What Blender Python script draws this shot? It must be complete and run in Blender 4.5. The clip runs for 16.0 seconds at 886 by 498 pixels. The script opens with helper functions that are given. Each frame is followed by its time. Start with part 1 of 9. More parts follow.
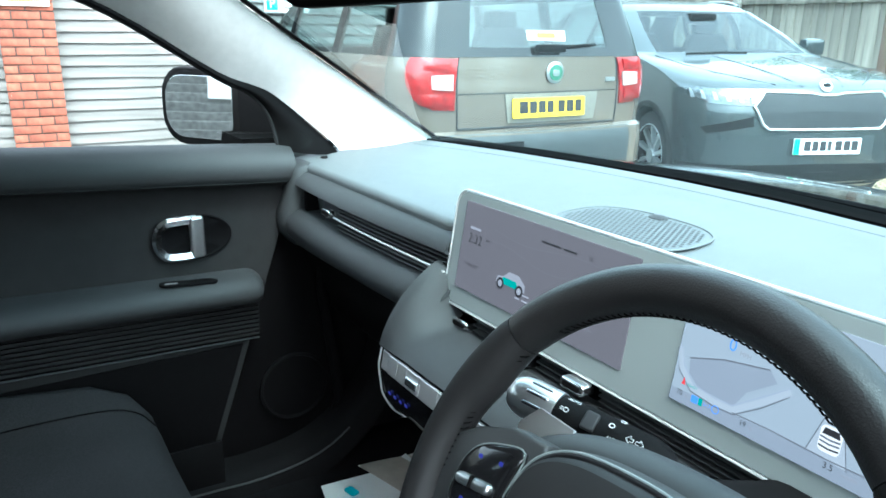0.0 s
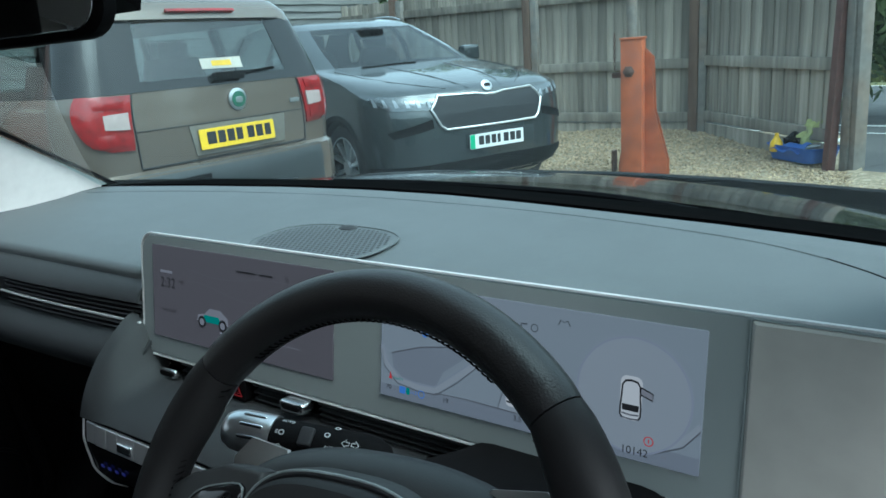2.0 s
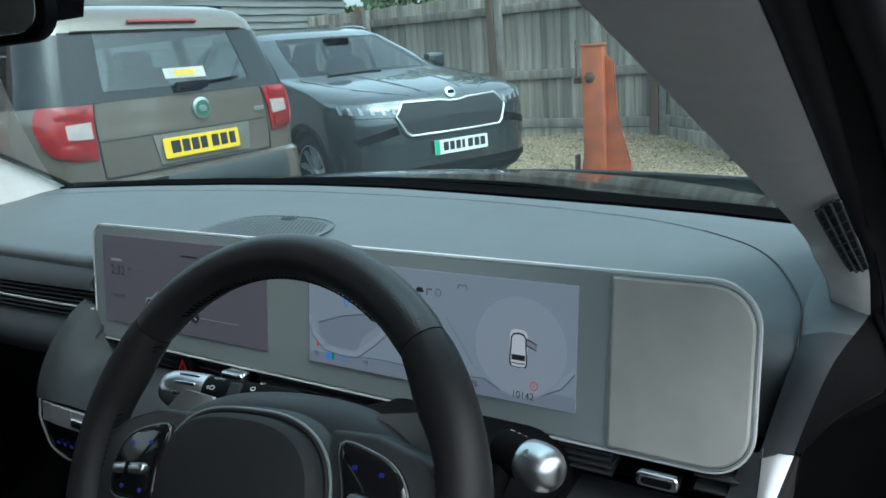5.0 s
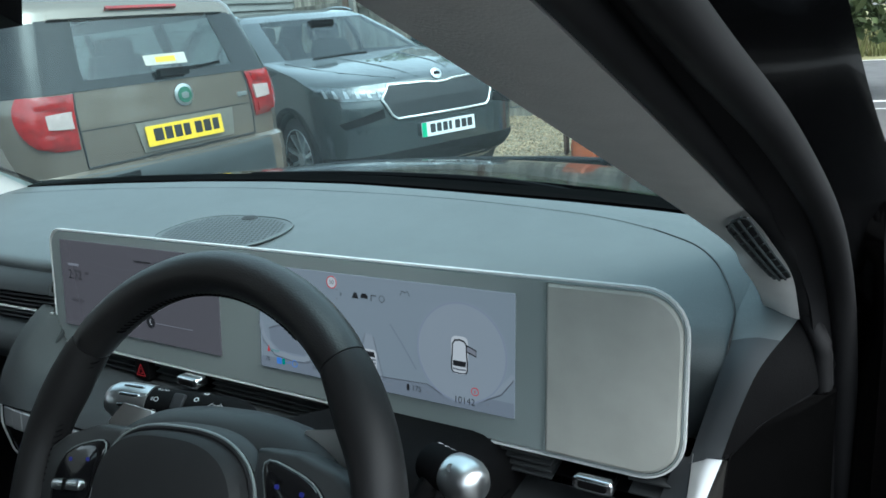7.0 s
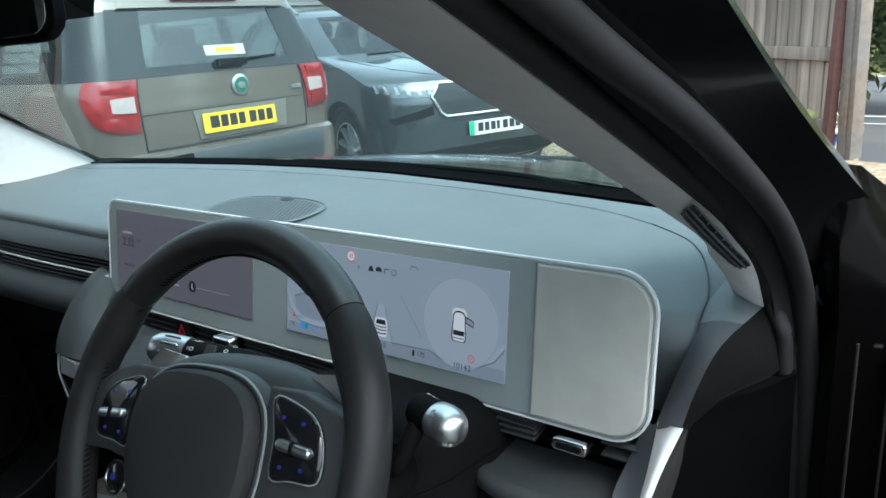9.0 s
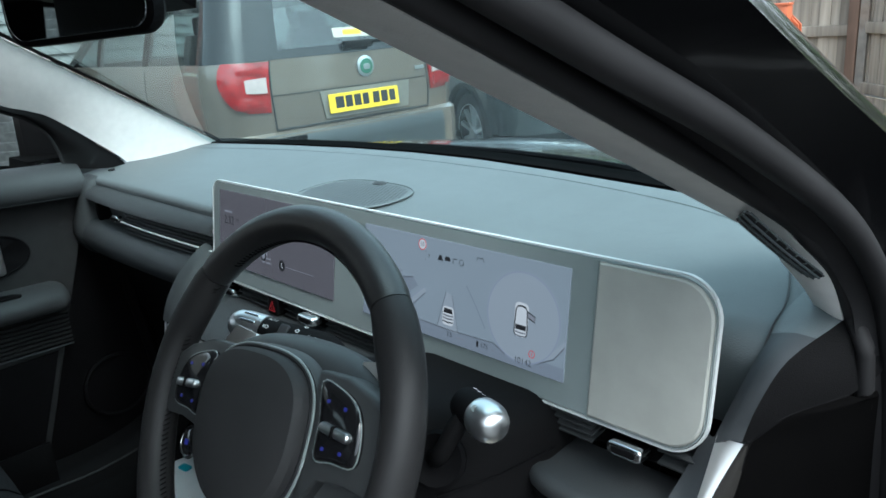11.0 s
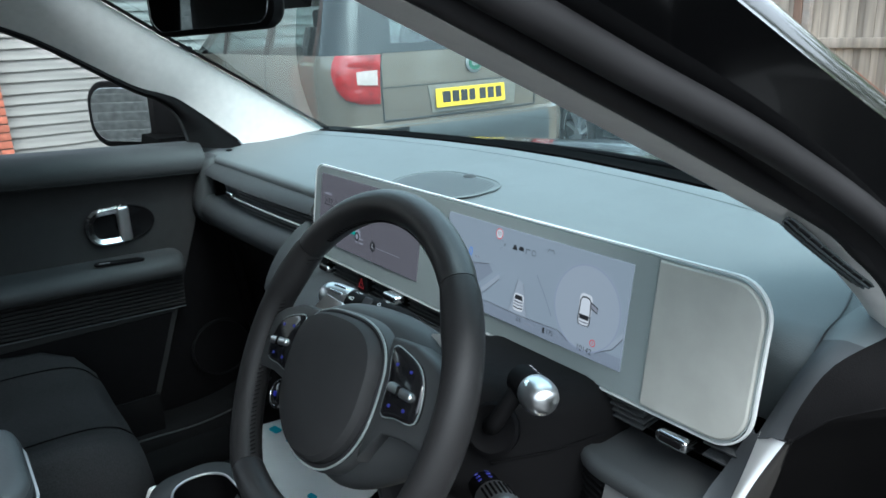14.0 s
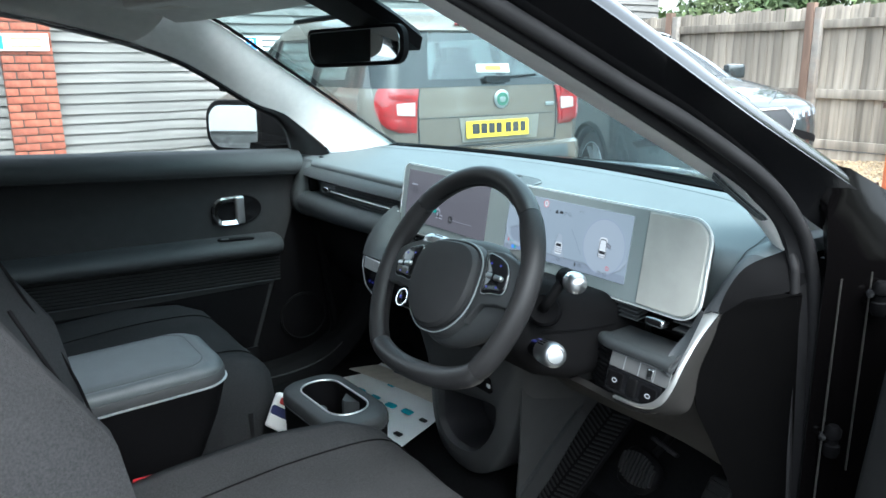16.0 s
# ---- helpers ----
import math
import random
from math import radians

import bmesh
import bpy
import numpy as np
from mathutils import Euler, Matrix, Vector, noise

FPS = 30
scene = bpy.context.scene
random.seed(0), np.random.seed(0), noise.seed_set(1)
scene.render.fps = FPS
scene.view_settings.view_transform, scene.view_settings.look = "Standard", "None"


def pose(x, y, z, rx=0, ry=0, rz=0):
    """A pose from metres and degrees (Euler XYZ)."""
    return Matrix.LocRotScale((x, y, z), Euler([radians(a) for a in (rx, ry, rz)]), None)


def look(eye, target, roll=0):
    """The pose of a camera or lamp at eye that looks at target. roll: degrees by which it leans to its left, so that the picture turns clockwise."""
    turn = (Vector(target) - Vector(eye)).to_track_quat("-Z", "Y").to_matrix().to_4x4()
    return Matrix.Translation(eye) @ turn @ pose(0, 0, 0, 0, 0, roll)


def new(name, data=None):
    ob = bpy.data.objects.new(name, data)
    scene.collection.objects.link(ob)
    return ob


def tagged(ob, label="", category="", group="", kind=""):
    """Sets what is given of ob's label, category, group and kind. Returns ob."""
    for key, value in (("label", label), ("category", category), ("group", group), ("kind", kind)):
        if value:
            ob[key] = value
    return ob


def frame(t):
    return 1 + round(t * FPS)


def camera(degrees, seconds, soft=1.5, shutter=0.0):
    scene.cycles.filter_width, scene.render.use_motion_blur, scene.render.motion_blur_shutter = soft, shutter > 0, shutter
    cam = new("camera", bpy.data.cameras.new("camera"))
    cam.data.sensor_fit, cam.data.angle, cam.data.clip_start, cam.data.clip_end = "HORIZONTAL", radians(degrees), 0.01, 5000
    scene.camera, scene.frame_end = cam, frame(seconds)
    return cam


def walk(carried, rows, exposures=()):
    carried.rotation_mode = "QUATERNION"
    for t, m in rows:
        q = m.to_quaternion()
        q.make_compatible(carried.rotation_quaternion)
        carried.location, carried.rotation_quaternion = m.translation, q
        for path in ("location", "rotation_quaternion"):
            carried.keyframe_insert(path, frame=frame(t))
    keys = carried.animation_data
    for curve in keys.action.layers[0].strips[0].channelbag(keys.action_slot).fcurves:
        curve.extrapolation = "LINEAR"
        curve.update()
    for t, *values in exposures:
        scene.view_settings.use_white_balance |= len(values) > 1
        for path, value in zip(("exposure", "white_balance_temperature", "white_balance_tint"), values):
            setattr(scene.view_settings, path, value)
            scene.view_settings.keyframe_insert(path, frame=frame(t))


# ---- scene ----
cam = camera(62.2, 16.0, soft=1.6)
PATH = [
    (0, (0.557, -0.498, 1.226), (-1.067, 0.525, 0.663), 0.6),
    (0.5, (0.514, -0.503, 1.243), (-0.879, 0.825, 0.695), 2.1),
    (1, (0.568, -0.474, 1.23), (-0.626, 1.035, 0.684), -4.7),
    (1.5, (0.577, -0.48, 1.226), (-0.535, 1.091, 0.685), -3.4),
    (2, (0.586, -0.487, 1.229), (-0.53, 1.084, 0.695), -4.2),
    (2.5, (0.607, -0.491, 1.227), (-0.481, 1.101, 0.696), -4.2),
    (3, (0.625, -0.501, 1.224), (-0.442, 1.104, 0.688), -3.9),
    (3.5, (0.639, -0.512, 1.222), (-0.436, 1.081, 0.668), -4.2),
    (3.7, (0.644, -0.511, 1.222), (-0.434, 1.094, 0.708), -4.3),
    (5.8, (0.691, -0.54, 1.21), (-0.353, 1.078, 0.668), -4.7),
    (6, (0.692, -0.542, 1.209), (-0.339, 1.08, 0.654), -4.5),
    (6.5, (0.691, -0.521, 1.215), (-0.317, 1.106, 0.635), -4.4),
    (7, (0.717, -0.496, 1.236), (-0.327, 1.111, 0.663), -5.7),
    (7.5, (0.754, -0.503, 1.248), (-0.31, 1.05, 0.573), 1.6),
    (8, (0.78, -0.517, 1.25), (-0.39, 0.995, 0.661), -3.9),
    (8.2, (0.789, -0.525, 1.247), (-0.373, 0.997, 0.67), -4.5),
    (10.3, (0.786, -0.541, 1.233), (-0.356, 1.002, 0.672), -2.0),
    (10.5, (0.796, -0.526, 1.243), (-0.431, 0.947, 0.674), -2.9),
    (11, (0.828, -0.498, 1.242), (-0.567, 0.808, 0.65), -4.4),
    (11.5, (0.84, -0.482, 1.249), (-0.596, 0.774, 0.648), -4.2),
    (12, (0.85, -0.473, 1.248), (-0.539, 0.839, 0.656), -3.2),
    (12.5, (0.855, -0.469, 1.249), (-0.555, 0.844, 0.712), -3.1),
    (13, (0.867, -0.467, 1.252), (-0.604, 0.791, 0.75), -3.2),
    (13.5, (0.88, -0.479, 1.244), (-0.69, 0.649, 0.732), -3.1),
    (14, (0.887, -0.517, 1.248), (-0.679, 0.582, 0.663), -2.7),
    (14.5, (0.9, -0.634, 1.228), (-0.556, 0.619, 0.672), -4.4),
    (15, (0.971, -0.687, 1.25), (-0.474, 0.568, 0.667), -1.2),
    (15.5, (1.159, -0.736, 1.242), (-0.379, 0.405, 0.667), 2.5),
    (16, (1.191, -0.848, 1.252), (-0.412, 0.244, 0.763), -0.7),
]
walk(cam, [(t, look(eye, target, roll)) for t, eye, target, roll in PATH],
     exposures=[(0.0, 3.3, 5700, -2), (0.5, 2.55, 5700, -2), (1.0, 1.95, 5695, -2), (1.5, 1.75, 5740, -1), (3.5, 1.6, 5760, 0), (6.0, 1.82, 5850, 1), (6.5, 1.84, 5845, 0.5), (7.0, 1.9, 5820, -1), (7.5, 2.03, 5870, 2.5), (8.0, 2.14, 5870, 2),
                (10.5, 2.16, 5810, 0), (12.5, 2.27, 5835, 2), (14.0, 2.38, 5840, 2), (15.5, 2.8, 5850, 2), (16.0, 2.92, 5820, 1)])

# ---- light ----
world = bpy.data.worlds.new("sky")
scene.world = world
world.use_nodes = True
wn, wl = world.node_tree.nodes, world.node_tree.links
sky = wn.new("ShaderNodeTexSky")
sky.sky_type = "NISHITA"
sky.sun_disc = False
sky.sun_elevation, sky.sun_rotation = radians(58), radians(98)
sky.air_density, sky.dust_density, sky.ozone_density = 1.2, 4.5, 1.2
wn["Background"].inputs["Strength"].default_value = 0.15
overcast = wn.new("ShaderNodeHueSaturation")
overcast.inputs["Saturation"].default_value = 0.3
wl.new(sky.outputs["Color"], overcast.inputs["Color"])
wl.new(overcast.outputs["Color"], wn["Background"].inputs["Color"])

sun = bpy.data.lights.new("sun", "SUN")
sun.energy, sun.angle, sun.color = 0.22, radians(45), (1.0, 0.985, 0.96)
sun_ob = new("sun", sun)
sun_ob.matrix_world = pose(0, 0, 20, 32, 0, 82)


# ---- materials ----
def material(name, colour, rough=0.5, metal=0.0, vary=0.12, scale=40.0, bump=0.0, bump_scale=400.0, spec=0.5,
             coat=0.0, uneven=0.08, second=None, mix_scale=3.0, mix_at=(0.45, 0.65), stretch=(1, 1, 1), island=False, each=0.0):
    """A surface with variation at two scales, fine relief and, if given, a second colour in patches."""
    m = bpy.data.materials.new(name)
    m.use_nodes = True
    n, l = m.node_tree.nodes, m.node_tree.links
    p = n["Principled BSDF"]
    p.inputs["Roughness"].default_value = rough
    p.inputs["Metallic"].default_value = metal
    p.inputs["Specular IOR Level"].default_value = spec
    p.inputs["Coat Weight"].default_value = coat
    p.inputs["Coat Roughness"].default_value = 0.04
    tc = n.new("ShaderNodeTexCoord")
    mp = n.new("ShaderNodeMapping")
    mp.inputs["Scale"].default_value = stretch
    l.new(tc.outputs["Object"], mp.inputs["Vector"])
    fine = n.new("ShaderNodeTexNoise")
    fine.inputs["Scale"].default_value, fine.inputs["Detail"].default_value = scale, 4
    l.new(mp.outputs["Vector"], fine.inputs["Vector"])
    wide = n.new("ShaderNodeTexNoise")
    wide.inputs["Scale"].default_value, wide.inputs["Detail"].default_value = mix_scale, 3
    l.new(mp.outputs["Vector"], wide.inputs["Vector"])
    base = n.new("ShaderNodeMix")
    base.data_type = "RGBA"
    base.inputs[6].default_value = (*colour, 1)
    base.inputs[7].default_value = (*(second or tuple(c * (1 - vary) for c in colour)), 1)
    r1 = n.new("ShaderNodeMapRange")
    r1.inputs["From Min"].default_value, r1.inputs["From Max"].default_value = mix_at
    l.new(wide.outputs["Fac"], r1.inputs["Value"])
    l.new(r1.outputs["Result"], base.inputs[0])
    grain = n.new("ShaderNodeMapRange")
    grain.inputs["From Min"].default_value, grain.inputs["From Max"].default_value = 0.25, 0.75
    grain.inputs["To Min"].default_value, grain.inputs["To Max"].default_value = 1 - vary, 1 + vary
    l.new(fine.outputs["Fac"], grain.inputs["Value"])
    mul = n.new("ShaderNodeVectorMath")
    mul.operation = "SCALE"
    l.new(base.outputs[2], mul.inputs[0])
    l.new(grain.outputs["Result"], mul.inputs["Scale"])
    out = mul.outputs["Vector"]
    if island or each:
        info = n.new("ShaderNodeNewGeometry" if island else "ShaderNodeObjectInfo")
        r2 = n.new("ShaderNodeMapRange")
        r2.inputs["To Min"].default_value, r2.inputs["To Max"].default_value = 1 - (each or 0.25), 1 + (each or 0.25)
        l.new(info.outputs["Random Per Island" if island else "Random"], r2.inputs["Value"])
        m2 = n.new("ShaderNodeVectorMath")
        m2.operation = "SCALE"
        l.new(out, m2.inputs[0])
        l.new(r2.outputs["Result"], m2.inputs["Scale"])
        out = m2.outputs["Vector"]
    l.new(out, p.inputs["Base Color"])
    r3 = n.new("ShaderNodeMapRange")
    r3.inputs["To Min"].default_value, r3.inputs["To Max"].default_value = max(0.02, rough - uneven), min(1.0, rough + uneven)
    l.new(wide.outputs["Fac"], r3.inputs["Value"])
    l.new(r3.outputs["Result"], p.inputs["Roughness"])
    if bump:
        tex = n.new("ShaderNodeTexNoise")
        tex.inputs["Scale"].default_value, tex.inputs["Detail"].default_value = bump_scale, 3
        l.new(mp.outputs["Vector"], tex.inputs["Vector"])
        b = n.new("ShaderNodeBump")
        b.inputs["Strength"].default_value, b.inputs["Distance"].default_value = bump, 0.002
        l.new(tex.outputs["Fac"], b.inputs["Height"])
        l.new(b.outputs["Normal"], p.inputs["Normal"])
    return m


def woven(name, colour, scale, rough=0.9, depth=0.5, dots=False):
    """Cloth or a fine embossed grid: two crossed waves drive tone and relief."""
    m = material(name, colour, rough, vary=0.1, scale=25, bump=0)
    n, l = m.node_tree.nodes, m.node_tree.links
    tc = n.new("ShaderNodeTexCoord")
    hs = []
    for turn in (0.7, -0.7):
        mp = n.new("ShaderNodeMapping")
        mp.inputs["Rotation"].default_value = (turn, turn * 0.6, turn)
        l.new(tc.outputs["Object"], mp.inputs["Vector"])
        w = n.new("ShaderNodeTexWave")
        w.inputs["Scale"].default_value = scale
        w.inputs["Distortion"].default_value = 0.6
        l.new(mp.outputs["Vector"], w.inputs["Vector"])
        hs.append(w.outputs["Fac"])
    ad = n.new("ShaderNodeMath")
    ad.operation = "MULTIPLY" if dots else "ADD"
    l.new(hs[0], ad.inputs[0])
    l.new(hs[1], ad.inputs[1])
    n["Principled BSDF"].inputs["Specular IOR Level"].default_value = 0.2
    b = n.new("ShaderNodeBump")
    b.inputs["Strength"].default_value, b.inputs["Distance"].default_value = depth, 0.001
    l.new(ad.outputs[0], b.inputs["Height"])
    l.new(b.outputs["Normal"], n["Principled BSDF"].inputs["Normal"])
    return m


def glass(name, tint, gloss_rough=0.0, gloss=0.04):
    """A thin pane: clear, with a mirror sheen that grows at grazing angles."""
    m = bpy.data.materials.new(name)
    m.use_nodes = True
    n, l = m.node_tree.nodes, m.node_tree.links
    n.remove(n["Principled BSDF"])
    out = n["Material Output"]
    tr, gl, mx, fr, pw, mr = (n.new("ShaderNode" + k) for k in ("BsdfTransparent", "BsdfGlossy", "MixShader", "LayerWeight", "Math", "MapRange"))
    tr.inputs["Color"].default_value = (*tint, 1)
    gl.inputs["Roughness"].default_value = gloss_rough
    fr.inputs["Blend"].default_value = 0.5
    pw.operation = "POWER"
    pw.inputs[1].default_value = 4.0
    mr.inputs["To Min"].default_value, mr.inputs["To Max"].default_value = gloss, 0.6
    l.new(fr.outputs["Facing"], pw.inputs[0])
    l.new(pw.outputs[0], mr.inputs["Value"])
    l.new(mr.outputs["Result"], mx.inputs[0])
    l.new(tr.outputs[0], mx.inputs[1])
    l.new(gl.outputs[0], mx.inputs[2])
    l.new(mx.outputs[0], out.inputs["Surface"])
    return m


def glow(name, colour, strength, rough=0.25, base=None):
    """A lit screen or telltale behind smooth glass."""
    m = bpy.data.materials.new(name)
    m.use_nodes = True
    p = m.node_tree.nodes["Principled BSDF"]
    p.inputs["Base Color"].default_value = (*(base or tuple(c * 0.1 for c in colour)), 1)
    p.inputs["Emission Color"].default_value = (*colour, 1)
    p.inputs["Emission Strength"].default_value = strength
    p.inputs["Roughness"].default_value = rough
    return m


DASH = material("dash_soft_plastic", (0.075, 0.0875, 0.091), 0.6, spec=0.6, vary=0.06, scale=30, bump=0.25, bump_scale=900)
# Textured dash plastic, coloured darker to carry the shade on the wing.
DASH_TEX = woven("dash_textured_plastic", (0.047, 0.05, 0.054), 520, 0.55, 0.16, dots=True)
# Dash plastic again, darkened: shade on door, shell and fascia is in the colour.
SHADED_GREY = material("shaded_soft_plastic", (0.024, 0.026, 0.0275), 0.6, vary=0.06, scale=30, spec=0.35, bump=0.25, bump_scale=900)
SHADED_MID_GREY = material("shaded_fascia_plastic", (0.03, 0.0335, 0.0355), 0.6, vary=0.06, scale=30, spec=0.35, bump=0.25, bump_scale=900)
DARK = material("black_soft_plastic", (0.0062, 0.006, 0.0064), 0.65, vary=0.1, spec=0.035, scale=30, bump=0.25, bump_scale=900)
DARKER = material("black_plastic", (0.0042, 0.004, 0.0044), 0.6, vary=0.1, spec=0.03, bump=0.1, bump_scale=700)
PIANO = material("gloss_black_plastic", (0.008, 0.008, 0.009), 0.12, vary=0.1, spec=0.35, coat=0.25, uneven=0.02)
LEATHER = material("black_leather", (0.0155, 0.015, 0.0156), 0.38, spec=0.5, vary=0.14, scale=60, bump=0.16, bump_scale=800)
LEATHER_HOLED = woven("perforated_leather", (0.0155, 0.015, 0.0156), 640, 0.46, 0.16, dots=True)
GREY_LEATHER = material("grey_leatherette", (0.07, 0.077, 0.081), 0.5, vary=0.08, scale=40, bump=0.3, bump_scale=500)
CLOTH = material("charcoal_seat_cloth", (0.026, 0.0255, 0.0265), 0.95, vary=0.3, scale=420, spec=0.06, bump=0.5, bump_scale=800)
CLOTH_SIDE = material("seat_side_vinyl", (0.012, 0.012, 0.0125), 0.65, spec=0.1, bump=0.3, bump_scale=600)
BEZEL = material("pale_grey_gloss_bezel", (0.21, 0.24, 0.24), 0.3, vary=0.02, scale=8)
RIM_WHITE = material("satin_white_rim", (0.5, 0.515, 0.515), 0.32, vary=0.03)
FABRIC_PALE = woven("pale_grey_mesh_cover", (0.33, 0.33, 0.305), 620, 0.95, 0.06, dots=True)
SILVER = material("satin_silver_plastic", (0.62, 0.63, 0.64), 0.33, 1.0, vary=0.03)
SATIN = material("satin_silver_blade", (0.56, 0.56, 0.55), 0.36, 0.85, vary=0.03)
KEY_SILVER = material("silver_key_plastic", (0.46, 0.47, 0.48), 0.3, 0.6, vary=0.03)
DOOR_CARD = material("black_door_plastic", (0.018, 0.018, 0.0185), 0.6, vary=0.1, spec=0.1, bump=0.2, bump_scale=900)
DOOR_PANEL = material("neutral_grey_door_plastic", (0.06, 0.059, 0.06), 0.6, vary=0.08, scale=30, spec=0.35, bump=0.25, bump_scale=900)
SATIN_KEY = material("satin_grey_key", (0.2, 0.2, 0.2), 0.34, 0.5, vary=0.04)
HUB_GREY = material("satin_hub_plastic", (0.034, 0.036, 0.0375), 0.5, vary=0.06, spec=0.3, bump=0.1, bump_scale=900)
CONSOLE = material("dark_console_plastic", (0.042, 0.0425, 0.0435), 0.55, vary=0.06, spec=0.18, bump=0.15, bump_scale=900)
CHROME = material("bright_chrome", (0.78, 0.79, 0.8), 0.14, 1.0, vary=0.02)
BEIGE = material("beige_pillar_trim", (0.65, 0.64, 0.62), 0.8, vary=0.05, scale=60, bump=0.25, bump_scale=700)
HEADLINER = material("beige_headlining", (0.52, 0.5, 0.465), 0.95, vary=0.06, bump=0.4, bump_scale=500)
RUBBER = material("black_rubber_seal", (0.018, 0.0172, 0.0182), 0.62, spec=0.2, vary=0.15, scale=20)
PAINT_BLACK = material("gloss_black_car_paint", (0.005, 0.005, 0.0055), 0.12, vary=0.2, scale=3, spec=0.4, coat=0.5, uneven=0.02)
# Same black paint, made darker and duller to hold the door post's shade.
PAINT_SHADED = material("shaded_black_car_paint", (0.0016, 0.0014, 0.0015), 0.14, vary=0.2, scale=3, spec=0.14, uneven=0.05, bump=0.02, bump_scale=6)
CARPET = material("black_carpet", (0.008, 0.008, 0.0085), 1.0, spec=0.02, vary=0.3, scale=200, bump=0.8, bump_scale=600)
GREY_TRIM = material("warm_grey_lower_trim", (0.017, 0.0157, 0.0147), 0.7, spec=0.12, vary=0.06, bump=0.25, bump_scale=800)
MIRROR = material("mirror_glass", (0.82, 0.86, 0.87), 0.02, 1.0, vary=0.0, uneven=0.0)
WINDSCREEN_GLASS = glass("windscreen_glass", (0.66, 0.85, 0.87))
CAR_WINDSCREEN = glass("car_windscreen_glass", (0.62, 0.68, 0.64), 0.0, 0.1)
SIDE_GLASS = glass("side_window_glass", (0.9, 0.94, 0.93))
CAR_GLASS = glass("car_window_glass", (0.6, 0.68, 0.68), 0.0, 0.1)
CARD = material("white_card", (0.8, 0.83, 0.84), 0.7, vary=0.03, scale=15)
PAPER = material("cream_paper", (0.5, 0.46, 0.4), 0.9, vary=0.1)
CYAN = material("cyan_print", (0.02, 0.38, 0.5), 0.6)
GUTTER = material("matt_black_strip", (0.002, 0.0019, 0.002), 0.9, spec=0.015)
INK = material("black_print", (0.01, 0.01, 0.012), 0.6)
NAVY = material("navy_print", (0.02, 0.025, 0.09), 0.6)
RED_PRINT = material("red_print", (0.45, 0.03, 0.03), 0.6)
BLUE_SIGN = material("blue_sign", (0.02, 0.2, 0.6), 0.4)
WHITE_PAINT = material("white_paint", (0.75, 0.75, 0.73), 0.5, vary=0.04)
ORANGE = material("orange_painted_steel", (0.42, 0.105, 0.04), 0.55, vary=0.2, scale=12, second=(0.3, 0.085, 0.045), mix_scale=6, bump=0.1, bump_scale=80)
RUSTY = material("rusty_steel", (0.12, 0.07, 0.055), 0.7, 0.2, vary=0.3, scale=30, bump=0.4, bump_scale=80)
SEALER = material("grey_seam_sealer", (0.035, 0.032, 0.03), 0.3, vary=0.2, scale=30)
FENCE = material("weathered_fence_board", (0.225, 0.196, 0.162), 0.9, vary=0.45, scale=14, second=(0.33, 0.292, 0.246), mix_scale=2.0,
                 stretch=(1, 1, 0.07), bump=1.0, bump_scale=60, each=0.38)
FENCE_H = material("silvered_wide_board", (0.16, 0.158, 0.151), 0.9, vary=0.4, scale=16, second=(0.135, 0.131, 0.124), mix_scale=3.5,
                   stretch=(1, 0.06, 1), bump=0.9, bump_scale=50, each=0.05)
POST = material("brown_fence_post", (0.15, 0.095, 0.07), 0.9, vary=0.3, scale=14, stretch=(1, 1, 0.15), bump=0.7, bump_scale=60)
POST_GREY = material("grey_concrete_post", (0.18, 0.165, 0.148), 0.95, vary=0.2, scale=14, second=(0.2, 0.16, 0.13), bump=0.6, bump_scale=90)
BRICK = material("red_brick", (0.27, 0.082, 0.05), 0.9, vary=0.25, scale=30, bump=0.7, bump_scale=120, each=0.2)
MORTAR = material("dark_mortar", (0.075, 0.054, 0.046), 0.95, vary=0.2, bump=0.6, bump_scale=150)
ASPHALT = material("worn_asphalt", (0.055, 0.055, 0.056), 0.9, vary=0.3, scale=60, second=(0.085, 0.083, 0.08), mix_scale=0.8, bump=0.8, bump_scale=120)
GRAVEL_BED = material("gravel_bed", (0.2, 0.155, 0.1), 0.95, vary=0.5, scale=70, second=(0.34, 0.28, 0.2), mix_scale=25, bump=1.0, bump_scale=70)
STONE = material("gravel_stone", (0.34, 0.255, 0.16), 0.85, vary=0.2, scale=50, island=True, each=0.45)
LEAF = material("hedge_leaf", (0.055, 0.085, 0.03), 0.7, vary=0.3, scale=4, second=(0.1, 0.13, 0.045), mix_scale=0.7, island=True, each=0.45)
GRASS = material("dry_grass", (0.14, 0.15, 0.055), 0.9, vary=0.3, scale=4, second=(0.24, 0.21, 0.1), mix_scale=1.2, island=True, each=0.35)
KHAKI = material("metallic_khaki_paint", (0.155, 0.124, 0.1), 0.26, 0.35, vary=0.005, scale=500, coat=0.8, uneven=0.0)
TEAL = material("metallic_slate_blue_paint", (0.034, 0.043, 0.046), 0.24, 0.35, vary=0.005, scale=500, coat=0.9, uneven=0.0)
TYRE = material("tyre_rubber", (0.015, 0.015, 0.016), 0.85, vary=0.2, bump=0.3, bump_scale=80)
PEDAL = material("pedal_rubber", (0.0115, 0.0113, 0.0115), 0.6, spec=0.3, vary=0.2, scale=60, bump=0.3, bump_scale=200)
ALLOY = material("alloy_wheel", (0.55, 0.56, 0.57), 0.3, 0.9, vary=0.04)
RED_LENS = material("red_lamp_lens", (0.26, 0.008, 0.01), 0.14, vary=0.35, scale=26, coat=0.4)
PINK_LENS = material("clear_lamp_lens", (0.42, 0.33, 0.31), 0.15, vary=0.1, coat=0.8)
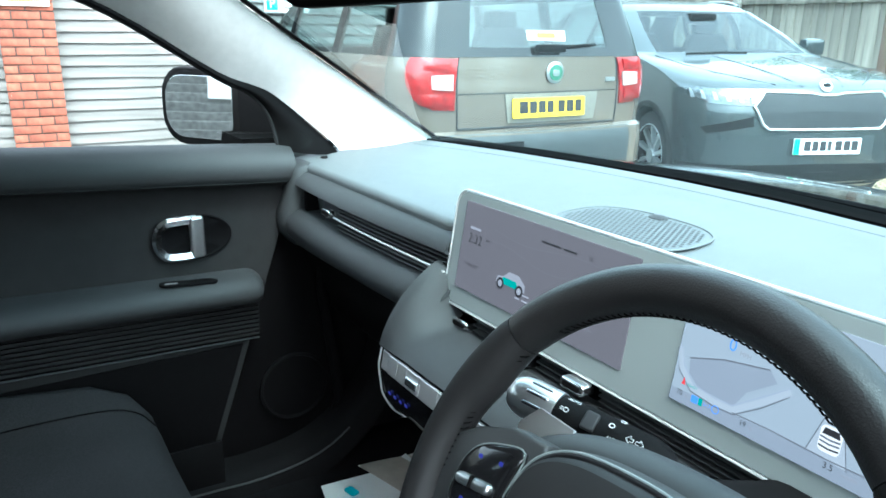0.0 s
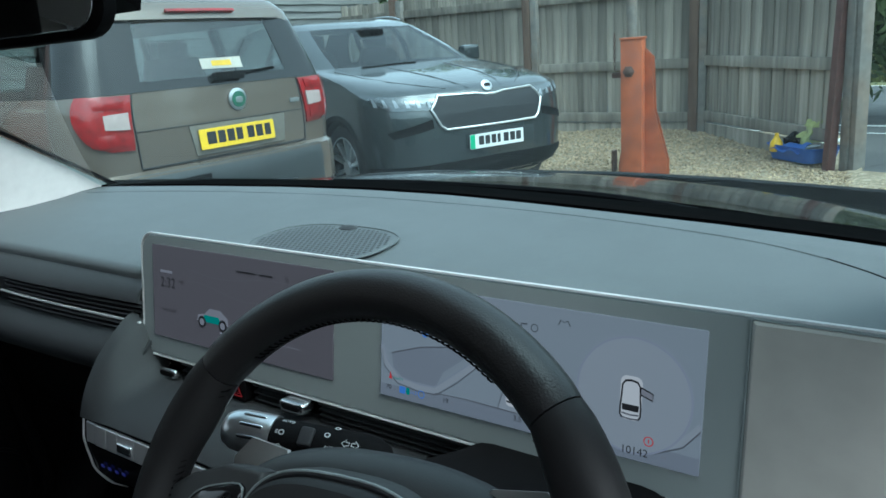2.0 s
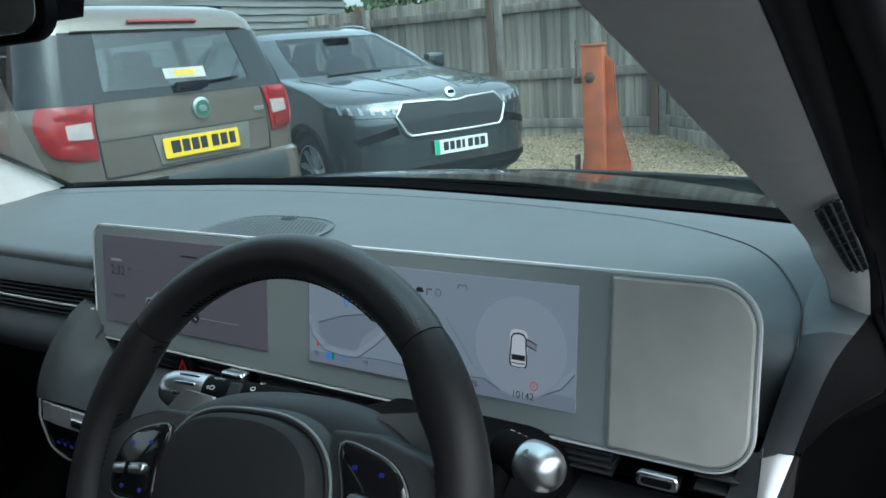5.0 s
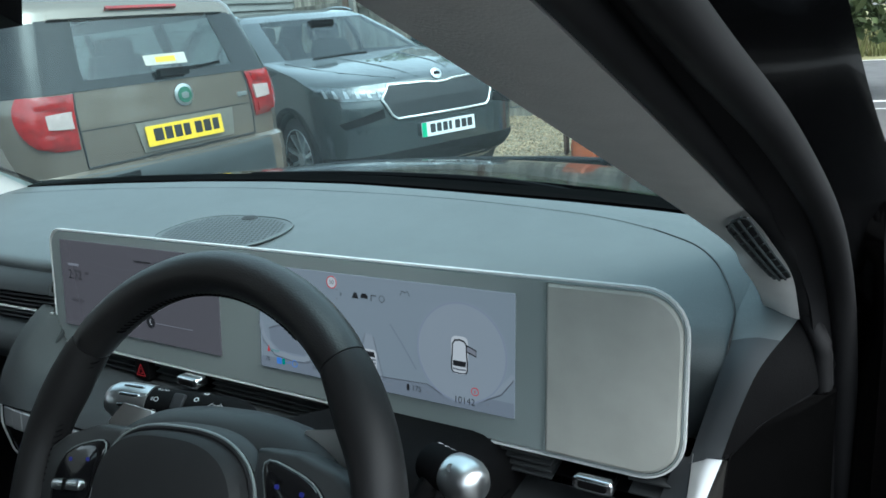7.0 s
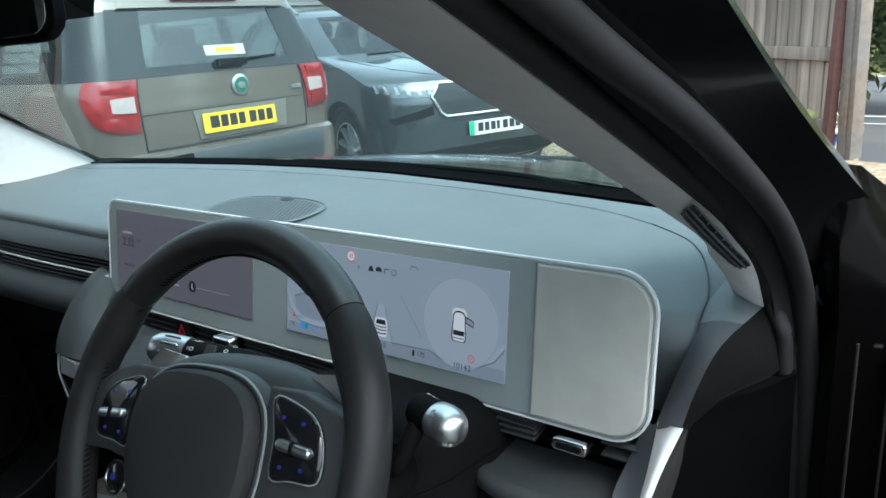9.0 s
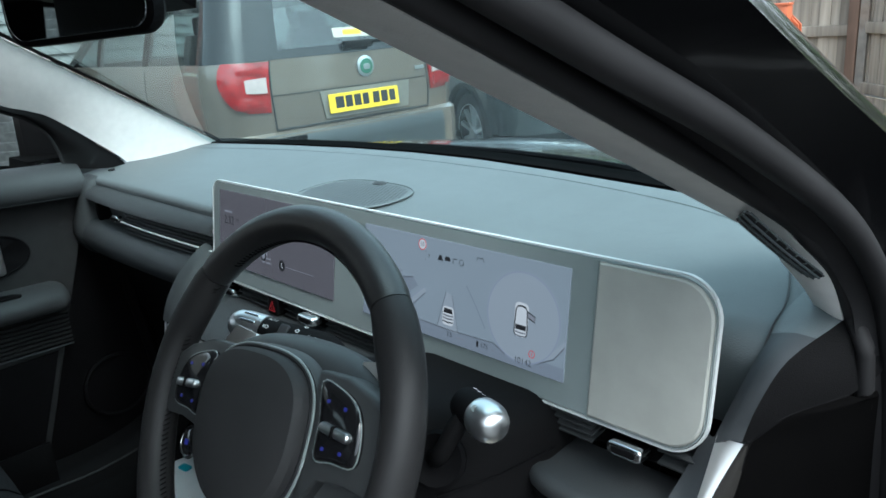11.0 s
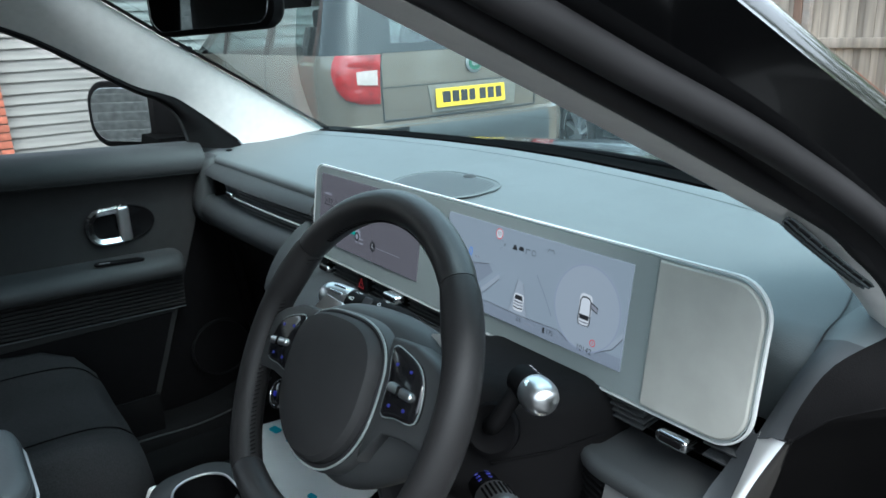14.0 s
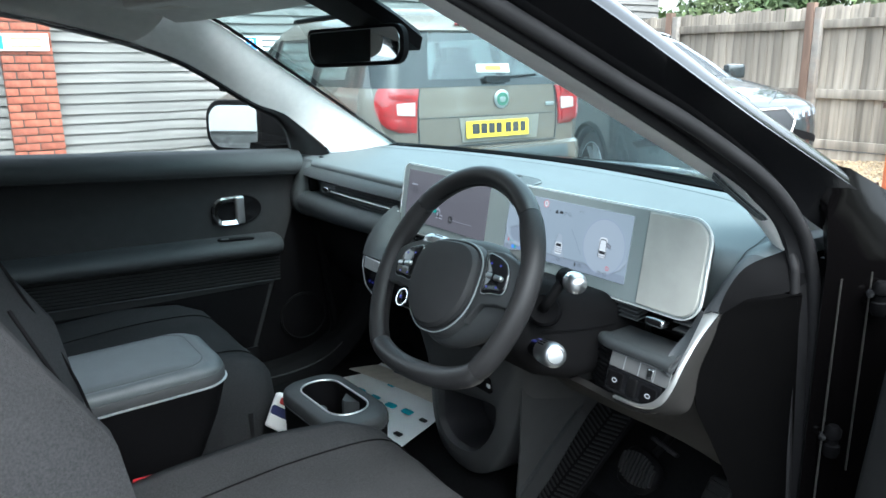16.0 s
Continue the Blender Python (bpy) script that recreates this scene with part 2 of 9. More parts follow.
LAMP_GLASS = material("headlamp_reflector", (0.12, 0.135, 0.145), 0.14, 0.6, vary=0.3, scale=40, coat=1.0)
LAMP_BRIGHT = material("headlamp_element", (0.28, 0.3, 0.32), 0.2, 0.4)
PLATE_YELLOW = material("yellow_plate", (0.8, 0.52, 0.02), 0.4, vary=0.03)
PLATE_WHITE = material("white_plate", (0.78, 0.79, 0.78), 0.4, vary=0.03)
GREEN = material("green_strip", (0.02, 0.42, 0.2), 0.4)
BADGE_GREEN = material("green_badge", (0.03, 0.13, 0.08), 0.35)
BLUE_TUB = material("blue_plastic", (0.03, 0.1, 0.36), 0.4, vary=0.1)
HI_VIS = material("yellow_green_cloth", (0.38, 0.4, 0.16), 0.85, vary=0.2, bump=0.5, bump_scale=60)
YELLOW = material("yellow_plastic", (0.75, 0.45, 0.02), 0.4)
SYMBOL = material("white_symbol_print", (0.6, 0.6, 0.6), 0.5)
SCREEN_L = glow("dim_violet_screen", (0.29, 0.27, 0.32), 0.058, 0.2, (0.03, 0.03, 0.035))
SCREEN_L_LINE = glow("dim_screen_line", (0.3, 0.29, 0.34), 0.066, 0.2, (0.03, 0.03, 0.035))
SCREEN_R = glow("pale_lavender_screen", (0.53, 0.63, 0.75), 0.079, 0.2, (0.04, 0.04, 0.05))
SCREEN_DISC = glow("pale_screen_disc", (0.6, 0.68, 0.8), 0.084, 0.2, (0.04, 0.04, 0.05))
SCREEN_EDGE = glow("screen_line_blue", (0.42, 0.47, 0.62), 0.11, 0.2, (0.03, 0.03, 0.04))
SCREEN_MAP = glow("screen_map_grey", (0.43, 0.5, 0.62), 0.078, 0.2, (0.035, 0.035, 0.045))
SCREEN_LINE = glow("screen_line_grey", (0.25, 0.27, 0.34), 0.06, 0.3, (0.02, 0.02, 0.025))
SCREEN_INK = glow("screen_ink", (0.1, 0.1, 0.13), 0.015, 0.5, (0.01, 0.01, 0.012))
SCREEN_GREY = glow("screen_soft_grey", (0.42, 0.43, 0.52), 0.1, 0.2, (0.02, 0.02, 0.02))
SCREEN_PALE = glow("screen_pale", (0.8, 0.82, 0.9), 0.13, 0.2, (0.05, 0.05, 0.05))
SCREEN_TEAL = glow("screen_teal", (0.02, 0.42, 0.38), 0.1, 0.2)
SCREEN_BLUE = glow("screen_blue", (0.1, 0.3, 0.9), 0.13, 0.2)
SCREEN_RED = glow("screen_red", (0.75, 0.06, 0.08), 0.13, 0.2)
BLUE_LED = glow("blue_backlight", (0.06, 0.07, 0.7), 0.035, 0.3)
RED_PLASTIC = material("red_hazard_key", (0.5, 0.02, 0.03), 0.4)


# ---- mesh helpers ----
WORLD = {}


def thing(name, base, label, category, group="", turn=0.0, local=False, kind=""):
    """A top-level Empty at base. Parts come in world coordinates, or, if local, in the thing's own."""
    e = new(name)
    e.empty_display_size = 0.1
    e.matrix_basis = pose(*base, 0, 0, turn)
    WORLD[e] = (e.matrix_basis.copy(), local)
    return tagged(e, label, category, group, kind)


def finish(bm, name, mat, sharp=38.0, smooth=True):
    bmesh.ops.recalc_face_normals(bm, faces=bm.faces)
    me = bpy.data.meshes.new(name)
    bm.to_mesh(me)
    bm.free()
    me.materials.append(mat)
    if smooth:
        me.shade_smooth()
        me.set_sharp_from_angle(angle=radians(sharp))
    return me


def part(name, bm, mat, parent=None, label="", sharp=38.0, smooth=True, label_kind=("", "", "")):
    me = bm if isinstance(bm, bpy.types.Mesh) else finish(bm, name, mat, sharp, smooth)
    ob = new(name, me)
    if parent is not None:
        ob.parent = parent
        m, local = WORLD[parent]
        if parent.type == "EMPTY" and not local:
            ob.matrix_parent_inverse = m.inverted()
            WORLD[ob] = (Matrix(), False)
        else:
            WORLD[ob] = (Matrix(), True)
    else:
        WORLD[ob] = (Matrix(), False)
    if label:
        ob["label"] = label
    return ob


def put(bm, bm2):
    """Add bm2's geometry to bm."""
    me = bpy.data.meshes.new("tmp")
    bm2.to_mesh(me)
    bm2.free()
    bm.from_mesh(me)
    bpy.data.meshes.remove(me)
    return bm


def sheet(rows, closed_u=False, thick=0.0, bm=None):
    """Quads over rows of points; thick gives the sheet a back and edges."""
    bm = bm or bmesh.new()
    vs = [[bm.verts.new(p) for p in row] for row in rows]
    faces = []
    for a, b in zip(vs, vs[1:]):
        n = len(a)
        for i in range(n if closed_u else n - 1):
            j = (i + 1) % n
            try:
                faces.append(bm.faces.new((a[i], a[j], b[j], b[i])))
            except ValueError:
                pass
    if thick:
        bmesh.ops.recalc_face_normals(bm, faces=bm.faces)
        bmesh.ops.solidify(bm, geom=bm.faces[:], thickness=thick)
    return bm


def loft(rings, cap=True, bm=None):
    bm = bm or bmesh.new()
    vs = [[bm.verts.new(p) for p in ring] for ring in rings]
    for a, b in zip(vs, vs[1:]):
        n = len(a)
        for i in range(n):
            bm.faces.new((a[i], a[(i + 1) % n], b[(i + 1) % n], b[i]))
    if cap:
        bm.faces.new(vs[0][::-1])
        bm.faces.new(vs[-1])
    return bm


def smooth_path(pts, n=8, closed=False):
    """A Catmull-Rom line through the points."""
    P = [Vector(p) for p in pts]
    out = []
    m = len(P)
    for i in range(m if closed else m - 1):
        a, b, c, d = (P[(i + k) % m] if closed else P[min(max(i + k, 0), m - 1)] for k in (-1, 0, 1, 2))
        for j in range(n):
            t = j / n
            out.append(0.5 * ((2 * b) + (c - a) * t + (2 * a - 5 * b + 4 * c - d) * t * t + (3 * b - a - 3 * c + d) * t ** 3))
    if not closed:
        out.append(P[-1])
    return out


def sweep(path, profile, up=(0, 0, 1), closed=False, cap=True, bm=None, scale=None):
    """Carry a closed profile of (side, up) along a path; up fixes its turn."""
    P = [Vector(p) for p in path]
    rings = []
    for i, p in enumerate(P):
        a = P[(i - 1) % len(P)] if closed else P[max(i - 1, 0)]
        b = P[(i + 1) % len(P)] if closed else P[min(i + 1, len(P) - 1)]
        d = (b - a).normalized()
        s = d.cross(Vector(up)).normalized()
        u = s.cross(d).normalized()
        k = scale[i] if scale else 1.0
        rings.append([p + s * (x * k) + u * (y * k) for x, y in profile])
    if closed:
        rings.append(rings[0])
        bm = loft(rings, False, bm)
        bmesh.ops.remove_doubles(bm, verts=bm.verts, dist=1e-5)
        return bm
    return loft(rings, cap, bm)


def circle(r, n=12, ry=None):
    return [(r * math.cos(2 * math.pi * i / n), (ry or r) * math.sin(2 * math.pi * i / n)) for i in range(n)]


def tube(path, r, n=10, up=(0.13, 0.31, 0.94), closed=False, bm=None, ry=None, scale=None):
    return sweep(path, circle(r, n, ry), up, closed, True, bm, scale)


def rrect(w, h, r, n=5):
    """Corners of a rounded rectangle, anticlockwise; r one radius or four (tr, tl, bl, br)."""
    rs = r if isinstance(r, (tuple, list)) else (r,) * 4
    out = []
    for (sx, sy, a), q in zip(((1, 1, 0), (-1, 1, 90), (-1, -1, 180), (1, -1, 270)), rs):
        q = max(q, 1e-4)
        for i in range(n + 1):
            t = radians(a + 90 * i / n)
            out.append((sx * (w / 2 - q) + q * math.cos(t), sy * (h / 2 - q) + q * math.sin(t)))
    return out


def slab(w, h, r, d, m, bevel=0.002, n=5, bm=None):
    """A rounded plate: face in the local xy plane at z = 0, d deep behind it, front edge eased."""
    def ring(inset, z):
        rs = tuple(max(q - inset, 1e-4) for q in r) if isinstance(r, (tuple, list)) else max(r - inset, 1e-4)
        return [m @ Vector((x, y, z)) for x, y in rrect(w - 2 * inset, h - 2 * inset, rs, n)]
    return loft([ring(bevel * 1.6 + 0.0002, 0), ring(bevel, 0), ring(bevel * 0.3, -bevel * 0.4), ring(0, -bevel), ring(0, -d)], True, bm)


def block(centre, size, bevel=0.0, turn=(0, 0, 0), bm=None):
    """A box with eased edges."""
    b = bmesh.new()
    bmesh.ops.create_cube(b, size=1.0)
    bmesh.ops.transform(b, matrix=pose(*centre, *turn) @ Matrix.Diagonal((*size, 1)), verts=b.verts)
    if bevel:
        bmesh.ops.bevel(b, geom=b.edges[:], offset=bevel, segments=2, affect="EDGES", profile=0.6)
    return put(bm, b) if bm else b


def lathe(profile, m, n=24, bm=None, cap=True):
    """Turn (radius, height) pairs round the local z axis."""
    rings = [[m @ Vector((r * math.cos(2 * math.pi * i / n), r * math.sin(2 * math.pi * i / n), z)) for i in range(n)]
             for r, z in ((max(r, 1e-4), z) for r, z in profile)]
    return loft(rings, cap, bm)


def ribbon(path2d, width, m, z=0.0006, closed=False, bm=None):
    """A flat line of a given width in the local xy plane."""
    P = [Vector((x, y, 0)) for x, y in path2d]
    rows = []
    for i, p in enumerate(P):
        a = P[(i - 1) % len(P)] if closed else P[max(i - 1, 0)]
        b = P[(i + 1) % len(P)] if closed else P[min(i + 1, len(P) - 1)]
        d = (b - a).normalized()
        s = Vector((-d.y, d.x, 0)) * width / 2
        rows.append([m @ (p + s + Vector((0, 0, z))), m @ (p - s + Vector((0, 0, z)))])
    if closed:
        rows.append(rows[0])
    return sheet(rows, bm=bm)


def poly(pts2d, m, z=0.0006, bm=None):
    bm = bm or bmesh.new()
    bm.faces.new([bm.verts.new(m @ Vector((x, y, z))) for x, y in pts2d])
    return bm


def lettering(text, size, m, mat, parent, name="lettering", align="LEFT", label=""):
    """Text in the built-in font, as a mesh on the local xy plane."""
    c = bpy.data.curves.new("text", "FONT")
    c.body, c.size, c.align_x, c.align_y, c.extrude = text, size, align, "CENTER", 0.0
    t = new("text", c)
    me = bpy.data.meshes.new_from_object(t)
    bpy.data.objects.remove(t)
    me.transform(m)
    me.materials.clear()
    me.materials.append(mat)
    return part(name, me, mat, parent, label)


# ---- the car that the camera sits in: dashboard ----
def interp(table, x):
    for (a, p), (b, q) in zip(table, table[1:]):
        if x <= b:
            t = min(max((x - a) / (b - a), 0), 1)
            return p + (q - p) * t
    return table[-1][1]


REAR_EDGE = ((-0.79, 0.262), (-0.74, 0.29), (-0.54, 0.345), (-0.35, 0.382), (-0.18, 0.4), (-0.01, 0.4), (0.14, 0.382), (0.27, 0.362),
             (0.38, 0.345), (0.49, 0.322), (0.6, 0.29), (0.7, 0.24))
dashboard = thing("dashboard", (0, 0.1, 0.6), "grey soft plastic dashboard with long air vents across the car", "dashboard")

def ruled_sheet(a, b, n=4, bulge=(0, 0, 0), thick=0.004):
    """A sheet between two lines of points, bulged in the middle."""
    return sheet([[p.lerp(q, k / n) + Vector(bulge) * math.sin(math.pi * k / n) for k in range(n + 1)] for p, q in zip(a, b)], thick=thick)


# Main pad: sections from left to right, each running from the windscreen to the driver's side.
END = ((0.9, 0.596), (0.945, 0.607), (0.98, 0.615), (0.99, 0.616))
rows = []
for i in range(43):
    x = -0.79 + 1.406 * i / 42
    yr = interp(REAR_EDGE, x)
    lip = 0.0 if x < -0.21 else 0.03
    r = 0.01 + 0.022 * min(1.0, max(0.0, (x - 0.5) / 0.1))
    row = ([(x, yr - 0.004, 0.99), (x, yr, 1.008), (x, yr - 0.012, 1.016), (x, yr - 0.05, 1.015), (x, yr - 0.09, 1.0105)]
           + [(x, yr - 0.09 - (yr - 0.1 - lip - r) * k / 4, 1.0105 - 0.0085 * k / 4 - 0.006 * (k / 4) ** 3) for k in range(1, 5)]
           + [(x, lip + r * (1 - math.sin(radians(a))), 0.9945 - r * (1 - math.cos(radians(a)))) for a in (5, 25, 48, 70, 90)] + [(x, lip + 0.006, 0.945), (x, lip + 0.012, 0.9)])
    rows.append([(min(x, interp(END, p[2])), p[1], p[2]) for p in row])
part("dash_pad", sheet(rows), DASH, dashboard, "grey soft-touch top pad", 50)


def pad_z(x, y):
    """Height of the top pad at a place on it."""
    yr = interp(REAR_EDGE, x)
    if y > yr - 0.09:
        return interp(((yr - 0.09, 1.0105), (yr - 0.05, 1.015), (yr - 0.012, 1.016)), y)
    k = (yr - 0.09 - y) / (yr - 0.14)
    return 1.0105 - 0.0085 * k - 0.006 * k ** 3


SEAM = [(-0.72, 0.235), (-0.54, 0.29), (-0.35, 0.327), (-0.18, 0.345), (0.0, 0.345), (0.2, 0.328), (0.367, 0.296), (0.444, 0.274), (0.5, 0.248), (0.549, 0.213), (0.578, 0.172), (0.596, 0.131), (0.607, 0.1), (0.6135, 0.075), (0.616, 0.052)]
part("pad_crease", tube(smooth_path([(x, y, pad_z(x, y) - 0.0002) for x, y in SEAM[:9]], 5), 0.0012, 6), DASH, dashboard, "soft crease along the pad")
part("pad_seam", tube(smooth_path([(x, y, pad_z(x, y) + 0.0002) for x, y in SEAM[8:]] + [(0.6165, 0.038, 0.987), (0.6155, 0.03, 0.976), (0.61, 0.014, 0.955), (0.601, -0.01, 0.914)], 5), 0.0009, 6), INK, dashboard, "fine dark seam round the pad")

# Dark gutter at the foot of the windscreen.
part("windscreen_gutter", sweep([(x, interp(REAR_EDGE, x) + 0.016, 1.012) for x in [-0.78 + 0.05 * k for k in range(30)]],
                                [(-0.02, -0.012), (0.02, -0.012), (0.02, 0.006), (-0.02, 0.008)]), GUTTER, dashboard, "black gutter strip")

# Passenger fascia below the pad.
rows = []
for i in range(13):
    x = -0.785 + 0.585 * i / 12
    k = min(1.0, i / 2.0)
    out = 0.012 * math.sin(math.pi * i / 12)
    rows.append([(x, 0.02, 0.985), (x, -0.004 - out * 0.3, 0.978), (x, -0.016 - out, 0.968), (x, -0.019 - out, 0.958), (x, -0.012 - out, 0.9535)])
part("fascia_lip", sheet(rows, thick=0.004), SHADED_MID_GREY, dashboard, "grey fascia lip above the vent", 60)
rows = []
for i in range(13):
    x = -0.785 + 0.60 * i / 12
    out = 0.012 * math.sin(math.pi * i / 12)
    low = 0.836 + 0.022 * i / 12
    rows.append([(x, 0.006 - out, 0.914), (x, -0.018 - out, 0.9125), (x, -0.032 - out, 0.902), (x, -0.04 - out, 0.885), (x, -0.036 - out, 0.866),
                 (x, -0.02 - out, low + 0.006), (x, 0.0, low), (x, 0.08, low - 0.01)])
part("fascia_bolster", sheet(rows, thick=0.004), SHADED_MID_GREY, dashboard, "grey padded bolster below the vent", 60)
part("vent_back", block((-0.44, 0.022, 0.935), (0.66, 0.006, 0.07), 0.001), DARKER, dashboard)
for k in range(6):
    z = 0.9505 - 0.0065 * k
    if k == 3:
        continue
    part("vent_slat", sweep([(x, -0.006 - 0.012 * math.sin(math.pi * (x + 0.785) / 0.6), z) for x in [-0.515 + 0.0315 * j for j in range(11)]],
                            [(-0.009, -0.001), (0.007, -0.0012), (0.008, 0), (0.007, 0.0012), (-0.009, 0.001)]), SHADED_GREY, dashboard)
part("vent_line", sweep([(x, -0.0185 - 0.012 * math.sin(math.pi * (x + 0.785) / 0.6), 0.9365 - 0.011 * (x + 0.52)) for x in [-0.52 + 0.032 * j for j in range(11)]],
                        [(-0.0016, -0.0009), (0.0016, -0.0009), (0.0016, 0.0009), (-0.0016, 0.0009)]), RIM_WHITE, dashboard, "thin silver line along the vent")
part("vent_end", block((-0.682, 0.0, 0.934), (0.012, 0.03, 0.042), 0.003), DARK, dashboard)
end_prof = [(0.06, 0.998), (0.0, 0.994), (-0.014, 0.988), (-0.022, 0.975), (-0.027, 0.955), (-0.034, 0.93), (-0.042, 0.905), (-0.046, 0.885), (-0.042, 0.863), (-0.026, 0.842), (0.0, 0.834), (0.06, 0.83)]
part("fascia_end", loft([[(x, y + e * (0.06 - y) / 0.1, 0.914 + (z - 0.914) * (1 - e)) for y, z in end_prof] for x, e in ((-0.785, 0.02), (-0.765, 0.0), (-0.712, 0.0), (-0.704, 0.01), (-0.7, 0.05))]), SHADED_MID_GREY, dashboard, "rounded grey end of the fascia", 60)
part("dash_end_cap", sheet([[(-0.79, y, 1.01 - 0.01 * (y < 0)), (-0.795, y, 0.93), (-0.79, y + 0.01, 0.84)] for y in (-0.03, 0.0, 0.05, 0.12, 0.24)], thick=0.006), DASH, dashboard)


def vent_tab(x, y, z, w=0.034):
    m = pose(x, y, z, 85, 0, 0)
    t = part("vent_tab", slab(w, 0.0125, 0.005, 0.016, m, 0.002), CHROME, dashboard, "chrome vent tab")
    part("tab_inset", slab(w - 0.01, 0.006, 0.003, 0.003, m @ pose(0, 0, 0.0012), 0.0005), DARK, t)


vent_tab(-0.557, -0.03, 0.9365)
part("tab_block", block((-0.552, -0.008, 0.9345), (0.07, 0.02, 0.034), 0.002), INK, dashboard, "black block beside the tab")
for x, y, z in ((-0.158, -0.024, 0.877), (0.062, -0.034, 0.889), (0.53, -0.03, 0.884)):
    vent_tab(x, y, z)

# Vent band below the display.
part("vent_channel", sheet([[(x, -0.012, 0.9), (x, 0.02, 0.897), (x, 0.024, 0.875), (x, 0.0, 0.864)] for x in (-0.21, -0.1, 0.1, 0.3, 0.5, 0.613)], thick=0.003), DARKER, dashboard, "black vent channel")
for a, b, n in ((-0.135, -0.05, 3), (-0.012, 0.04, 3), (0.085, 0.2, 4), (0.2, 0.34, 4), (0.41, 0.49, 4), (0.555, 0.607, 2)):
    for k in range(n):
        part("vent_slat", block(((a + b) / 2, -0.006, 0.8925 - 0.0062 * k * 4 / n), (b - a, 0.024, 0.002), 0.0006, (8, 0, 0)), SHADED_GREY, dashboard)
hz = part("hazard_key", slab(0.024, 0.024, 0.003, 0.014, pose(-0.03, -0.024, 0.884, 82, 0, 0), 0.001), DARKER, dashboard, "black hazard key with a red triangle")
HM = pose(-0.03, -0.0245, 0.884, 82, 0, 0)
part("triangle", ribbon([(-0.0075, -0.006), (0.0075, -0.006), (0, 0.0075)], 0.0022, HM, 0.0007, True), RED_PLASTIC, hz)
part("triangle_core", ribbon([(-0.0035, -0.0035), (0.0035, -0.0035), (0, 0.003)], 0.001, HM, 0.0007, True), RED_PLASTIC, hz)

# Centre shell with the climate keys.
EDGE = ((0.0, -0.211), (0.5, -0.213), (0.72, -0.218), (1.0, -0.212))
PROF_END = ((0.0, -0.012, 0.937), (0.1, -0.032, 0.93), (0.2, -0.052, 0.916), (0.3, -0.07, 0.9), (0.4, -0.086, 0.879), (0.5, -0.096, 0.86), (0.58, -0.101, 0.843), (0.72, -0.105, 0.815), (0.86, -0.101, 0.774), (0.94, -0.088, 0.75), (1.0, -0.068, 0.733))
PROF = ((0.0, -0.006, 0.8655), (0.1, -0.02, 0.866), (0.2, -0.036, 0.8655), (0.3, -0.056, 0.862), (0.4, -0.074, 0.857), (0.5, -0.09, 0.85), (0.58, -0.1, 0.842), (0.72, -0.105, 0.815), (0.86, -0.101, 0.777), (0.94, -0.088, 0.755), (1.0, -0.068, 0.741))


def shell_point(s, x):
    w = min(1.0, max(0.0, (x + 0.213) / 0.05))
    w = w * w * (3 - 2 * w)
    y, z = ((1 - w) * interp([(p[0], p[k]) for p in PROF_END], s) + w * interp([(p[0], p[k]) for p in PROF], s) for k in (1, 2))
    return (x, y, z)


def shell_rows(s0, s1, n, x1=0.22, lift=0.0, inset=0.0):
    out = []
    for i in range(n + 1):
        s = s0 + (s1 - s0) * i / n
        xl = interp(EDGE, s) + inset
        row = []
        for j in range(21):
            p = Vector(shell_point(s, xl + (x1 - xl) * (j / 20) ** 2))
            p.y -= lift
            p.z += lift * 0.4
            if j == 0:
                p += Vector((0.003, 0.012, -0.003))
            row.append(p)
        out.append(row)
    return out


part("centre_shell", sheet(shell_rows(0, 0.58, 14), thick=0.004), SHADED_GREY, dashboard, "grey shell below the display", 60)
keys = part("key_strip", sheet(shell_rows(0.585, 0.72, 3, 0.2, 0.0, 0.004), thick=0.004), DARKER, dashboard, "dark channel behind the climate keys")
kx = -0.2105
for w in (0.02, 0.022, 0.022, 0.032, 0.04, 0.05, 0.05, 0.05):
    part("climate_key", slab(w - 0.0012, 0.0245, 0.0012, 0.006, pose(kx + w / 2, -0.1065 + 0.05 * max(0.0, -0.19 - kx), 0.8285, 80, 0, 0), 0.001), KEY_SILVER, keys, "silver climate key")
    kx += w
part("temperature_rocker", slab(0.026, 0.011, 0.002, 0.006, pose(-0.131, -0.1095, 0.827, 80, 0, 0), 0.0015), CHROME, keys, "raised silver rocker")
touch = part("touch_panel", sheet(shell_rows(0.725, 1.0, 4, 0.2, 0.0, 0.004), thick=0.005), PIANO, dashboard, "gloss black touch panel with blue icons")
for x, z in ((-0.192, 0.787), (-0.178, 0.787), (-0.164, 0.787), (-0.15, 0.788), (-0.06, 0.79)):
    part("blue_icon", slab(0.006, 0.004, 0.001, 0.001, pose(x, -0.1045, z, 98, 0, 0), 0.0003), BLUE_LED, touch)
edge = [Vector(shell_point(s, interp(EDGE, s))) + Vector((-0.0005, -0.001, 0.0005)) for s in [0.05 * k for k in range(21)]]
part("shell_edge", tube(smooth_path(edge, 2), 0.0014, 6), RIM_WHITE, dashboard, "thin silver edge round the shell")

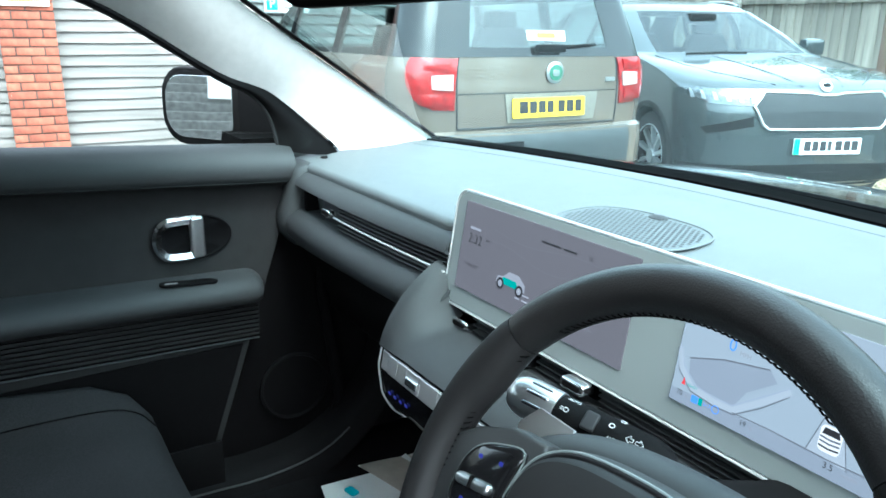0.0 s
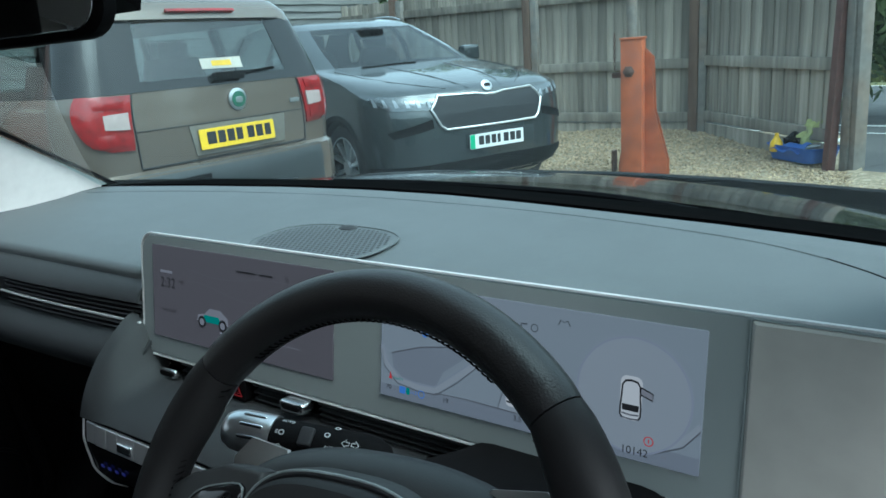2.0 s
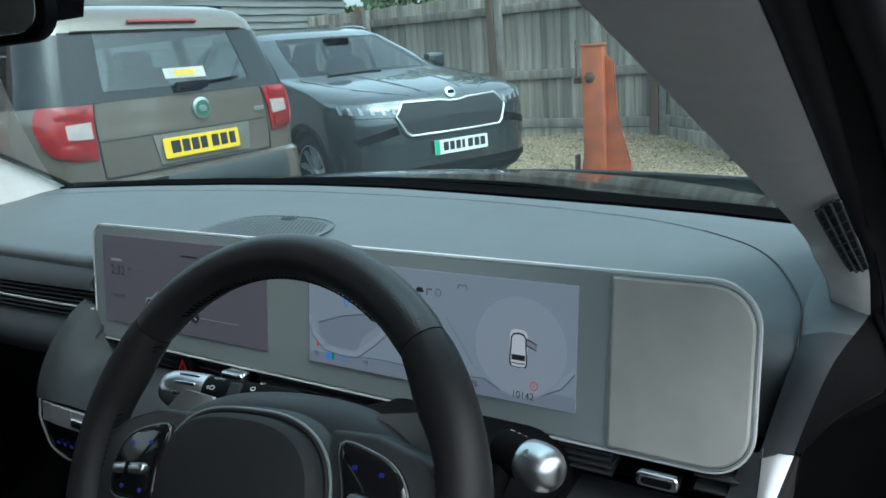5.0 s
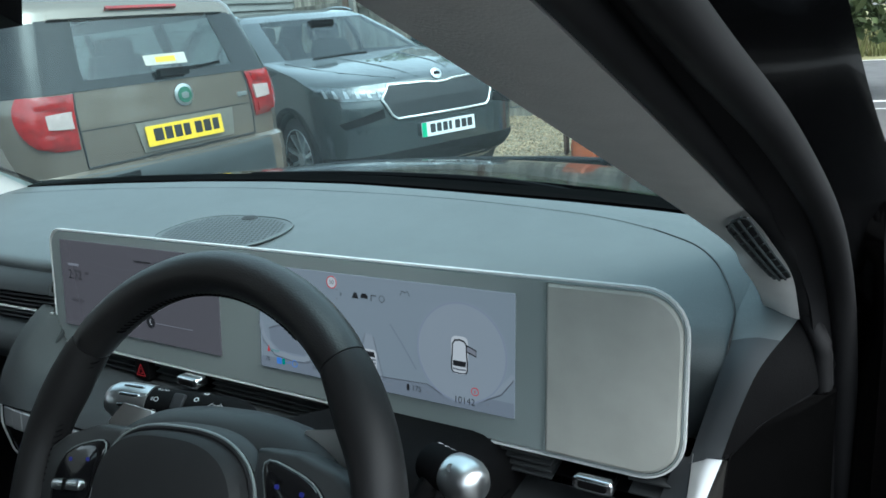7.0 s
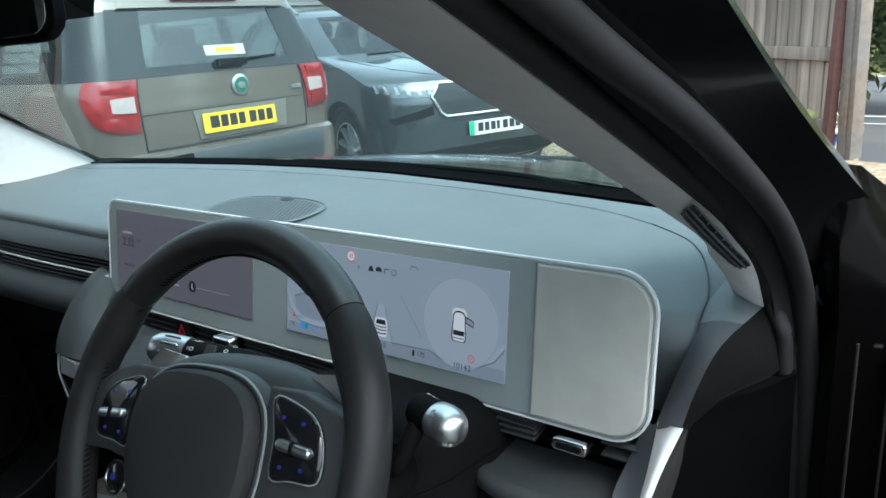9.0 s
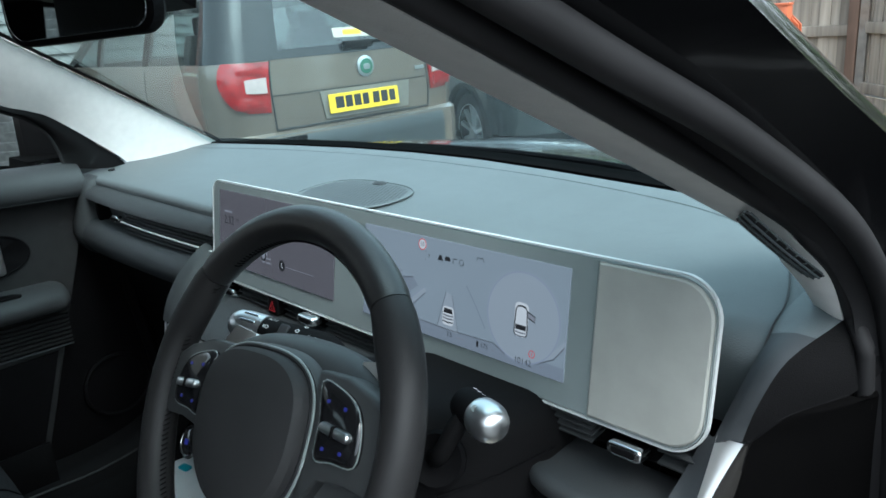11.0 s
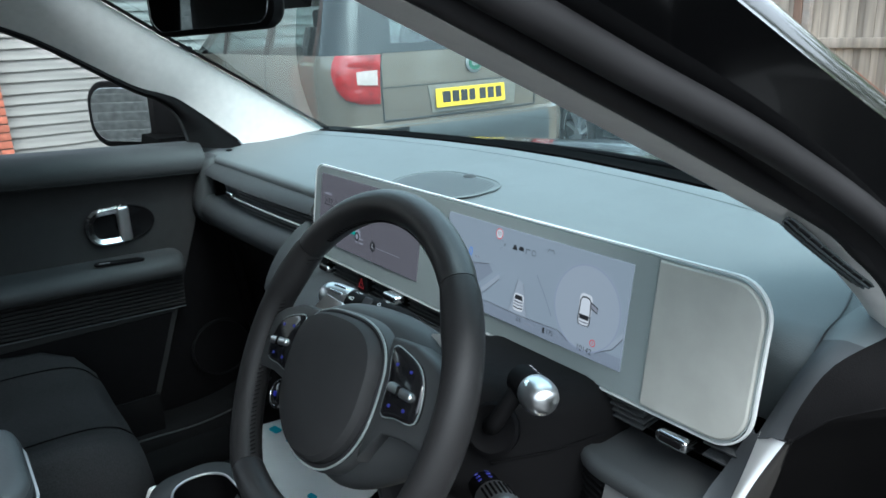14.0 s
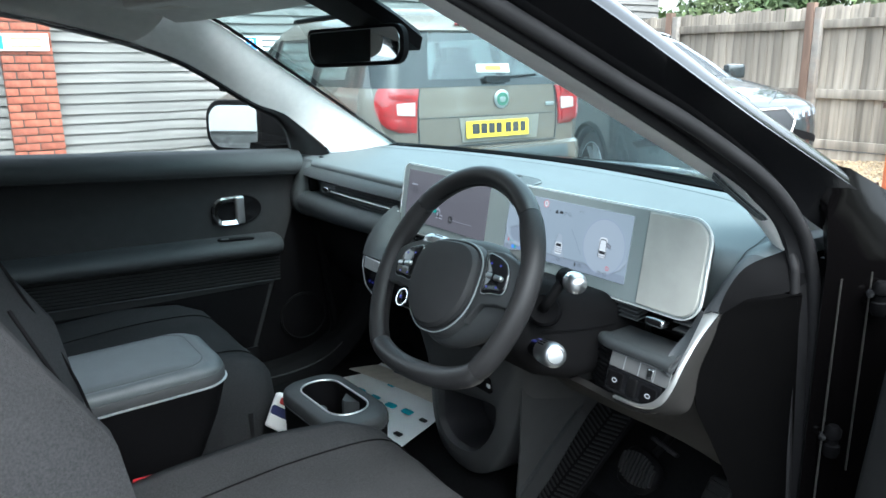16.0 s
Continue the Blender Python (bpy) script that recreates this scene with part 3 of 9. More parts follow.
# Speaker grille let into the pad.
gx, gy, gz = -0.045, 0.145, 1.0052
GM = pose(gx, gy, gz, 2.2, 0, 0)
ring = [(0.1 * math.copysign(abs(math.cos(a)) ** 0.75, math.cos(a)), 0.066 * math.copysign(abs(math.sin(a)) ** 0.75, math.sin(a))) for a in [2 * math.pi * k / 48 for k in range(48)]]
part("speaker_rim", sweep([GM @ Vector((x, y, 0.0015)) for x, y in ring], circle(0.0012, 6), closed=True), DASH, dashboard)
spk = part("speaker_grille", poly(ring, GM, 0.001), DASH, dashboard, "oval grey speaker grille with punched holes")
bm = bmesh.new()
step = 0.0074
for iy in range(-9, 10):
    for ix in range(-14, 15):
        x, y = (ix + 0.5 * (iy % 2)) * step, iy * step * 0.92
        if (abs(x) / 0.092) ** 2.6 + (abs(y) / 0.059) ** 2.6 < 1 and math.hypot(x + 0.01, y - 0.06) > 0.014:
            poly(circle(0.0023, 8), GM @ pose(x, y, 0), 0.0016, bm)
part("grille_mesh", bm, INK, spk)
part("light_sensor", lathe([(0.0001, 0.008), (0.007, 0.0075), (0.012, 0.005), (0.0135, 0.001), (0.0135, -0.001)], pose(-0.053, 0.203, 1.004) @ Matrix.Diagonal((1.15, 0.85, 1.0, 1)), 20), SHADED_GREY, dashboard, "small grey dome sensor")

# Corner and wing beside the pad, from the windscreen down to the silver trim.
inner = smooth_path([(0.6155, 0.29, 1.002), (0.6155, 0.22, 1.0105), (0.6155, 0.17, 1.009), (0.6155, 0.12, 1.004), (0.6155, 0.08, 1.0005), (0.616, 0.052, 0.995), (0.6155, 0.034, 0.982), (0.609, 0.012, 0.955), (0.599, -0.014, 0.912)], 4)
outer = smooth_path([(0.645, 0.28, 0.996), (0.65, 0.21, 1.003), (0.65, 0.15, 1.005), (0.65, 0.11, 1.006), (0.657, 0.085, 1.0065), (0.6595, 0.066, 1.003), (0.643, 0.012, 0.987), (0.631, -0.009, 0.954), (0.6225, -0.0125, 0.922)], 4)
both = [[a, a.lerp(b, 0.12) + Vector((0, -0.0005, 0.001)), a.lerp(b, 0.35) + Vector((0, -0.0015, 0.003)), a.lerp(b, 0.6) + Vector((0, -0.003, 0.004)), a.lerp(b, 0.9) + Vector((0, -0.001, 0.001)), b, b + Vector((0.002, 0.02, -0.02))] for a, b in zip(inner, outer)]
part("dash_corner", sheet(both[:23], thick=0.004), DASH, dashboard, "grey corner below the pillar", 60)
part("dash_wing", sheet(both[22:], thick=0.004), DASH_TEX, dashboard, "textured grey wing at the dash end", 60)
wing_foot = smooth_path([(0.69, 0.1, 0.985), (0.688, 0.09, 0.965), (0.672, 0.056, 0.948), (0.648, 0.019, 0.938), (0.6245, -0.009, 0.919)], 4)
part("wing_side", ruled_sheet(outer[16:], wing_foot, 4, (0.004, 0.004, 0)), DARK, dashboard, "black panel under the wing", 60)
cap_in = smooth_path([(0.672, 0.056, 0.949), (0.655, 0.03, 0.945), (0.645, 0.014, 0.9415), (0.634, 0.001, 0.934), (0.6265, -0.008, 0.92), (0.6235, -0.021, 0.885), (0.6165, -0.036, 0.84), (0.618, -0.038, 0.79), (0.632, -0.008, 0.72), (0.648, 0.028, 0.63), (0.66, 0.06, 0.48), (0.67, 0.09, 0.34)], 5)
cap_out = [Vector((0.688, 0.075 + 0.06 * max(0.0, (0.9 - p.z) / 0.56), min(p.z, 0.942) + 0.004)) for p in cap_in]
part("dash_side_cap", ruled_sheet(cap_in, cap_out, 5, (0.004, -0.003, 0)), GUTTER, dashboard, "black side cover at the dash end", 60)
part("cap_border", tube([p + Vector((0.0006, -0.0006, 0.0)) for p in cap_in[:24]], 0.0005, 6), DARK, dashboard)
part("cap_seam", tube(smooth_path([(0.668, 0.047, 0.935), (0.667, 0.046, 0.885), (0.662, 0.034, 0.79), (0.6615, 0.047, 0.72), (0.662, 0.062, 0.63), (0.667, 0.085, 0.5)], 5), 0.0007, 6), SHADED_MID_GREY, dashboard, "fine seam down the side cover")

# Knee ledge, switches and silver trim on the driver's outer side.
def ledge_front(x):
    k = min(1.0, max(0.0, (0.492 - x) / 0.087))
    return -0.072 + 0.06 * k ** 2.2


rows = []
for i in range(15):
    x = 0.405 + 0.19 * i / 14
    f = ledge_front(x)
    up = 0.02 * max(0.0, (x - 0.555) / 0.04) ** 2
    rows.append([(x, 0.012, 0.848 + up), (x, -0.006, 0.849 + up), (x, f * 0.5 - 0.005, 0.849 + up * 0.7), (x, f + 0.014, 0.853 + up * 0.2), (x, f + 0.004, 0.8525), (x, f - 0.001, 0.847), (x, f, 0.8395), (x, f + 0.012, 0.838)])
part("knee_ledge", sheet(rows, thick=0.003), SHADED_GREY, dashboard, "grey padded ledge", 60)
# Silver keys: a plane from its right, up and outward ways.
SX, SY = Vector((0.1, 0.009, -0.006)).normalized(), Vector((0.0, 0.25, 0.97))
SY = (SY - SX * SY.dot(SX)).normalized()
SW = Matrix((SX, SY, SX.cross(SY))).transposed().to_4x4()
SW.translation = Vector((0.5405, -0.0675, 0.8245))
for x in (-0.038, -0.0125, 0.013, 0.038):
    part("switch_key", slab(0.0249, 0.0215, 0.0008, 0.01, SW @ pose(x, 0, 0), 0.0007), SATIN_KEY, dashboard, "satin grey switch key")
    part("key_line", slab(0.0009, 0.021, 0.0003, 0.002, SW @ pose(x + 0.0126, 0, 0.0006), 0.0002), KEY_SILVER, dashboard)
part("key_line", slab(0.1, 0.0012, 0.0004, 0.002, SW @ pose(0, 0.0112, 0.0006), 0.0003), KEY_SILVER, dashboard, "bright line along the switch keys")
part("switch_rocker", slab(0.011, 0.016, 0.002, 0.006, SW @ pose(0.02, 0.0, 0.0035), 0.0015), CHROME, dashboard)
SB = SW @ pose(-0.005, -0.0305, -0.002, 6, 0, 0)
sb = part("switch_panel", slab(0.093, 0.036, (0.002, 0.002, 0.004, 0.02), 0.014, SB, 0.001), PIANO, dashboard, "gloss black switch panel")
for x, y in ((-0.03, 0.001), (0.028, -0.001)):
    part("switch_button", slab(0.025, 0.025, 0.003, 0.004, SB @ pose(x, y, 0.0015), 0.001), DARKER, sb)
    part("switch_icon", ribbon([(0.004 * math.cos(a), 0.003 * math.sin(a)) for a in [k * math.pi / 5 for k in range(10)]], 0.0012, SB @ pose(x, y, 0.0016), 0.0004, True), SCREEN_PALE, sb)
part("roller_wheel", slab(0.016, 0.028, 0.004, 0.006, SB @ pose(0, 0.001, 0.002), 0.002), DARK, sb)
trim_l = smooth_path([(0.602, -0.0105, 0.92), (0.602, -0.034, 0.886), (0.5985, -0.055, 0.85), (0.5935, -0.067, 0.821), (0.581, -0.0735, 0.797), (0.565, -0.075, 0.783), (0.54, -0.075, 0.774), (0.5, -0.074, 0.7705)], 5)
trim_r = smooth_path([(0.6225, -0.0095, 0.919), (0.6125, -0.033, 0.885), (0.6055, -0.053, 0.848), (0.5995, -0.0655, 0.815), (0.588, -0.0715, 0.79), (0.57, -0.0735, 0.776), (0.54, -0.074, 0.768), (0.5, -0.073, 0.766)], 5)
part("silver_trim", ruled_sheet(trim_l, trim_r, 3, (0, -0.0015, 0), 0.006), SATIN, dashboard, "satin silver trim blade", 30)
flank = smooth_path([(0.626, -0.0085, 0.919), (0.624, -0.02, 0.885), (0.617, -0.035, 0.842), (0.6165, -0.04, 0.806), (0.612, -0.05, 0.782), (0.585, -0.062, 0.768), (0.545, -0.066, 0.762), (0.5, -0.066, 0.76)], 5)
part("trim_flank", ruled_sheet(trim_r, flank, 3, (0.001, -0.003, 0)), GREY_TRIM, dashboard, "warm grey flank of the trim", 60)
inlay_l = smooth_path([(0.592, -0.008, 0.917), (0.58, -0.018, 0.882), (0.576, -0.04, 0.862), (0.582, -0.062, 0.852), (0.588, -0.07, 0.842)], 5)
inlay_r = smooth_path([(0.6015, -0.01, 0.918), (0.601, -0.032, 0.887), (0.599, -0.047, 0.865), (0.596, -0.06, 0.846), (0.593, -0.068, 0.834)], 5)
part("trim_inlay", ruled_sheet(inlay_l, inlay_r, 4, (-0.002, 0, -0.003), 0.004), DASH_TEX, dashboard, "textured grey inlay beside the trim", 60)
rows = []
TOP = ((0.3, 0.772), (0.5, 0.7655), (0.545, 0.7665), (0.57, 0.773), (0.59, 0.786), (0.605, 0.811), (0.617, 0.838))
for i in range(17):
    x = 0.3 + 0.317 * i / 16
    k = i / 16
    zt = interp(TOP, x)
    yt = -0.07 + 0.035 * max(0.0, (x - 0.585) / 0.032)
    rows.append([(x, yt + 0.004, zt + 0.002), (x, yt - 0.002, zt - 0.006), (x + 0.002 * k, yt + 0.012, 0.745 + 0.055 * k ** 4), (x - 0.003 * k, -0.008, 0.712 + 0.043 * k ** 4), (x, 0.03, 0.68 + 0.03 * k ** 4), (x + 0.013 * k, 0.09, 0.675 - 0.045 * k)])
part("lower_panel", sheet(rows, thick=0.005), GREY_TRIM, dashboard, "warm grey lower knee panel", 50)
part("panel_latch", block((0.545, -0.004, 0.683), (0.05, 0.012, 0.006), 0.002, (-30, 12, 0)), DARKER, dashboard)
RIBS = ((0.404, -0.008), (0.418, -0.03), (0.44, -0.05), (0.465, -0.062), (0.488, -0.067))
for k in range(9):
    z = 0.833 - 0.0078 * k
    part("side_vent_slat", sweep([(x, y, z) for x, y in RIBS], [(-0.004, -0.0016), (0.003, -0.0014), (0.004, 0), (0.003, 0.0014), (-0.004, 0.0016)]), DARK, dashboard)
part("side_vent_back", sheet([[(x, y + 0.006, z) for x, y in RIBS] for z in (0.84, 0.8, 0.76)], thick=0.004), DARKER, dashboard)

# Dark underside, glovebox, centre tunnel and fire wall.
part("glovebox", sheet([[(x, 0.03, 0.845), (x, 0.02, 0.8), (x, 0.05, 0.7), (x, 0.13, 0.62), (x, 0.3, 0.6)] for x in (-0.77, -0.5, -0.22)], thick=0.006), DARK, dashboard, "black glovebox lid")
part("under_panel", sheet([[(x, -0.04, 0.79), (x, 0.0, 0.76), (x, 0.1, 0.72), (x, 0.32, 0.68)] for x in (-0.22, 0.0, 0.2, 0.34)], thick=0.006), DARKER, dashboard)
TUN = smooth_path([(-0.155, 0.0, 0.72), (0.02, -0.004, 0.72), (0.19, 0.0, 0.72), (0.182, 0.03, 0.63), (0.145, 0.045, 0.53), (0.095, 0.05, 0.44), (0.045, 0.052, 0.375), (-0.04, 0.055, 0.338), (-0.125, 0.055, 0.352), (-0.168, 0.052, 0.42), (-0.166, 0.04, 0.55), (-0.16, 0.02, 0.64)], 4, True)
POCKET = smooth_path([(-0.09, 0.03, 0.53), (0.0, 0.028, 0.548), (0.09, 0.027, 0.56), (0.092, 0.035, 0.525), (0.06, 0.042, 0.47), (0.01, 0.048, 0.42), (-0.045, 0.05, 0.4), (-0.1, 0.05, 0.405), (-0.13, 0.048, 0.44), (-0.122, 0.042, 0.49), (-0.112, 0.035, 0.515), (-0.102, 0.032, 0.525)], 4, True)
mid = sum(POCKET, Vector()) / len(POCKET)
tun = part("tunnel_panel", loft([[p + Vector((0.02, 0.34, 0.0)) for p in TUN], [p + Vector((0.004, 0.02, 0)) for p in TUN], TUN, [p.lerp(c, 0.12) + Vector((0, -0.008, 0)) for p, c in zip(TUN, POCKET)],
                                 [p.lerp(c, 0.7) + Vector((0, -0.014, 0)) for p, c in zip(TUN, POCKET)], [p.lerp(c, 0.9) + Vector((0, -0.012, 0)) for p, c in zip(TUN, POCKET)], POCKET,
                                 [p + Vector((0, 0.12, -0.01)) for p in POCKET], [p.lerp(mid, 0.9) + Vector((0, 0.14, -0.01)) for p in POCKET]], False), CONSOLE, dashboard, "dark grey tunnel panel with an open pocket", 50)
# Second skin over the pocket walls, black to put the recess's shade in.
part("pocket", loft([[p + Vector((0, 0.004, 0)) + (mid - p) * 0.02 for p in POCKET], [p + Vector((0, 0.118, -0.01)) + (mid - p) * 0.03 for p in POCKET], [p.lerp(mid, 0.9) + Vector((0, 0.136, -0.01)) for p in POCKET]], False), INK, tun, "black skin inside the pocket, standing in for its shade", 60)
part("tunnel_strip", sweep([(0.166, 0.03, 0.388), (0.162, 0.12, 0.468), (0.16, 0.21, 0.54)], [(-0.006, -0.004), (0.006, -0.004), (0.006, 0.003), (-0.006, 0.003)]), SHADED_GREY, dashboard, "grey edge strip along the tunnel")
part("tunnel_side", sheet([[(0.186, 0.02, 0.7), (0.186, 0.2, 0.7)], [(0.172, 0.03, 0.5), (0.17, 0.21, 0.56)], [(0.163, 0.03, 0.385), (0.158, 0.21, 0.53)], [(0.15, 0.05, 0.32), (0.15, 0.3, 0.4)]], thick=0.004), CONSOLE, dashboard, "dark tunnel side panel", 60)
part("usb_panel", slab(0.06, 0.035, 0.006, 0.006, pose(0.085, -0.006, 0.62, 99, 0, 0), 0.001), DARK, tun)
part("usb_mark", slab(0.01, 0.008, 0.001, 0.002, pose(0.112, -0.0075, 0.622, 99, 0, 0), 0.0003), SYMBOL, tun)
part("power_socket", lathe([(0.013, 0.0), (0.013, 0.006), (0.01, 0.004), (0.0001, -0.004)], pose(0.045, -0.006, 0.625, 95, 0, 0), 16), SILVER, tun)

# ---- display ----
display = thing("display_panel", (0.2, 0, 0.9), "wide pale grey twin display panel standing on the dashboard", "car display")
PM = pose(0.1985, -0.009, 0.969, 80.5, 0, 0)
PW, PH, PR = 0.797, 0.146, (0.034, 0.02, 0.02, 0.034)
part("housing", slab(PW - 0.02, PH - 0.016, PR, 0.022, PM @ pose(0, 0, -0.0025), 0.004), SHADED_GREY, display, "dark grey housing behind the glass")
part("bezel", slab(PW - 0.004, PH - 0.004, PR, 0.004, PM, 0.001, 8), BEZEL, display, "pale grey glass bezel", 10)
part("rim", sweep([PM @ Vector((x, y, -0.001)) for x, y in rrect(PW, PH, PR, 8)], [(-0.001, -0.003), (0.001, -0.003), (0.0012, 0), (0.0008, 0.0014), (-0.0008, 0.0014), (-0.0012, 0)],
                  up=PM.to_3x3() @ Vector((0, 0, 1)), closed=True), RIM_WHITE, display, "satin white rim")
cover = part("fabric_cover", slab(0.107, PH - 0.0065, (0.032, 0.002, 0.002, 0.032), 0.004, PM @ pose(0.3425, 0, 0.003), 0.0025, 8), FABRIC_PALE, display, "pale grey mesh-textured magnetic cover", 10)
part("cover_edge", sweep([PM @ Vector((x + 0.3425, y, 0.0012)) for x, y in rrect(0.1085, PH - 0.005, (0.032, 0.002, 0.002, 0.032), 8)], circle(0.0006, 6),
                         up=PM.to_3x3() @ Vector((0, 0, 1)), closed=True), BEZEL, cover)
SL = PM @ pose(-0.232, 0.0065, 0.0012)
left = part("left_screen", slab(0.287, 0.109, 0.001, 0.001, SL, 0.0003), SCREEN_L, display, "dim violet-grey media screen")
SR = PM @ pose(0.1165, 0.005, 0.0012)
right = part("right_screen", slab(0.29, 0.106, 0.001, 0.001, SR, 0.0003), SCREEN_R, display, "pale lavender driver's screen")


def at(m, x, y):
    return m @ pose(x, y, 0)


lettering("2:32", 0.0165, at(SL, -0.1285, 0.011) @ pose(0, 0, 0.0006), SCREEN_INK, left, "clock")
lettering("PM", 0.006, at(SL, -0.093, 0.0145) @ pose(0, 0, 0.0006), SCREEN_INK, left, "clock")
lettering("Media Off", 0.0062, at(SL, -0.126, -0.021) @ pose(0, 0, 0.0006), SCREEN_INK, left, "caption")
part("date_bar", slab(0.022, 0.003, 0.0008, 0.0003, at(SL, -0.117, 0.024) @ pose(0, 0, 0.0006), 0.0001), SCREEN_GREY, left)
for x, w in ((0.02, 0.03), (0.05, 0.02)):
    part("place_bar", slab(w, 0.0022, 0.0008, 0.0003, at(SL, x, 0.038) @ pose(0, 0, 0.0006), 0.0001), SCREEN_INK, left)
lettering("22", 0.0062, at(SL, 0.078, 0.038) @ pose(0, 0, 0.0006), SCREEN_INK, left, "caption")
for y, d in ((0.012, 0.012), (0.03, 0.008)):
    part("contour_line", ribbon([(-0.08 + 0.02 * k, y + d * math.sin(0.7 * k + y * 90) * 0.5) for k in range(11)], 0.0011, SL, 0.0005), SCREEN_L_LINE, left)
car_icon = part("car_body_icon", poly([(-0.075, -0.021), (-0.073, -0.014), (-0.062, -0.012), (-0.053, -0.005), (-0.035, -0.005), (-0.023, -0.013), (-0.022, -0.021)], SL @ pose(0.013, -0.004, 0), 0.0007), SCREEN_GREY, left)
part("battery_icon", poly([(-0.066, -0.021), (-0.062, -0.013), (-0.038, -0.013), (-0.034, -0.021)], SL @ pose(0.013, -0.004, 0), 0.0009), SCREEN_TEAL, left, "teal battery picture")
for x in (-0.053, -0.018):
    part("wheel_icon", poly(circle(0.0068, 16), at(SL, x, -0.0255), 0.0011), SCREEN_INK, left)
    part("wheel_icon", poly(circle(0.004, 16), at(SL, x, -0.0255), 0.0013), SCREEN_GREY, left)
part("dial_icon", poly(circle(0.0075, 20), at(SL, 0.028, -0.031), 0.0008), SCREEN_INK, left)
part("dial_icon", ribbon([(0.0, 0.004), (-0.001, -0.001), (0.003, -0.003)], 0.001, at(SL, 0.028, -0.031), 0.0011), SCREEN_PALE, left)
part("slider_line", ribbon([(0.037, -0.0315), (0.1, -0.0315)], 0.0006, SL, 0.0007), SCREEN_GREY, left)
for x, y, w in ((-0.012, -0.028, 0.022), (-0.006, -0.034, 0.012), (-0.02, -0.034, 0.008)):
    part("caption_bar", slab(w, 0.002, 0.0005, 0.0003, at(SL, x, y) @ pose(0, 0, 0.0006), 0.0001), SCREEN_GREY, left)

disc = part("disc", poly(circle(0.0437, 48), at(SR, 0.094, -0.004), 0.0005), SCREEN_DISC, right)
part("disc_ring", ribbon(circle(0.0437, 64), 0.0015, at(SR, 0.094, -0.004), 0.0007, True), SCREEN_EDGE, right)
CM = at(SR, 0.093, -0.006)
def plan_icon(m, k=1.0):
    """A small car seen from above: pale body, dark outline, glass and bumper lines."""
    part("car_icon", poly(rrect(0.0168 * k, 0.0335 * k, 0.005 * k), m, 0.0008), SCREEN_PALE, right)
    for sx in (-1, 1):
        part("car_icon", ribbon([(0.0045 * sx * k, 0.0128 * k), (0.0068 * sx * k, 0.0095 * k), (0.0072 * sx * k, 0.0), (0.0078 * sx * k, -0.006 * k), (0.0078 * sx * k, -0.013 * k), (0.006 * sx * k, -0.016 * k)], 0.0013 * k, m, 0.001), SCREEN_INK, right)
    part("car_icon", ribbon([(-0.005 * k, 0.0126 * k), (0.0, 0.0136 * k), (0.005 * k, 0.0126 * k)], 0.0016 * k, m, 0.001), SCREEN_INK, right)
    part("car_icon", poly([(-0.0066 * k, -0.005 * k), (0.0066 * k, -0.005 * k), (0.0062 * k, -0.0098 * k), (-0.0062 * k, -0.0098 * k)], m, 0.0011), SCREEN_INK, right)
    for y in (-0.0128, -0.016):
        part("car_icon", ribbon([(-0.0066 * k, (y + 0.0006) * k), (0.0, y * k), (0.0066 * k, (y + 0.0006) * k)], 0.0011 * k, m, 0.0011), SCREEN_LINE, right)


plan_icon(CM)
part("door_icon", poly([(0.0075, 0.0095), (0.0165, 0.006), (0.0165, 0.001), (0.0075, 0.0045)], CM, 0.001), SCREEN_GREY, right)
part("door_icon", ribbon([(0.0075, 0.0095), (0.0165, 0.0062), (0.0165, 0.001), (0.0075, 0.004)], 0.0011, CM, 0.0012), SCREEN_INK, right)
LM = at(SR, -0.004, -0.021)
part("lane_line", ribbon([(-0.016, -0.019), (-0.0045, 0.021)], 0.0007, LM, 0.0007), SCREEN_LINE, right)
part("lane_line", ribbon([(0.016, -0.021), (0.0045, 0.019)], 0.0007, LM, 0.0007), SCREEN_LINE, right)
part("lane_fill", poly([(-0.015, -0.018), (0.015, -0.02), (0.004, 0.019), (-0.004, 0.021)], LM, 0.0005), SCREEN_DISC, right)
part("car_icon", poly(rrect(0.0165, 0.02, 0.004), LM @ pose(0, -0.004, 0), 0.0008), SCREEN_PALE, right)
part("car_icon", poly([(-0.0055, 0.004), (0.0055, 0.004), (0.0068, -0.001), (-0.0068, -0.001)], LM, 0.001), SCREEN_INK, right)
for y, mt in ((-0.004, SCREEN_LINE), (-0.0072, SCREEN_LINE), (-0.0108, SCREEN_INK)):
    part("car_icon", ribbon([(-0.0076, y + 0.0008), (0.0, y), (0.0076, y + 0.0008)], 0.0014, LM, 0.001), mt, right)
sign = part("limit_sign", poly(circle(0.0062, 24), at(SR, -0.047, 0.044), 0.0006), SCREEN_PALE, right)
part("limit_ring", ribbon(circle(0.0057, 28), 0.001, at(SR, -0.047, 0.044), 0.0009, True), SCREEN_RED, right)
lettering("50", 0.006, at(SR, -0.047, 0.044) @ pose(0, 0, 0.001), SCREEN_INK, right, "limit_number", "CENTER")
lettering("P", 0.005, at(SR, -0.036, 0.033) @ pose(0, 0, 0.0008), SCREEN_INK, right, "gear_letter", "CENTER")
for y, ch in ((0.042, "D"), (0.0375, "N"), (0.0285, "R")):
    lettering(ch, 0.0032, at(SR, -0.041, y) @ pose(0, 0, 0.0008), SCREEN_GREY, right, "gear_letter", "CENTER")
IY = 0.034
part("telltale", poly([(-0.004, -0.0025), (0.004, -0.0025), (0.0015, 0.003), (-0.0015, 0.003)], at(SR, -0.019, IY), 0.0008), SCREEN_INK, right)
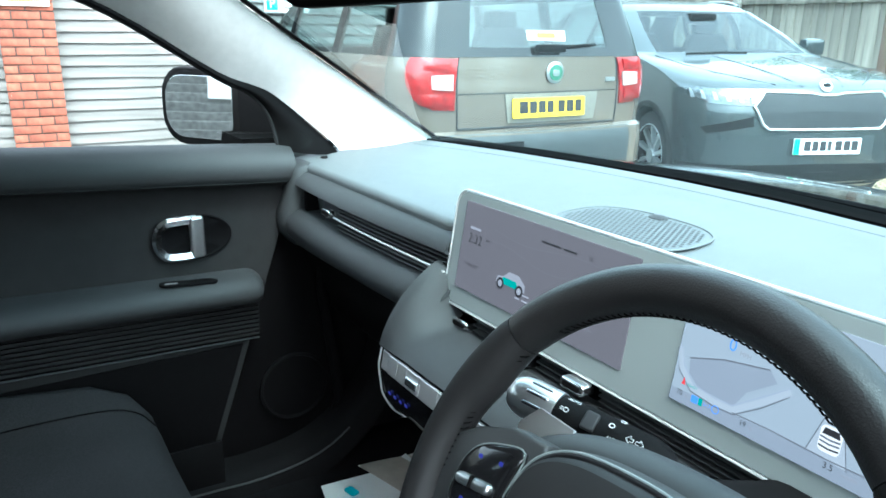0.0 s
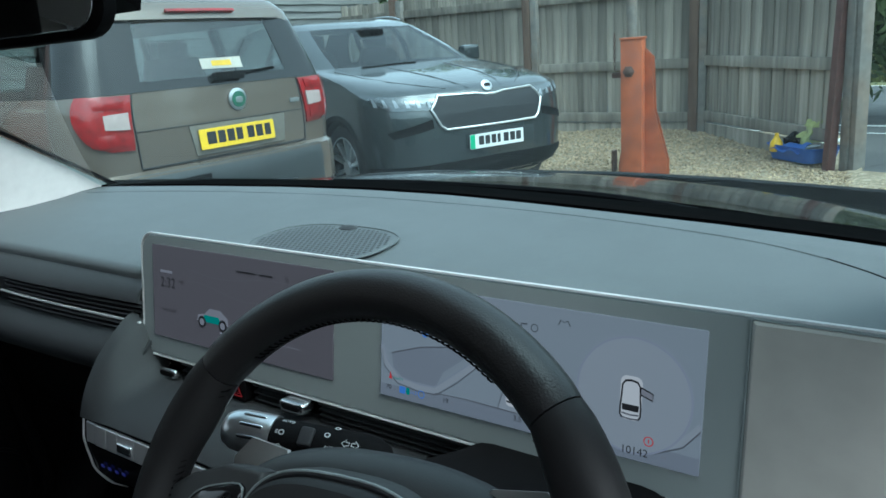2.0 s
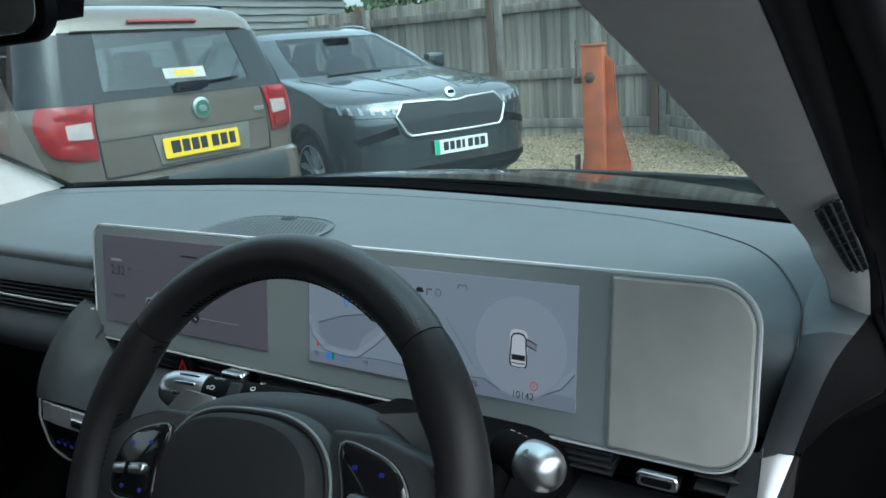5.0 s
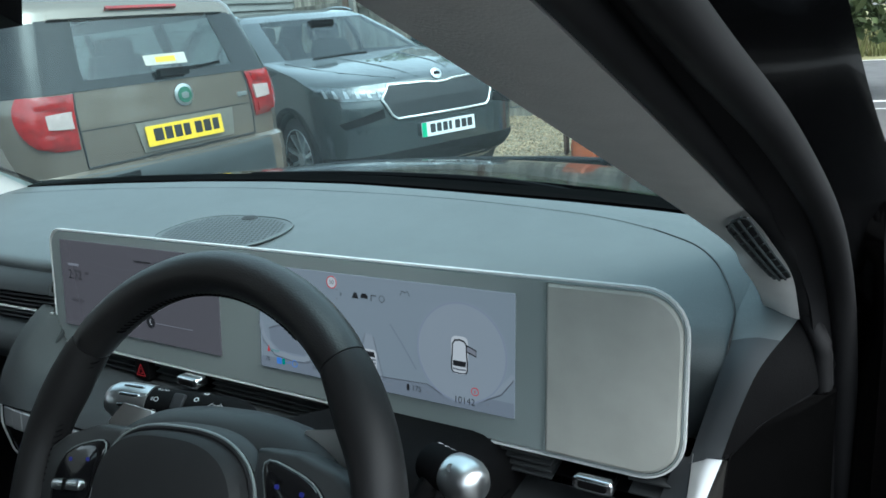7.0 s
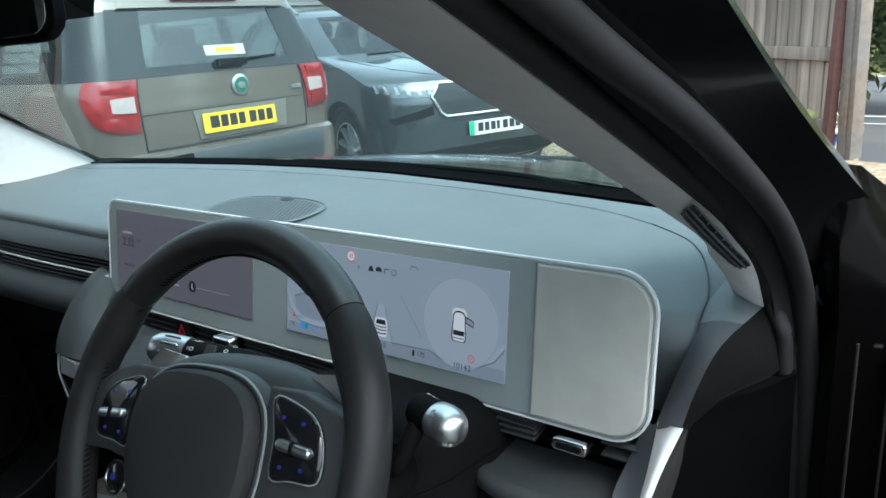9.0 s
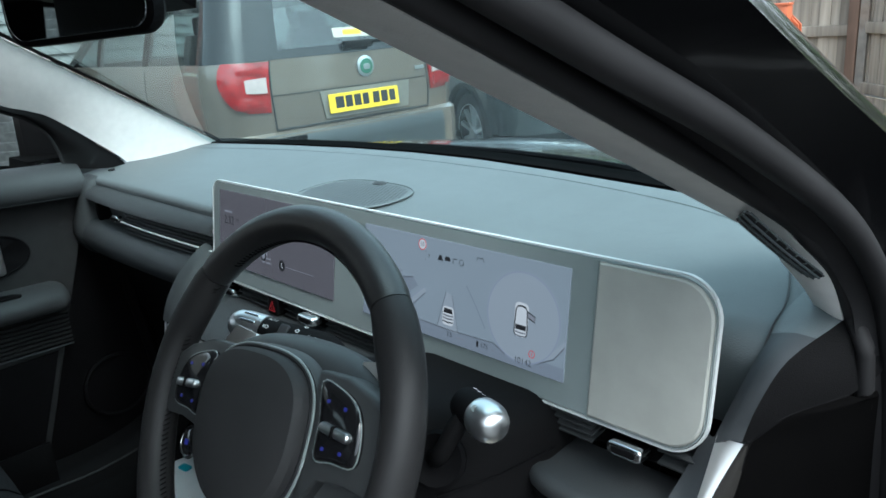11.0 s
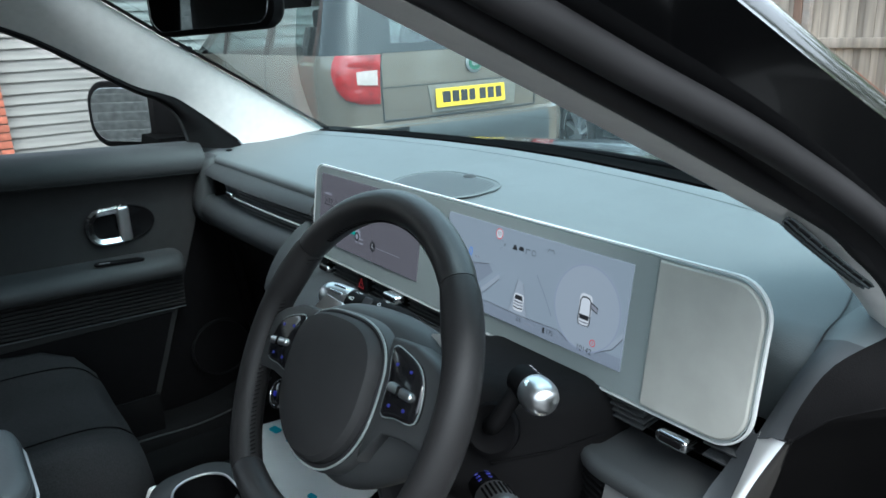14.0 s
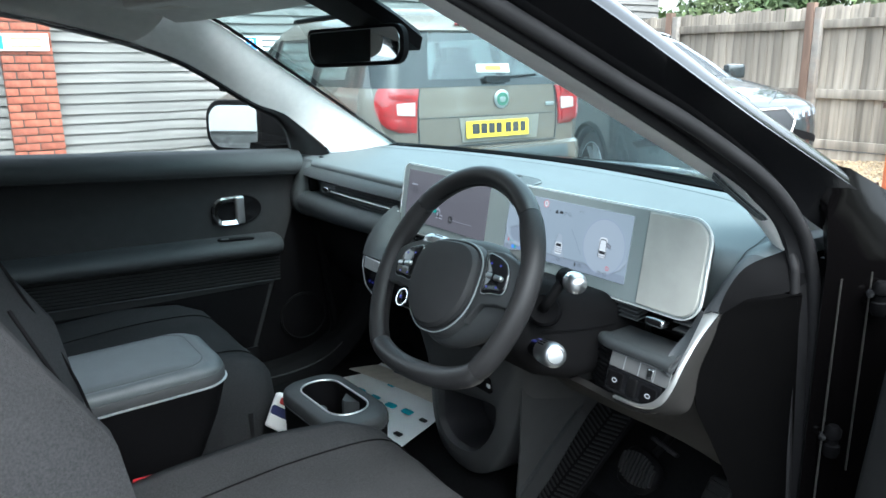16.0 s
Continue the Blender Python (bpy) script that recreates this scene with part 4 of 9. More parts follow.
part("telltale", poly([(-0.004, -0.0015), (0.004, -0.0015), (0.004, 0.001), (0.0022, 0.003), (-0.0022, 0.003), (-0.004, 0.001)], at(SR, -0.0085, IY), 0.0008), SCREEN_INK, right)
part("telltale", ribbon([(-0.0025, -0.003), (-0.0025, 0.0022), (0.003, 0.0022)], 0.001, at(SR, 0.002, IY), 0.0008), SCREEN_INK, right)
part("telltale", ribbon(circle(0.003, 18), 0.0006, at(SR, 0.0115, IY), 0.0008, True), SCREEN_INK, right)
part("telltale", ribbon([(-0.005, -0.002), (-0.003, 0.002), (0, 0.0005), (0.003, 0.002), (0.005, -0.002)], 0.0007, at(SR, 0.037, 0.042), 0.0008), SCREEN_INK, right)
lettering("0", 0.0145, at(SR, -0.099, 0.013) @ pose(0, 0, 0.0008), SCREEN_BLUE, right, "speed")
lettering("MPH", 0.0052, at(SR, -0.088, 0.009) @ pose(0, 0, 0.0008), SCREEN_GREY, right, "speed_unit")
# Map: a grey block inside a pale double road, and the road along the bottom.
part("map_block", poly([(-0.132, -0.0115), (-0.1, -0.001), (-0.06, 0.006), (-0.052, -0.002), (-0.075, -0.019), (-0.083, -0.034), (-0.118, -0.0335), (-0.13, -0.0245)], SR, 0.0005), SCREEN_MAP, right)
part("map_line", ribbon([(-0.132, -0.0115), (-0.1, -0.001), (-0.06, 0.006)], 0.0011, SR, 0.0007), SCREEN_LINE, right)
for d, w, mt in ((0.0, 0.0052, SCREEN_DISC), (-0.0034, 0.0009, SCREEN_LINE), (0.0034, 0.0007, SCREEN_EDGE)):
    part("map_line", ribbon([(-0.1435, -0.006 + d), (-0.1385 + d * 0.5, -0.022 + d), (-0.124 + d * 0.3, -0.0355 + d), (-0.1, -0.0385 + d), (-0.083 - d * 0.4, -0.0375 + d), (-0.062 - d * 0.6, -0.022 + d), (-0.04, -0.004 + d)], w, SR, 0.0006), mt, right)
part("map_line", ribbon([(-0.083, -0.0395), (-0.05, -0.0385), (0.0, -0.0395), (0.06, -0.0375), (0.075, -0.0445)], 0.0009, SR, 0.0007), SCREEN_LINE, right)
part("map_shade", poly([(-0.145, -0.042), (-0.05, -0.0395), (0.06, -0.0385), (0.145, -0.04), (0.145, -0.053), (-0.145, -0.053)], SR, 0.0004), SCREEN_MAP, right)
part("map_line", ribbon([(0.02, 0.012), (0.034, -0.006), (0.048, -0.026)], 0.0016, SR, 0.0005), SCREEN_MAP, right)
part("map_line", ribbon([(0.108, -0.043), (0.131, -0.032), (0.1445, -0.016)], 0.0045, SR, 0.0005), SCREEN_DISC, right)
part("map_line", ribbon([(0.112, -0.0445), (0.133, -0.0345), (0.1445, -0.02)], 0.001, SR, 0.0006), SCREEN_LINE, right)
TY = -0.044
for text, x, size, mt in (("70", -0.138, 0.0062, SCREEN_INK), ("19", -0.075, 0.0062, SCREEN_INK), ("3.5", -0.005, 0.0066, SCREEN_INK), ("175", 0.043, 0.007, SCREEN_INK),
                          ("10142", 0.087, 0.0085, SCREEN_INK)):
    lettering(text, size, at(SR, x, TY - (0.002 if text == "10142" else 0)) @ pose(0, 0, 0.0008), mt, right, "reading")
for text, x in (("mi/kWh", 0.009), ("mi", 0.058), ("mi", 0.118), ("%", -0.129), ("°C", -0.067)):
    lettering(text, 0.0036, at(SR, x, TY - 0.001) @ pose(0, 0, 0.0008), SCREEN_GREY, right, "unit")
part("battery_mark", poly(rrect(0.007, 0.0065, 0.001), at(SR, -0.119, TY), 0.0008), SCREEN_BLUE, right)
part("battery_mark", poly(rrect(0.004, 0.0065, 0.001), at(SR, -0.113, TY), 0.0008), SCREEN_TEAL, right)
lettering("Lv.2", 0.0042, at(SR, -0.1065, TY) @ pose(0, 0, 0.0008), SCREEN_BLUE, right, "regen_level", "CENTER")
part("ready_mark", poly([(-0.002, -0.003), (0.002, -0.003), (0, 0.004)], at(SR, -0.133, -0.033), 0.0008), SCREEN_RED, right)
part("warning_bar", slab(0.0008, 0.003, 0.0002, 0.0002, at(SR, 0.108, -0.036) @ pose(0, 0, 0.0009), 0.0001), SCREEN_RED, right)
lettering("READY", 0.0034, at(SR, -0.129, -0.0345) @ pose(0, 0, 0.0008), SCREEN_TEAL, right, "ready_word")
part("regen_ring", ribbon(circle(0.0033, 18), 0.0008, at(SR, -0.098, TY), 0.0008, True), SCREEN_BLUE, right)
part("warning_ring", ribbon(circle(0.0034, 18), 0.0008, at(SR, 0.108, -0.036), 0.0008, True), SCREEN_RED, right)
part("plug_mark", poly(rrect(0.003, 0.006, 0.001), at(SR, 0.039, TY), 0.0008), SCREEN_INK, right)

# ---- steering wheel and column ----
wheel = thing("steering_wheel", (0.3212, -0.2, 0.9), "black leather steering wheel with a plain round hub", "steering wheel")
WM = pose(0.3212, -0.2436, 0.9415, 61.1, 0, 0)
WZ = WM.to_3x3() @ Vector((0, 0, 1))
STEER = 6.0
HB = WM @ pose(0, 0, 0, 0, 0, STEER)


def rim_point(a):
    """Centre line of the rim, flattened at its foot, in the plane of the wheel as it is turned."""
    b = a - radians(STEER)
    c, s = math.cos(b), math.sin(b)
    e = 1.0 if s > -0.2 else 1.0 - 0.16 * min(1.0, (-0.2 - s) / 0.4)
    x, y = 0.165 * math.copysign(abs(c) ** e, c), 0.165 * s
    if y < -0.125:
        y = -0.125 + (y + 0.125) * 0.55
    q = radians(STEER)
    return (x * math.cos(q) - y * math.sin(q), x * math.sin(q) + y * math.cos(q))


def rim_piece(a0, a1, name, label, mat):
    n = max(8, int(abs(a1 - a0) / 3))
    rings = []
    for i in range(n + 1):
        d = a0 + (a1 - a0) * i / n
        a = radians(d)
        p = Vector((*rim_point(a), 0))
        t = Vector((*rim_point(a + 0.02), 0)) - Vector((*rim_point(a - 0.02), 0))
        out = Vector((t.y, -t.x, 0)).normalized()
        # Thumb rests: the section swells inwards at the upper end of each grip.
        swell = 0.0052 * sum(math.exp(-(((d - g + 180) % 360 - 180) / 9) ** 2) for g in (158, 34))
        end = 0.955 if i in (0, n) else 1.0
        rings.append([WM @ (p + out * ((0.016 + (swell if math.cos(q) < 0 else 0)) * end * math.cos(q)) + Vector((0, 0, 0.0168 * end * math.sin(q)))) for q in [2 * math.pi * k / 18 for k in range(18)]])
    return part(name, loft(rings), mat, wheel, label, 60)


rim_piece(46.6, 144.1, "rim_top", "smooth black leather upper rim", LEATHER)
rim_piece(144.4, 236.8, "rim_grip", "perforated black leather grip", LEATHER_HOLED)
rim_piece(237.1, 320.4, "rim_bottom", "smooth black leather lower rim", LEATHER)
rim_piece(-39.3, 46.3, "rim_grip", "perforated black leather grip", LEATHER_HOLED)
# Stitching along the inner side of the rim.
for a0, a1 in ((146, 184), (196, 234), (-36, -2), (12, 44), (60, 132)):
    bm = bmesh.new()
    n = int((a1 - a0) / 1.7)
    for k in range(n):
        a = radians(a0 + (a1 - a0) * k / (n - 1))
        p = Vector((*rim_point(a), 0))
        p -= p.normalized() * 0.0162
        u = Vector((-math.sin(a), math.cos(a), 0)) * 0.0016
        tube([WM @ (p - u + Vector((0, 0, -0.001))), WM @ (p - Vector((math.cos(a), math.sin(a), 0)) * 0.0008 + Vector((0, 0, 0.002))), WM @ (p + u + Vector((0, 0, 0.005)))], 0.0006, 5, bm=bm)
    part("stitching", bm, DARKER, wheel, "zigzag of black thread")


def dish(outline, zs, m):
    return loft([[m @ Vector((x * f, y * f, z)) for x, y in outline] for f, z in zs])


def squircle(w_top, w_low, top, low, power=0.72, n=56):
    out = []
    for k in range(n):
        a = 2 * math.pi * k / n
        c, q = math.cos(a), math.sin(a)
        w = w_top if q > 0 else w_top + (w_low - w_top) * q * q
        out.append((w * math.copysign(abs(c) ** power, c), (top if q > 0 else low) * math.copysign(abs(q) ** power, q)))
    return out


pad_outline = squircle(0.0725, 0.052, 0.054, 0.082)
HUB = HB @ pose(-0.004, 0.0, -0.006)
part("hub_pad", dish(pad_outline, ((0.02, 0.029), (0.5, 0.0285), (0.8, 0.0265), (0.93, 0.0235), (0.985, 0.018), (1.0, 0.008), (1.0, -0.02)), HUB),
     woven("hub_emboss", (0.022, 0.022, 0.023), 420, 0.6, 0.1, dots=True), wheel, "black embossed hub pad", 30)
part("hub_groove", sweep([HUB @ Vector((x * 1.025, y * 1.025, 0.0105)) for x, y in pad_outline], circle(0.0022, 8), up=WZ, closed=True), INK, wheel, "black groove round the hub pad")
part("hub_ring", sweep([HUB @ Vector((x * 1.065, y * 1.058, 0.0112)) for x, y in pad_outline], circle(0.0011, 8), up=WZ, closed=True), BEZEL, wheel, "thin grey line round the hub pad")
collar = [(x * 1.1, y * 1.09) for x, y in pad_outline]
part("hub_collar", dish(collar, ((0.9, 0.008), (0.97, 0.0085), (1.0, 0.004), (1.01, -0.02)), HUB), HUB_GREY, wheel, "satin dark grey collar", 50)
body = squircle(0.132, 0.07, 0.071, 0.1, 0.85)
part("hub_body", dish(body, ((0.5, -0.004), (0.7, -0.006), (0.84, -0.011), (0.94, -0.02), (0.99, -0.03), (1.0, -0.038), (0.96, -0.052), (0.8, -0.06)), HB), HUB_GREY, wheel, "satin dark grey hub body", 60)
for sx in (-1, 1):
    sp = [(0.066, 0.05), (0.1, 0.05), (0.13, 0.041), (0.155, 0.026), (0.158, -0.016), (0.146, -0.028), (0.118, -0.026), (0.088, -0.03), (0.066, -0.06)]
    pts = [(sx * x, y) for x, y in sp]
    part("spoke", loft([[HB @ Vector((x, y, z - 0.012 * max(0.0, (abs(x) - 0.12) / 0.04))) if f == 1 else HB @ Vector((sx * (0.108 + (abs(x) - 0.108) * f), 0.008 + (y - 0.008) * f, z)) for x, y in pts]
                        for f, z in ((0.92, 0.004), (0.97, 0.003), (1, -0.001), (1, -0.014), (0.93, -0.024))]), HUB_GREY, wheel, "satin dark grey spoke", 60)
    pod = smooth_path([(0.0775, 0.0405, 0), (0.1, 0.039, 0), (0.121, 0.03, 0), (0.131, 0.012, 0), (0.13, -0.011, 0), (0.105, -0.014, 0), (0.085, -0.015, 0), (0.083, 0.012, 0)], 4, True)
    dy = -0.002 if sx < 0 else 0.002
    pd = part("button_pod", loft([[HB @ Vector((sx * (0.106 + (p.x - 0.106) * f), dy + 0.012 + (p.y - 0.012) * f, z)) for p in pod] for f, z in ((0.1, 0.0098), (0.8, 0.0095), (0.95, 0.0085), (1.0, 0.0065), (1.0, 0.0))]), PIANO, wheel, "gloss black button pod with blue icons", 50)
    part("pod_edge", sweep([HB @ Vector((sx * p.x, dy + p.y, 0.0068)) for p in pod], circle(0.0006, 6), up=WZ, closed=True), BEZEL, pd)
    part("roller_button", slab(0.034, 0.0078, 0.0038, 0.008, HB @ pose(sx * 0.108, 0.0085 + dy, 0.0145, 0, 0, -5 * sx), 0.002), SILVER, pd, "silver roller")
    part("roller_rib", slab(0.003, 0.009, 0.0014, 0.008, HB @ pose(sx * 0.108, 0.0085 + dy, 0.0158), 0.001), DARKER, pd)
    for x, y in ((0.092, 0.028), (0.112, 0.026), (0.096, -0.006), (0.116, -0.005)):
        part("button_icon", slab(0.0036, 0.0028, 0.001, 0.0006, HB @ pose(sx * x, y + dy, 0.0101), 0.0002), BLUE_LED, pd)
MB = HB @ pose(-0.106, -0.047, -0.012)
bt = part("mode_button", lathe([(0.0001, 0.011), (0.0095, 0.0105), (0.0125, 0.008), (0.0135, 0.002), (0.0135, -0.02)], MB, 24), PIANO, wheel, "round drive mode button with a chrome ring")
part("chrome_ring", sweep([MB @ Vector((*c, 0.0075)) for c in circle(0.0138, 24)], circle(0.0016, 6), up=WZ, closed=True), CHROME, bt)
part("mode_icon", slab(0.006, 0.005, 0.001, 0.0006, MB @ pose(0, 0, 0.0114), 0.0002), BLUE_LED, bt)
for sx in (-1, 1):
    blade = [(0.062, 0.03), (0.078, 0.062), (0.112, 0.066), (0.126, 0.052), (0.128, 0.02), (0.085, 0.0)]
    part("paddle", loft([[HB @ Vector((sx * x, y, z)) for x, y in blade] for z in (-0.028, -0.0315)]), SATIN, wheel, "satin silver shift paddle")

column = thing("steering_column", (0.33, -0.1, 0.78), "black steering column shroud carrying three silver-tipped stalks", "steering column")
secs = []
for y, x0, x1, z0, z1 in ((-0.215, 0.255, 0.39, 0.86, 0.955), (-0.19, 0.245, 0.41, 0.835, 0.955), (-0.15, 0.24, 0.435, 0.79, 0.945), (-0.1, 0.245, 0.45, 0.775, 0.925), (-0.03, 0.255, 0.455, 0.775, 0.905), (0.05, 0.26, 0.45, 0.775, 0.89)):
    secs.append([(x, y, z) for x, z in [(a + (x0 + x1) / 2, b + (z0 + z1) / 2) for a, b in rrect(x1 - x0, z1 - z0, 0.035)]])
part("shroud", loft(secs), DARK, column, "black column shroud", 60)
part("shroud_seam", tube([(0.437, -0.16, 0.87), (0.452, -0.1, 0.865), (0.457, -0.03, 0.86)], 0.0012, 6), DARKER, column)


def stalk_axis(a, b):
    return look(a, b) @ pose(0, 0, 0, 180, 0, 0)


# Wiper stalk with a silver ball.
A, B = Vector((0.452, -0.168, 0.918)), Vector((0.488, -0.152, 0.958))
bx = part("wiper_stalk", tube(smooth_path([A + Vector((-0.03, 0.02, -0.02)), A, (0.464, -0.16, 0.942), (0.468, -0.149, 0.957)], 5), 0.0075, 10), DARK, column, "black wiper stalk with a silver ball end")
part("stalk_boot", lathe([(0.024, -0.012), (0.024, 0.0), (0.021, 0.003), (0.012, 0.0)], stalk_axis(A - Vector((0.012, -0.008, 0.012)), A + Vector((0.02, -0.03, 0.015))), 20), DARKER, bx)
BM = stalk_axis(Vector((0.4735, -0.147, 0.9575)), Vector((0.53, -0.162, 0.956)))
part("stalk_collar", lathe([(0.0128, -0.014), (0.0138, -0.012), (0.0142, 0.004), (0.0138, 0.007)], BM, 20), DARKER, bx)
part("stalk_ball", lathe([(0.0132, 0.007), (0.0148, 0.010), (0.0156, 0.017), (0.0152, 0.024), (0.013, 0.0295), (0.0095, 0.0335), (0.005, 0.0355), (0.0001, 0.036)], BM, 28), SILVER, bx, "satin silver ball")
part("ball_dimple", lathe([(0.003, -0.002), (0.0031, 0.0006), (0.0001, 0.0006)], BM @ pose(0.0085, -0.0122, 0.017, 55, 30, 0), 14), CHROME, bx)
for z in (-0.01, -0.004, 0.002):
    part("collar_mark", slab(0.0036, 0.002, 0.0005, 0.0006, BM @ pose(-0.0085, -0.0112, z, 90, 0, -37), 0.0002), SCREEN_PALE, bx)
# Drive selector.
SMX = stalk_axis(Vector((0.425, -0.16, 0.842)), Vector((0.512, -0.2, 0.866)))
sh = part("drive_selector", lathe([(0.0125, -0.02), (0.014, 0.0), (0.0145, 0.03), (0.0148, 0.036)], SMX, 24), DARKER, column, "drive selector with a chrome twist end")
part("twist_end", lathe([(0.0148, 0.036), (0.0172, 0.039), (0.018, 0.056), (0.018, 0.074), (0.0172, 0.084), (0.0145, 0.089), (0.0125, 0.09), (0.0118, 0.0868), (0.0112, 0.0868), (0.0108, 0.0895), (0.0001, 0.0905)], SMX, 32), SILVER, sh, "chrome twist end")
part("end_groove", sweep([SMX @ Vector((*c, 0.0872)) for c in circle(0.0115, 28)], circle(0.0008, 6), up=SMX.to_3x3() @ Vector((0, 0, 1)), closed=True), INK, sh)
for k in range(7):
    a = radians(-130 + 13 * k)
    part("grip_rib", tube([SMX @ Vector((0.0179 * math.cos(a), 0.0179 * math.sin(a), z)) for z in (0.046, 0.052, 0.066, 0.071)], 0.0011, 6), DARKER, sh)
for z in (0.006, 0.014, 0.022):
    for a in (-100, -60):
        q = radians(a)
        part("selector_mark", slab(0.004, 0.0035, 0.0006, 0.0006, SMX @ pose(0.0147 * math.cos(q), 0.0147 * math.sin(q), z, 90, 0, a + 90), 0.0002), BLUE_LED, sh)
# Light stalk on the other side.
LMX = stalk_axis(Vector((0.263, -0.117, 0.932)), Vector((0.13, -0.163, 0.95)))
ls = part("light_stalk", loft([[LMX @ Vector((x, y, z)) for x, y in circle(r, 20, r * 0.92)] for z, r in ((0.0, 0.004), (0.004, 0.0105), (0.011, 0.0145), (0.022, 0.0168), (0.05, 0.0166), (0.096, 0.0163))]), DARK, column, "black light stalk with white symbols and a silver end")
part("stalk_end", lathe([(0.0164, 0.096), (0.0167, 0.098), (0.0168, 0.122), (0.0155, 0.131), (0.012, 0.1375), (0.006, 0.141), (0.0001, 0.142)], LMX, 26), SILVER, ls, "satin silver end")


def on_stalk(z, turn, r=0.0168):
    """A place on the stalk's skin: z along it, turn in degrees round it from the side that faces the driver."""
    ax = (LMX.to_3x3() @ Vector((0, 0, 1))).normalized()
    n0 = Vector((0.0, -0.62, 0.78))
    n0 = (n0 - ax * n0.dot(ax)).normalized()
    n1 = Matrix.Rotation(radians(turn), 3, ax) @ n0
    m = Matrix((-ax, n1.cross(-ax), n1)).transposed().to_4x4()
    m.translation = LMX @ Vector((0, 0, z)) + n1 * r
    return m


for z, turn, shape in ((0.086, 38, "lamp"), (0.086, 2, "side"), (0.05, -14, "ring"), (0.045, -45, "fog"), (0.046, 36, "beam")):
    m = on_stalk(z, -turn)
    part("symbol", ribbon([(0.002 * math.cos(a), 0.0018 * math.sin(a)) for a in [k * math.pi / 5 for k in range(10)]], 0.0007, m, 0.0004, True), SYMBOL, ls)
    if shape in ("lamp", "side", "beam"):
        for y in (-0.0011, 0, 0.0011):
            part("symbol", ribbon([(-0.005, y), (-0.0028, y)], 0.0005, m, 0.0004), SYMBOL, ls)
for z, turn in ((0.0895, -34), (0.05, 18)):
    lettering("AUTO", 0.0038, on_stalk(z, -turn, 0.017), SYMBOL, ls, "symbol")
part("stalk_slider", slab(0.011, 0.015, 0.002, 0.003, on_stalk(0.066, 0, 0.0176), 0.001), INK, ls, "black slider in the stalk")
for sx in (-1, 1):
    part("turn_arrow", ribbon([(sx * 0.001, 0.0012), (sx * 0.0035, 0.0012), (sx * 0.0035, 0.003), (sx * 0.0068, 0), (sx * 0.0035, -0.003), (sx * 0.0035, -0.0012), (sx * 0.001, -0.0012)], 0.0006, on_stalk(0.03, 0, 0.0174), 0.0005, True), SYMBOL, ls)
for k in (-1, 0, 1):
    part("end_rib", slab(0.02, 0.003, 0.0014, 0.003, on_stalk(0.112, 32 * k, 0.0178), 0.001), CHROME, ls)

# ---- body shell round the cabin ----
X0 = -0.06
shell = thing("car_body", (X0, 0.0, 0.0), "black hatchback body shell with the driver's door open", "car")


def ruled(a, b, n=6, bulge=(0, 0, 0), thick=0.004):
    rows = []
    for p, q in zip(a, b):
        rows.append([p.lerp(q, k / n) + Vector(bulge) * math.sin(math.pi * k / n) for k in range(n + 1)])
    return sheet(rows, thick=thick)


# Passenger-side pillar trim, from its glass edge to its window edge.
LG = smooth_path([(-0.752, 0.31, 1.008), (-0.712, 0.09, 1.145), (-0.682, -0.07, 1.243), (-0.652, -0.25, 1.355), (-0.63, -0.36, 1.39)], 6)
LR = smooth_path([(-0.75, 0.085, 1.008), (-0.75, 0.06, 1.035), (-0.75, -0.035, 1.116), (-0.748, -0.075, 1.137), (-0.747, -0.139, 1.163), (-0.746, -0.3, 1.263), (-0.74, -0.44, 1.317)], 4)
part("pillar_trim", ruled(LG, LR, 8, (0.004, -0.002, 0.0)), BEIGE, shell, "pale beige windscreen pillar trim", 60)
FRAME_TOP = smooth_path([(-0.754, 0.087, 1.0), (-0.754, 0.06, 1.031), (-0.753, -0.035, 1.114), (-0.751, -0.075, 1.135), (-0.75, -0.139, 1.161), (-0.749, -0.3, 1.261), (-0.743, -0.44, 1.315), (-0.731, -0.62, 1.361)], 5)
FRAME_LOW = smooth_path([(-0.764, -0.03, 1.015), (-0.764, -0.036, 1.05), (-0.763, -0.05, 1.088), (-0.759, -0.083, 1.121), (-0.755, -0.143, 1.152), (-0.753, -0.302, 1.252), (-0.747, -0.442, 1.306), (-0.735, -0.622, 1.352)], 5)
part("window_frame", ruled(FRAME_TOP, FRAME_LOW, 5, (0.009, 0, -0.004), 0.008), DARK, shell, "black frame round the passenger window", 60)
part("frame_seal", tube([p + Vector((-0.003, 0, 0)) for p in FRAME_LOW], 0.004, 8), RUBBER, shell, "black rubber window seal")
part("glass_edge_band", ruled([p + Vector((-0.004, 0.006, 0.002)) for p in LG], [p + Vector((0.016, 0.006, 0.004)) for p in LG], 1, thick=0.002), DARKER, shell)

# Driver-side pillar: beige trim, rubber seals, painted flange.
def lifted(pts, up, at=0.0):
    """Raise the points, less and less towards the pillar foot."""
    return [(x, y, z + up * min(1.0, max(0.0, (at - y) / 0.15))) for x, y, z in pts]


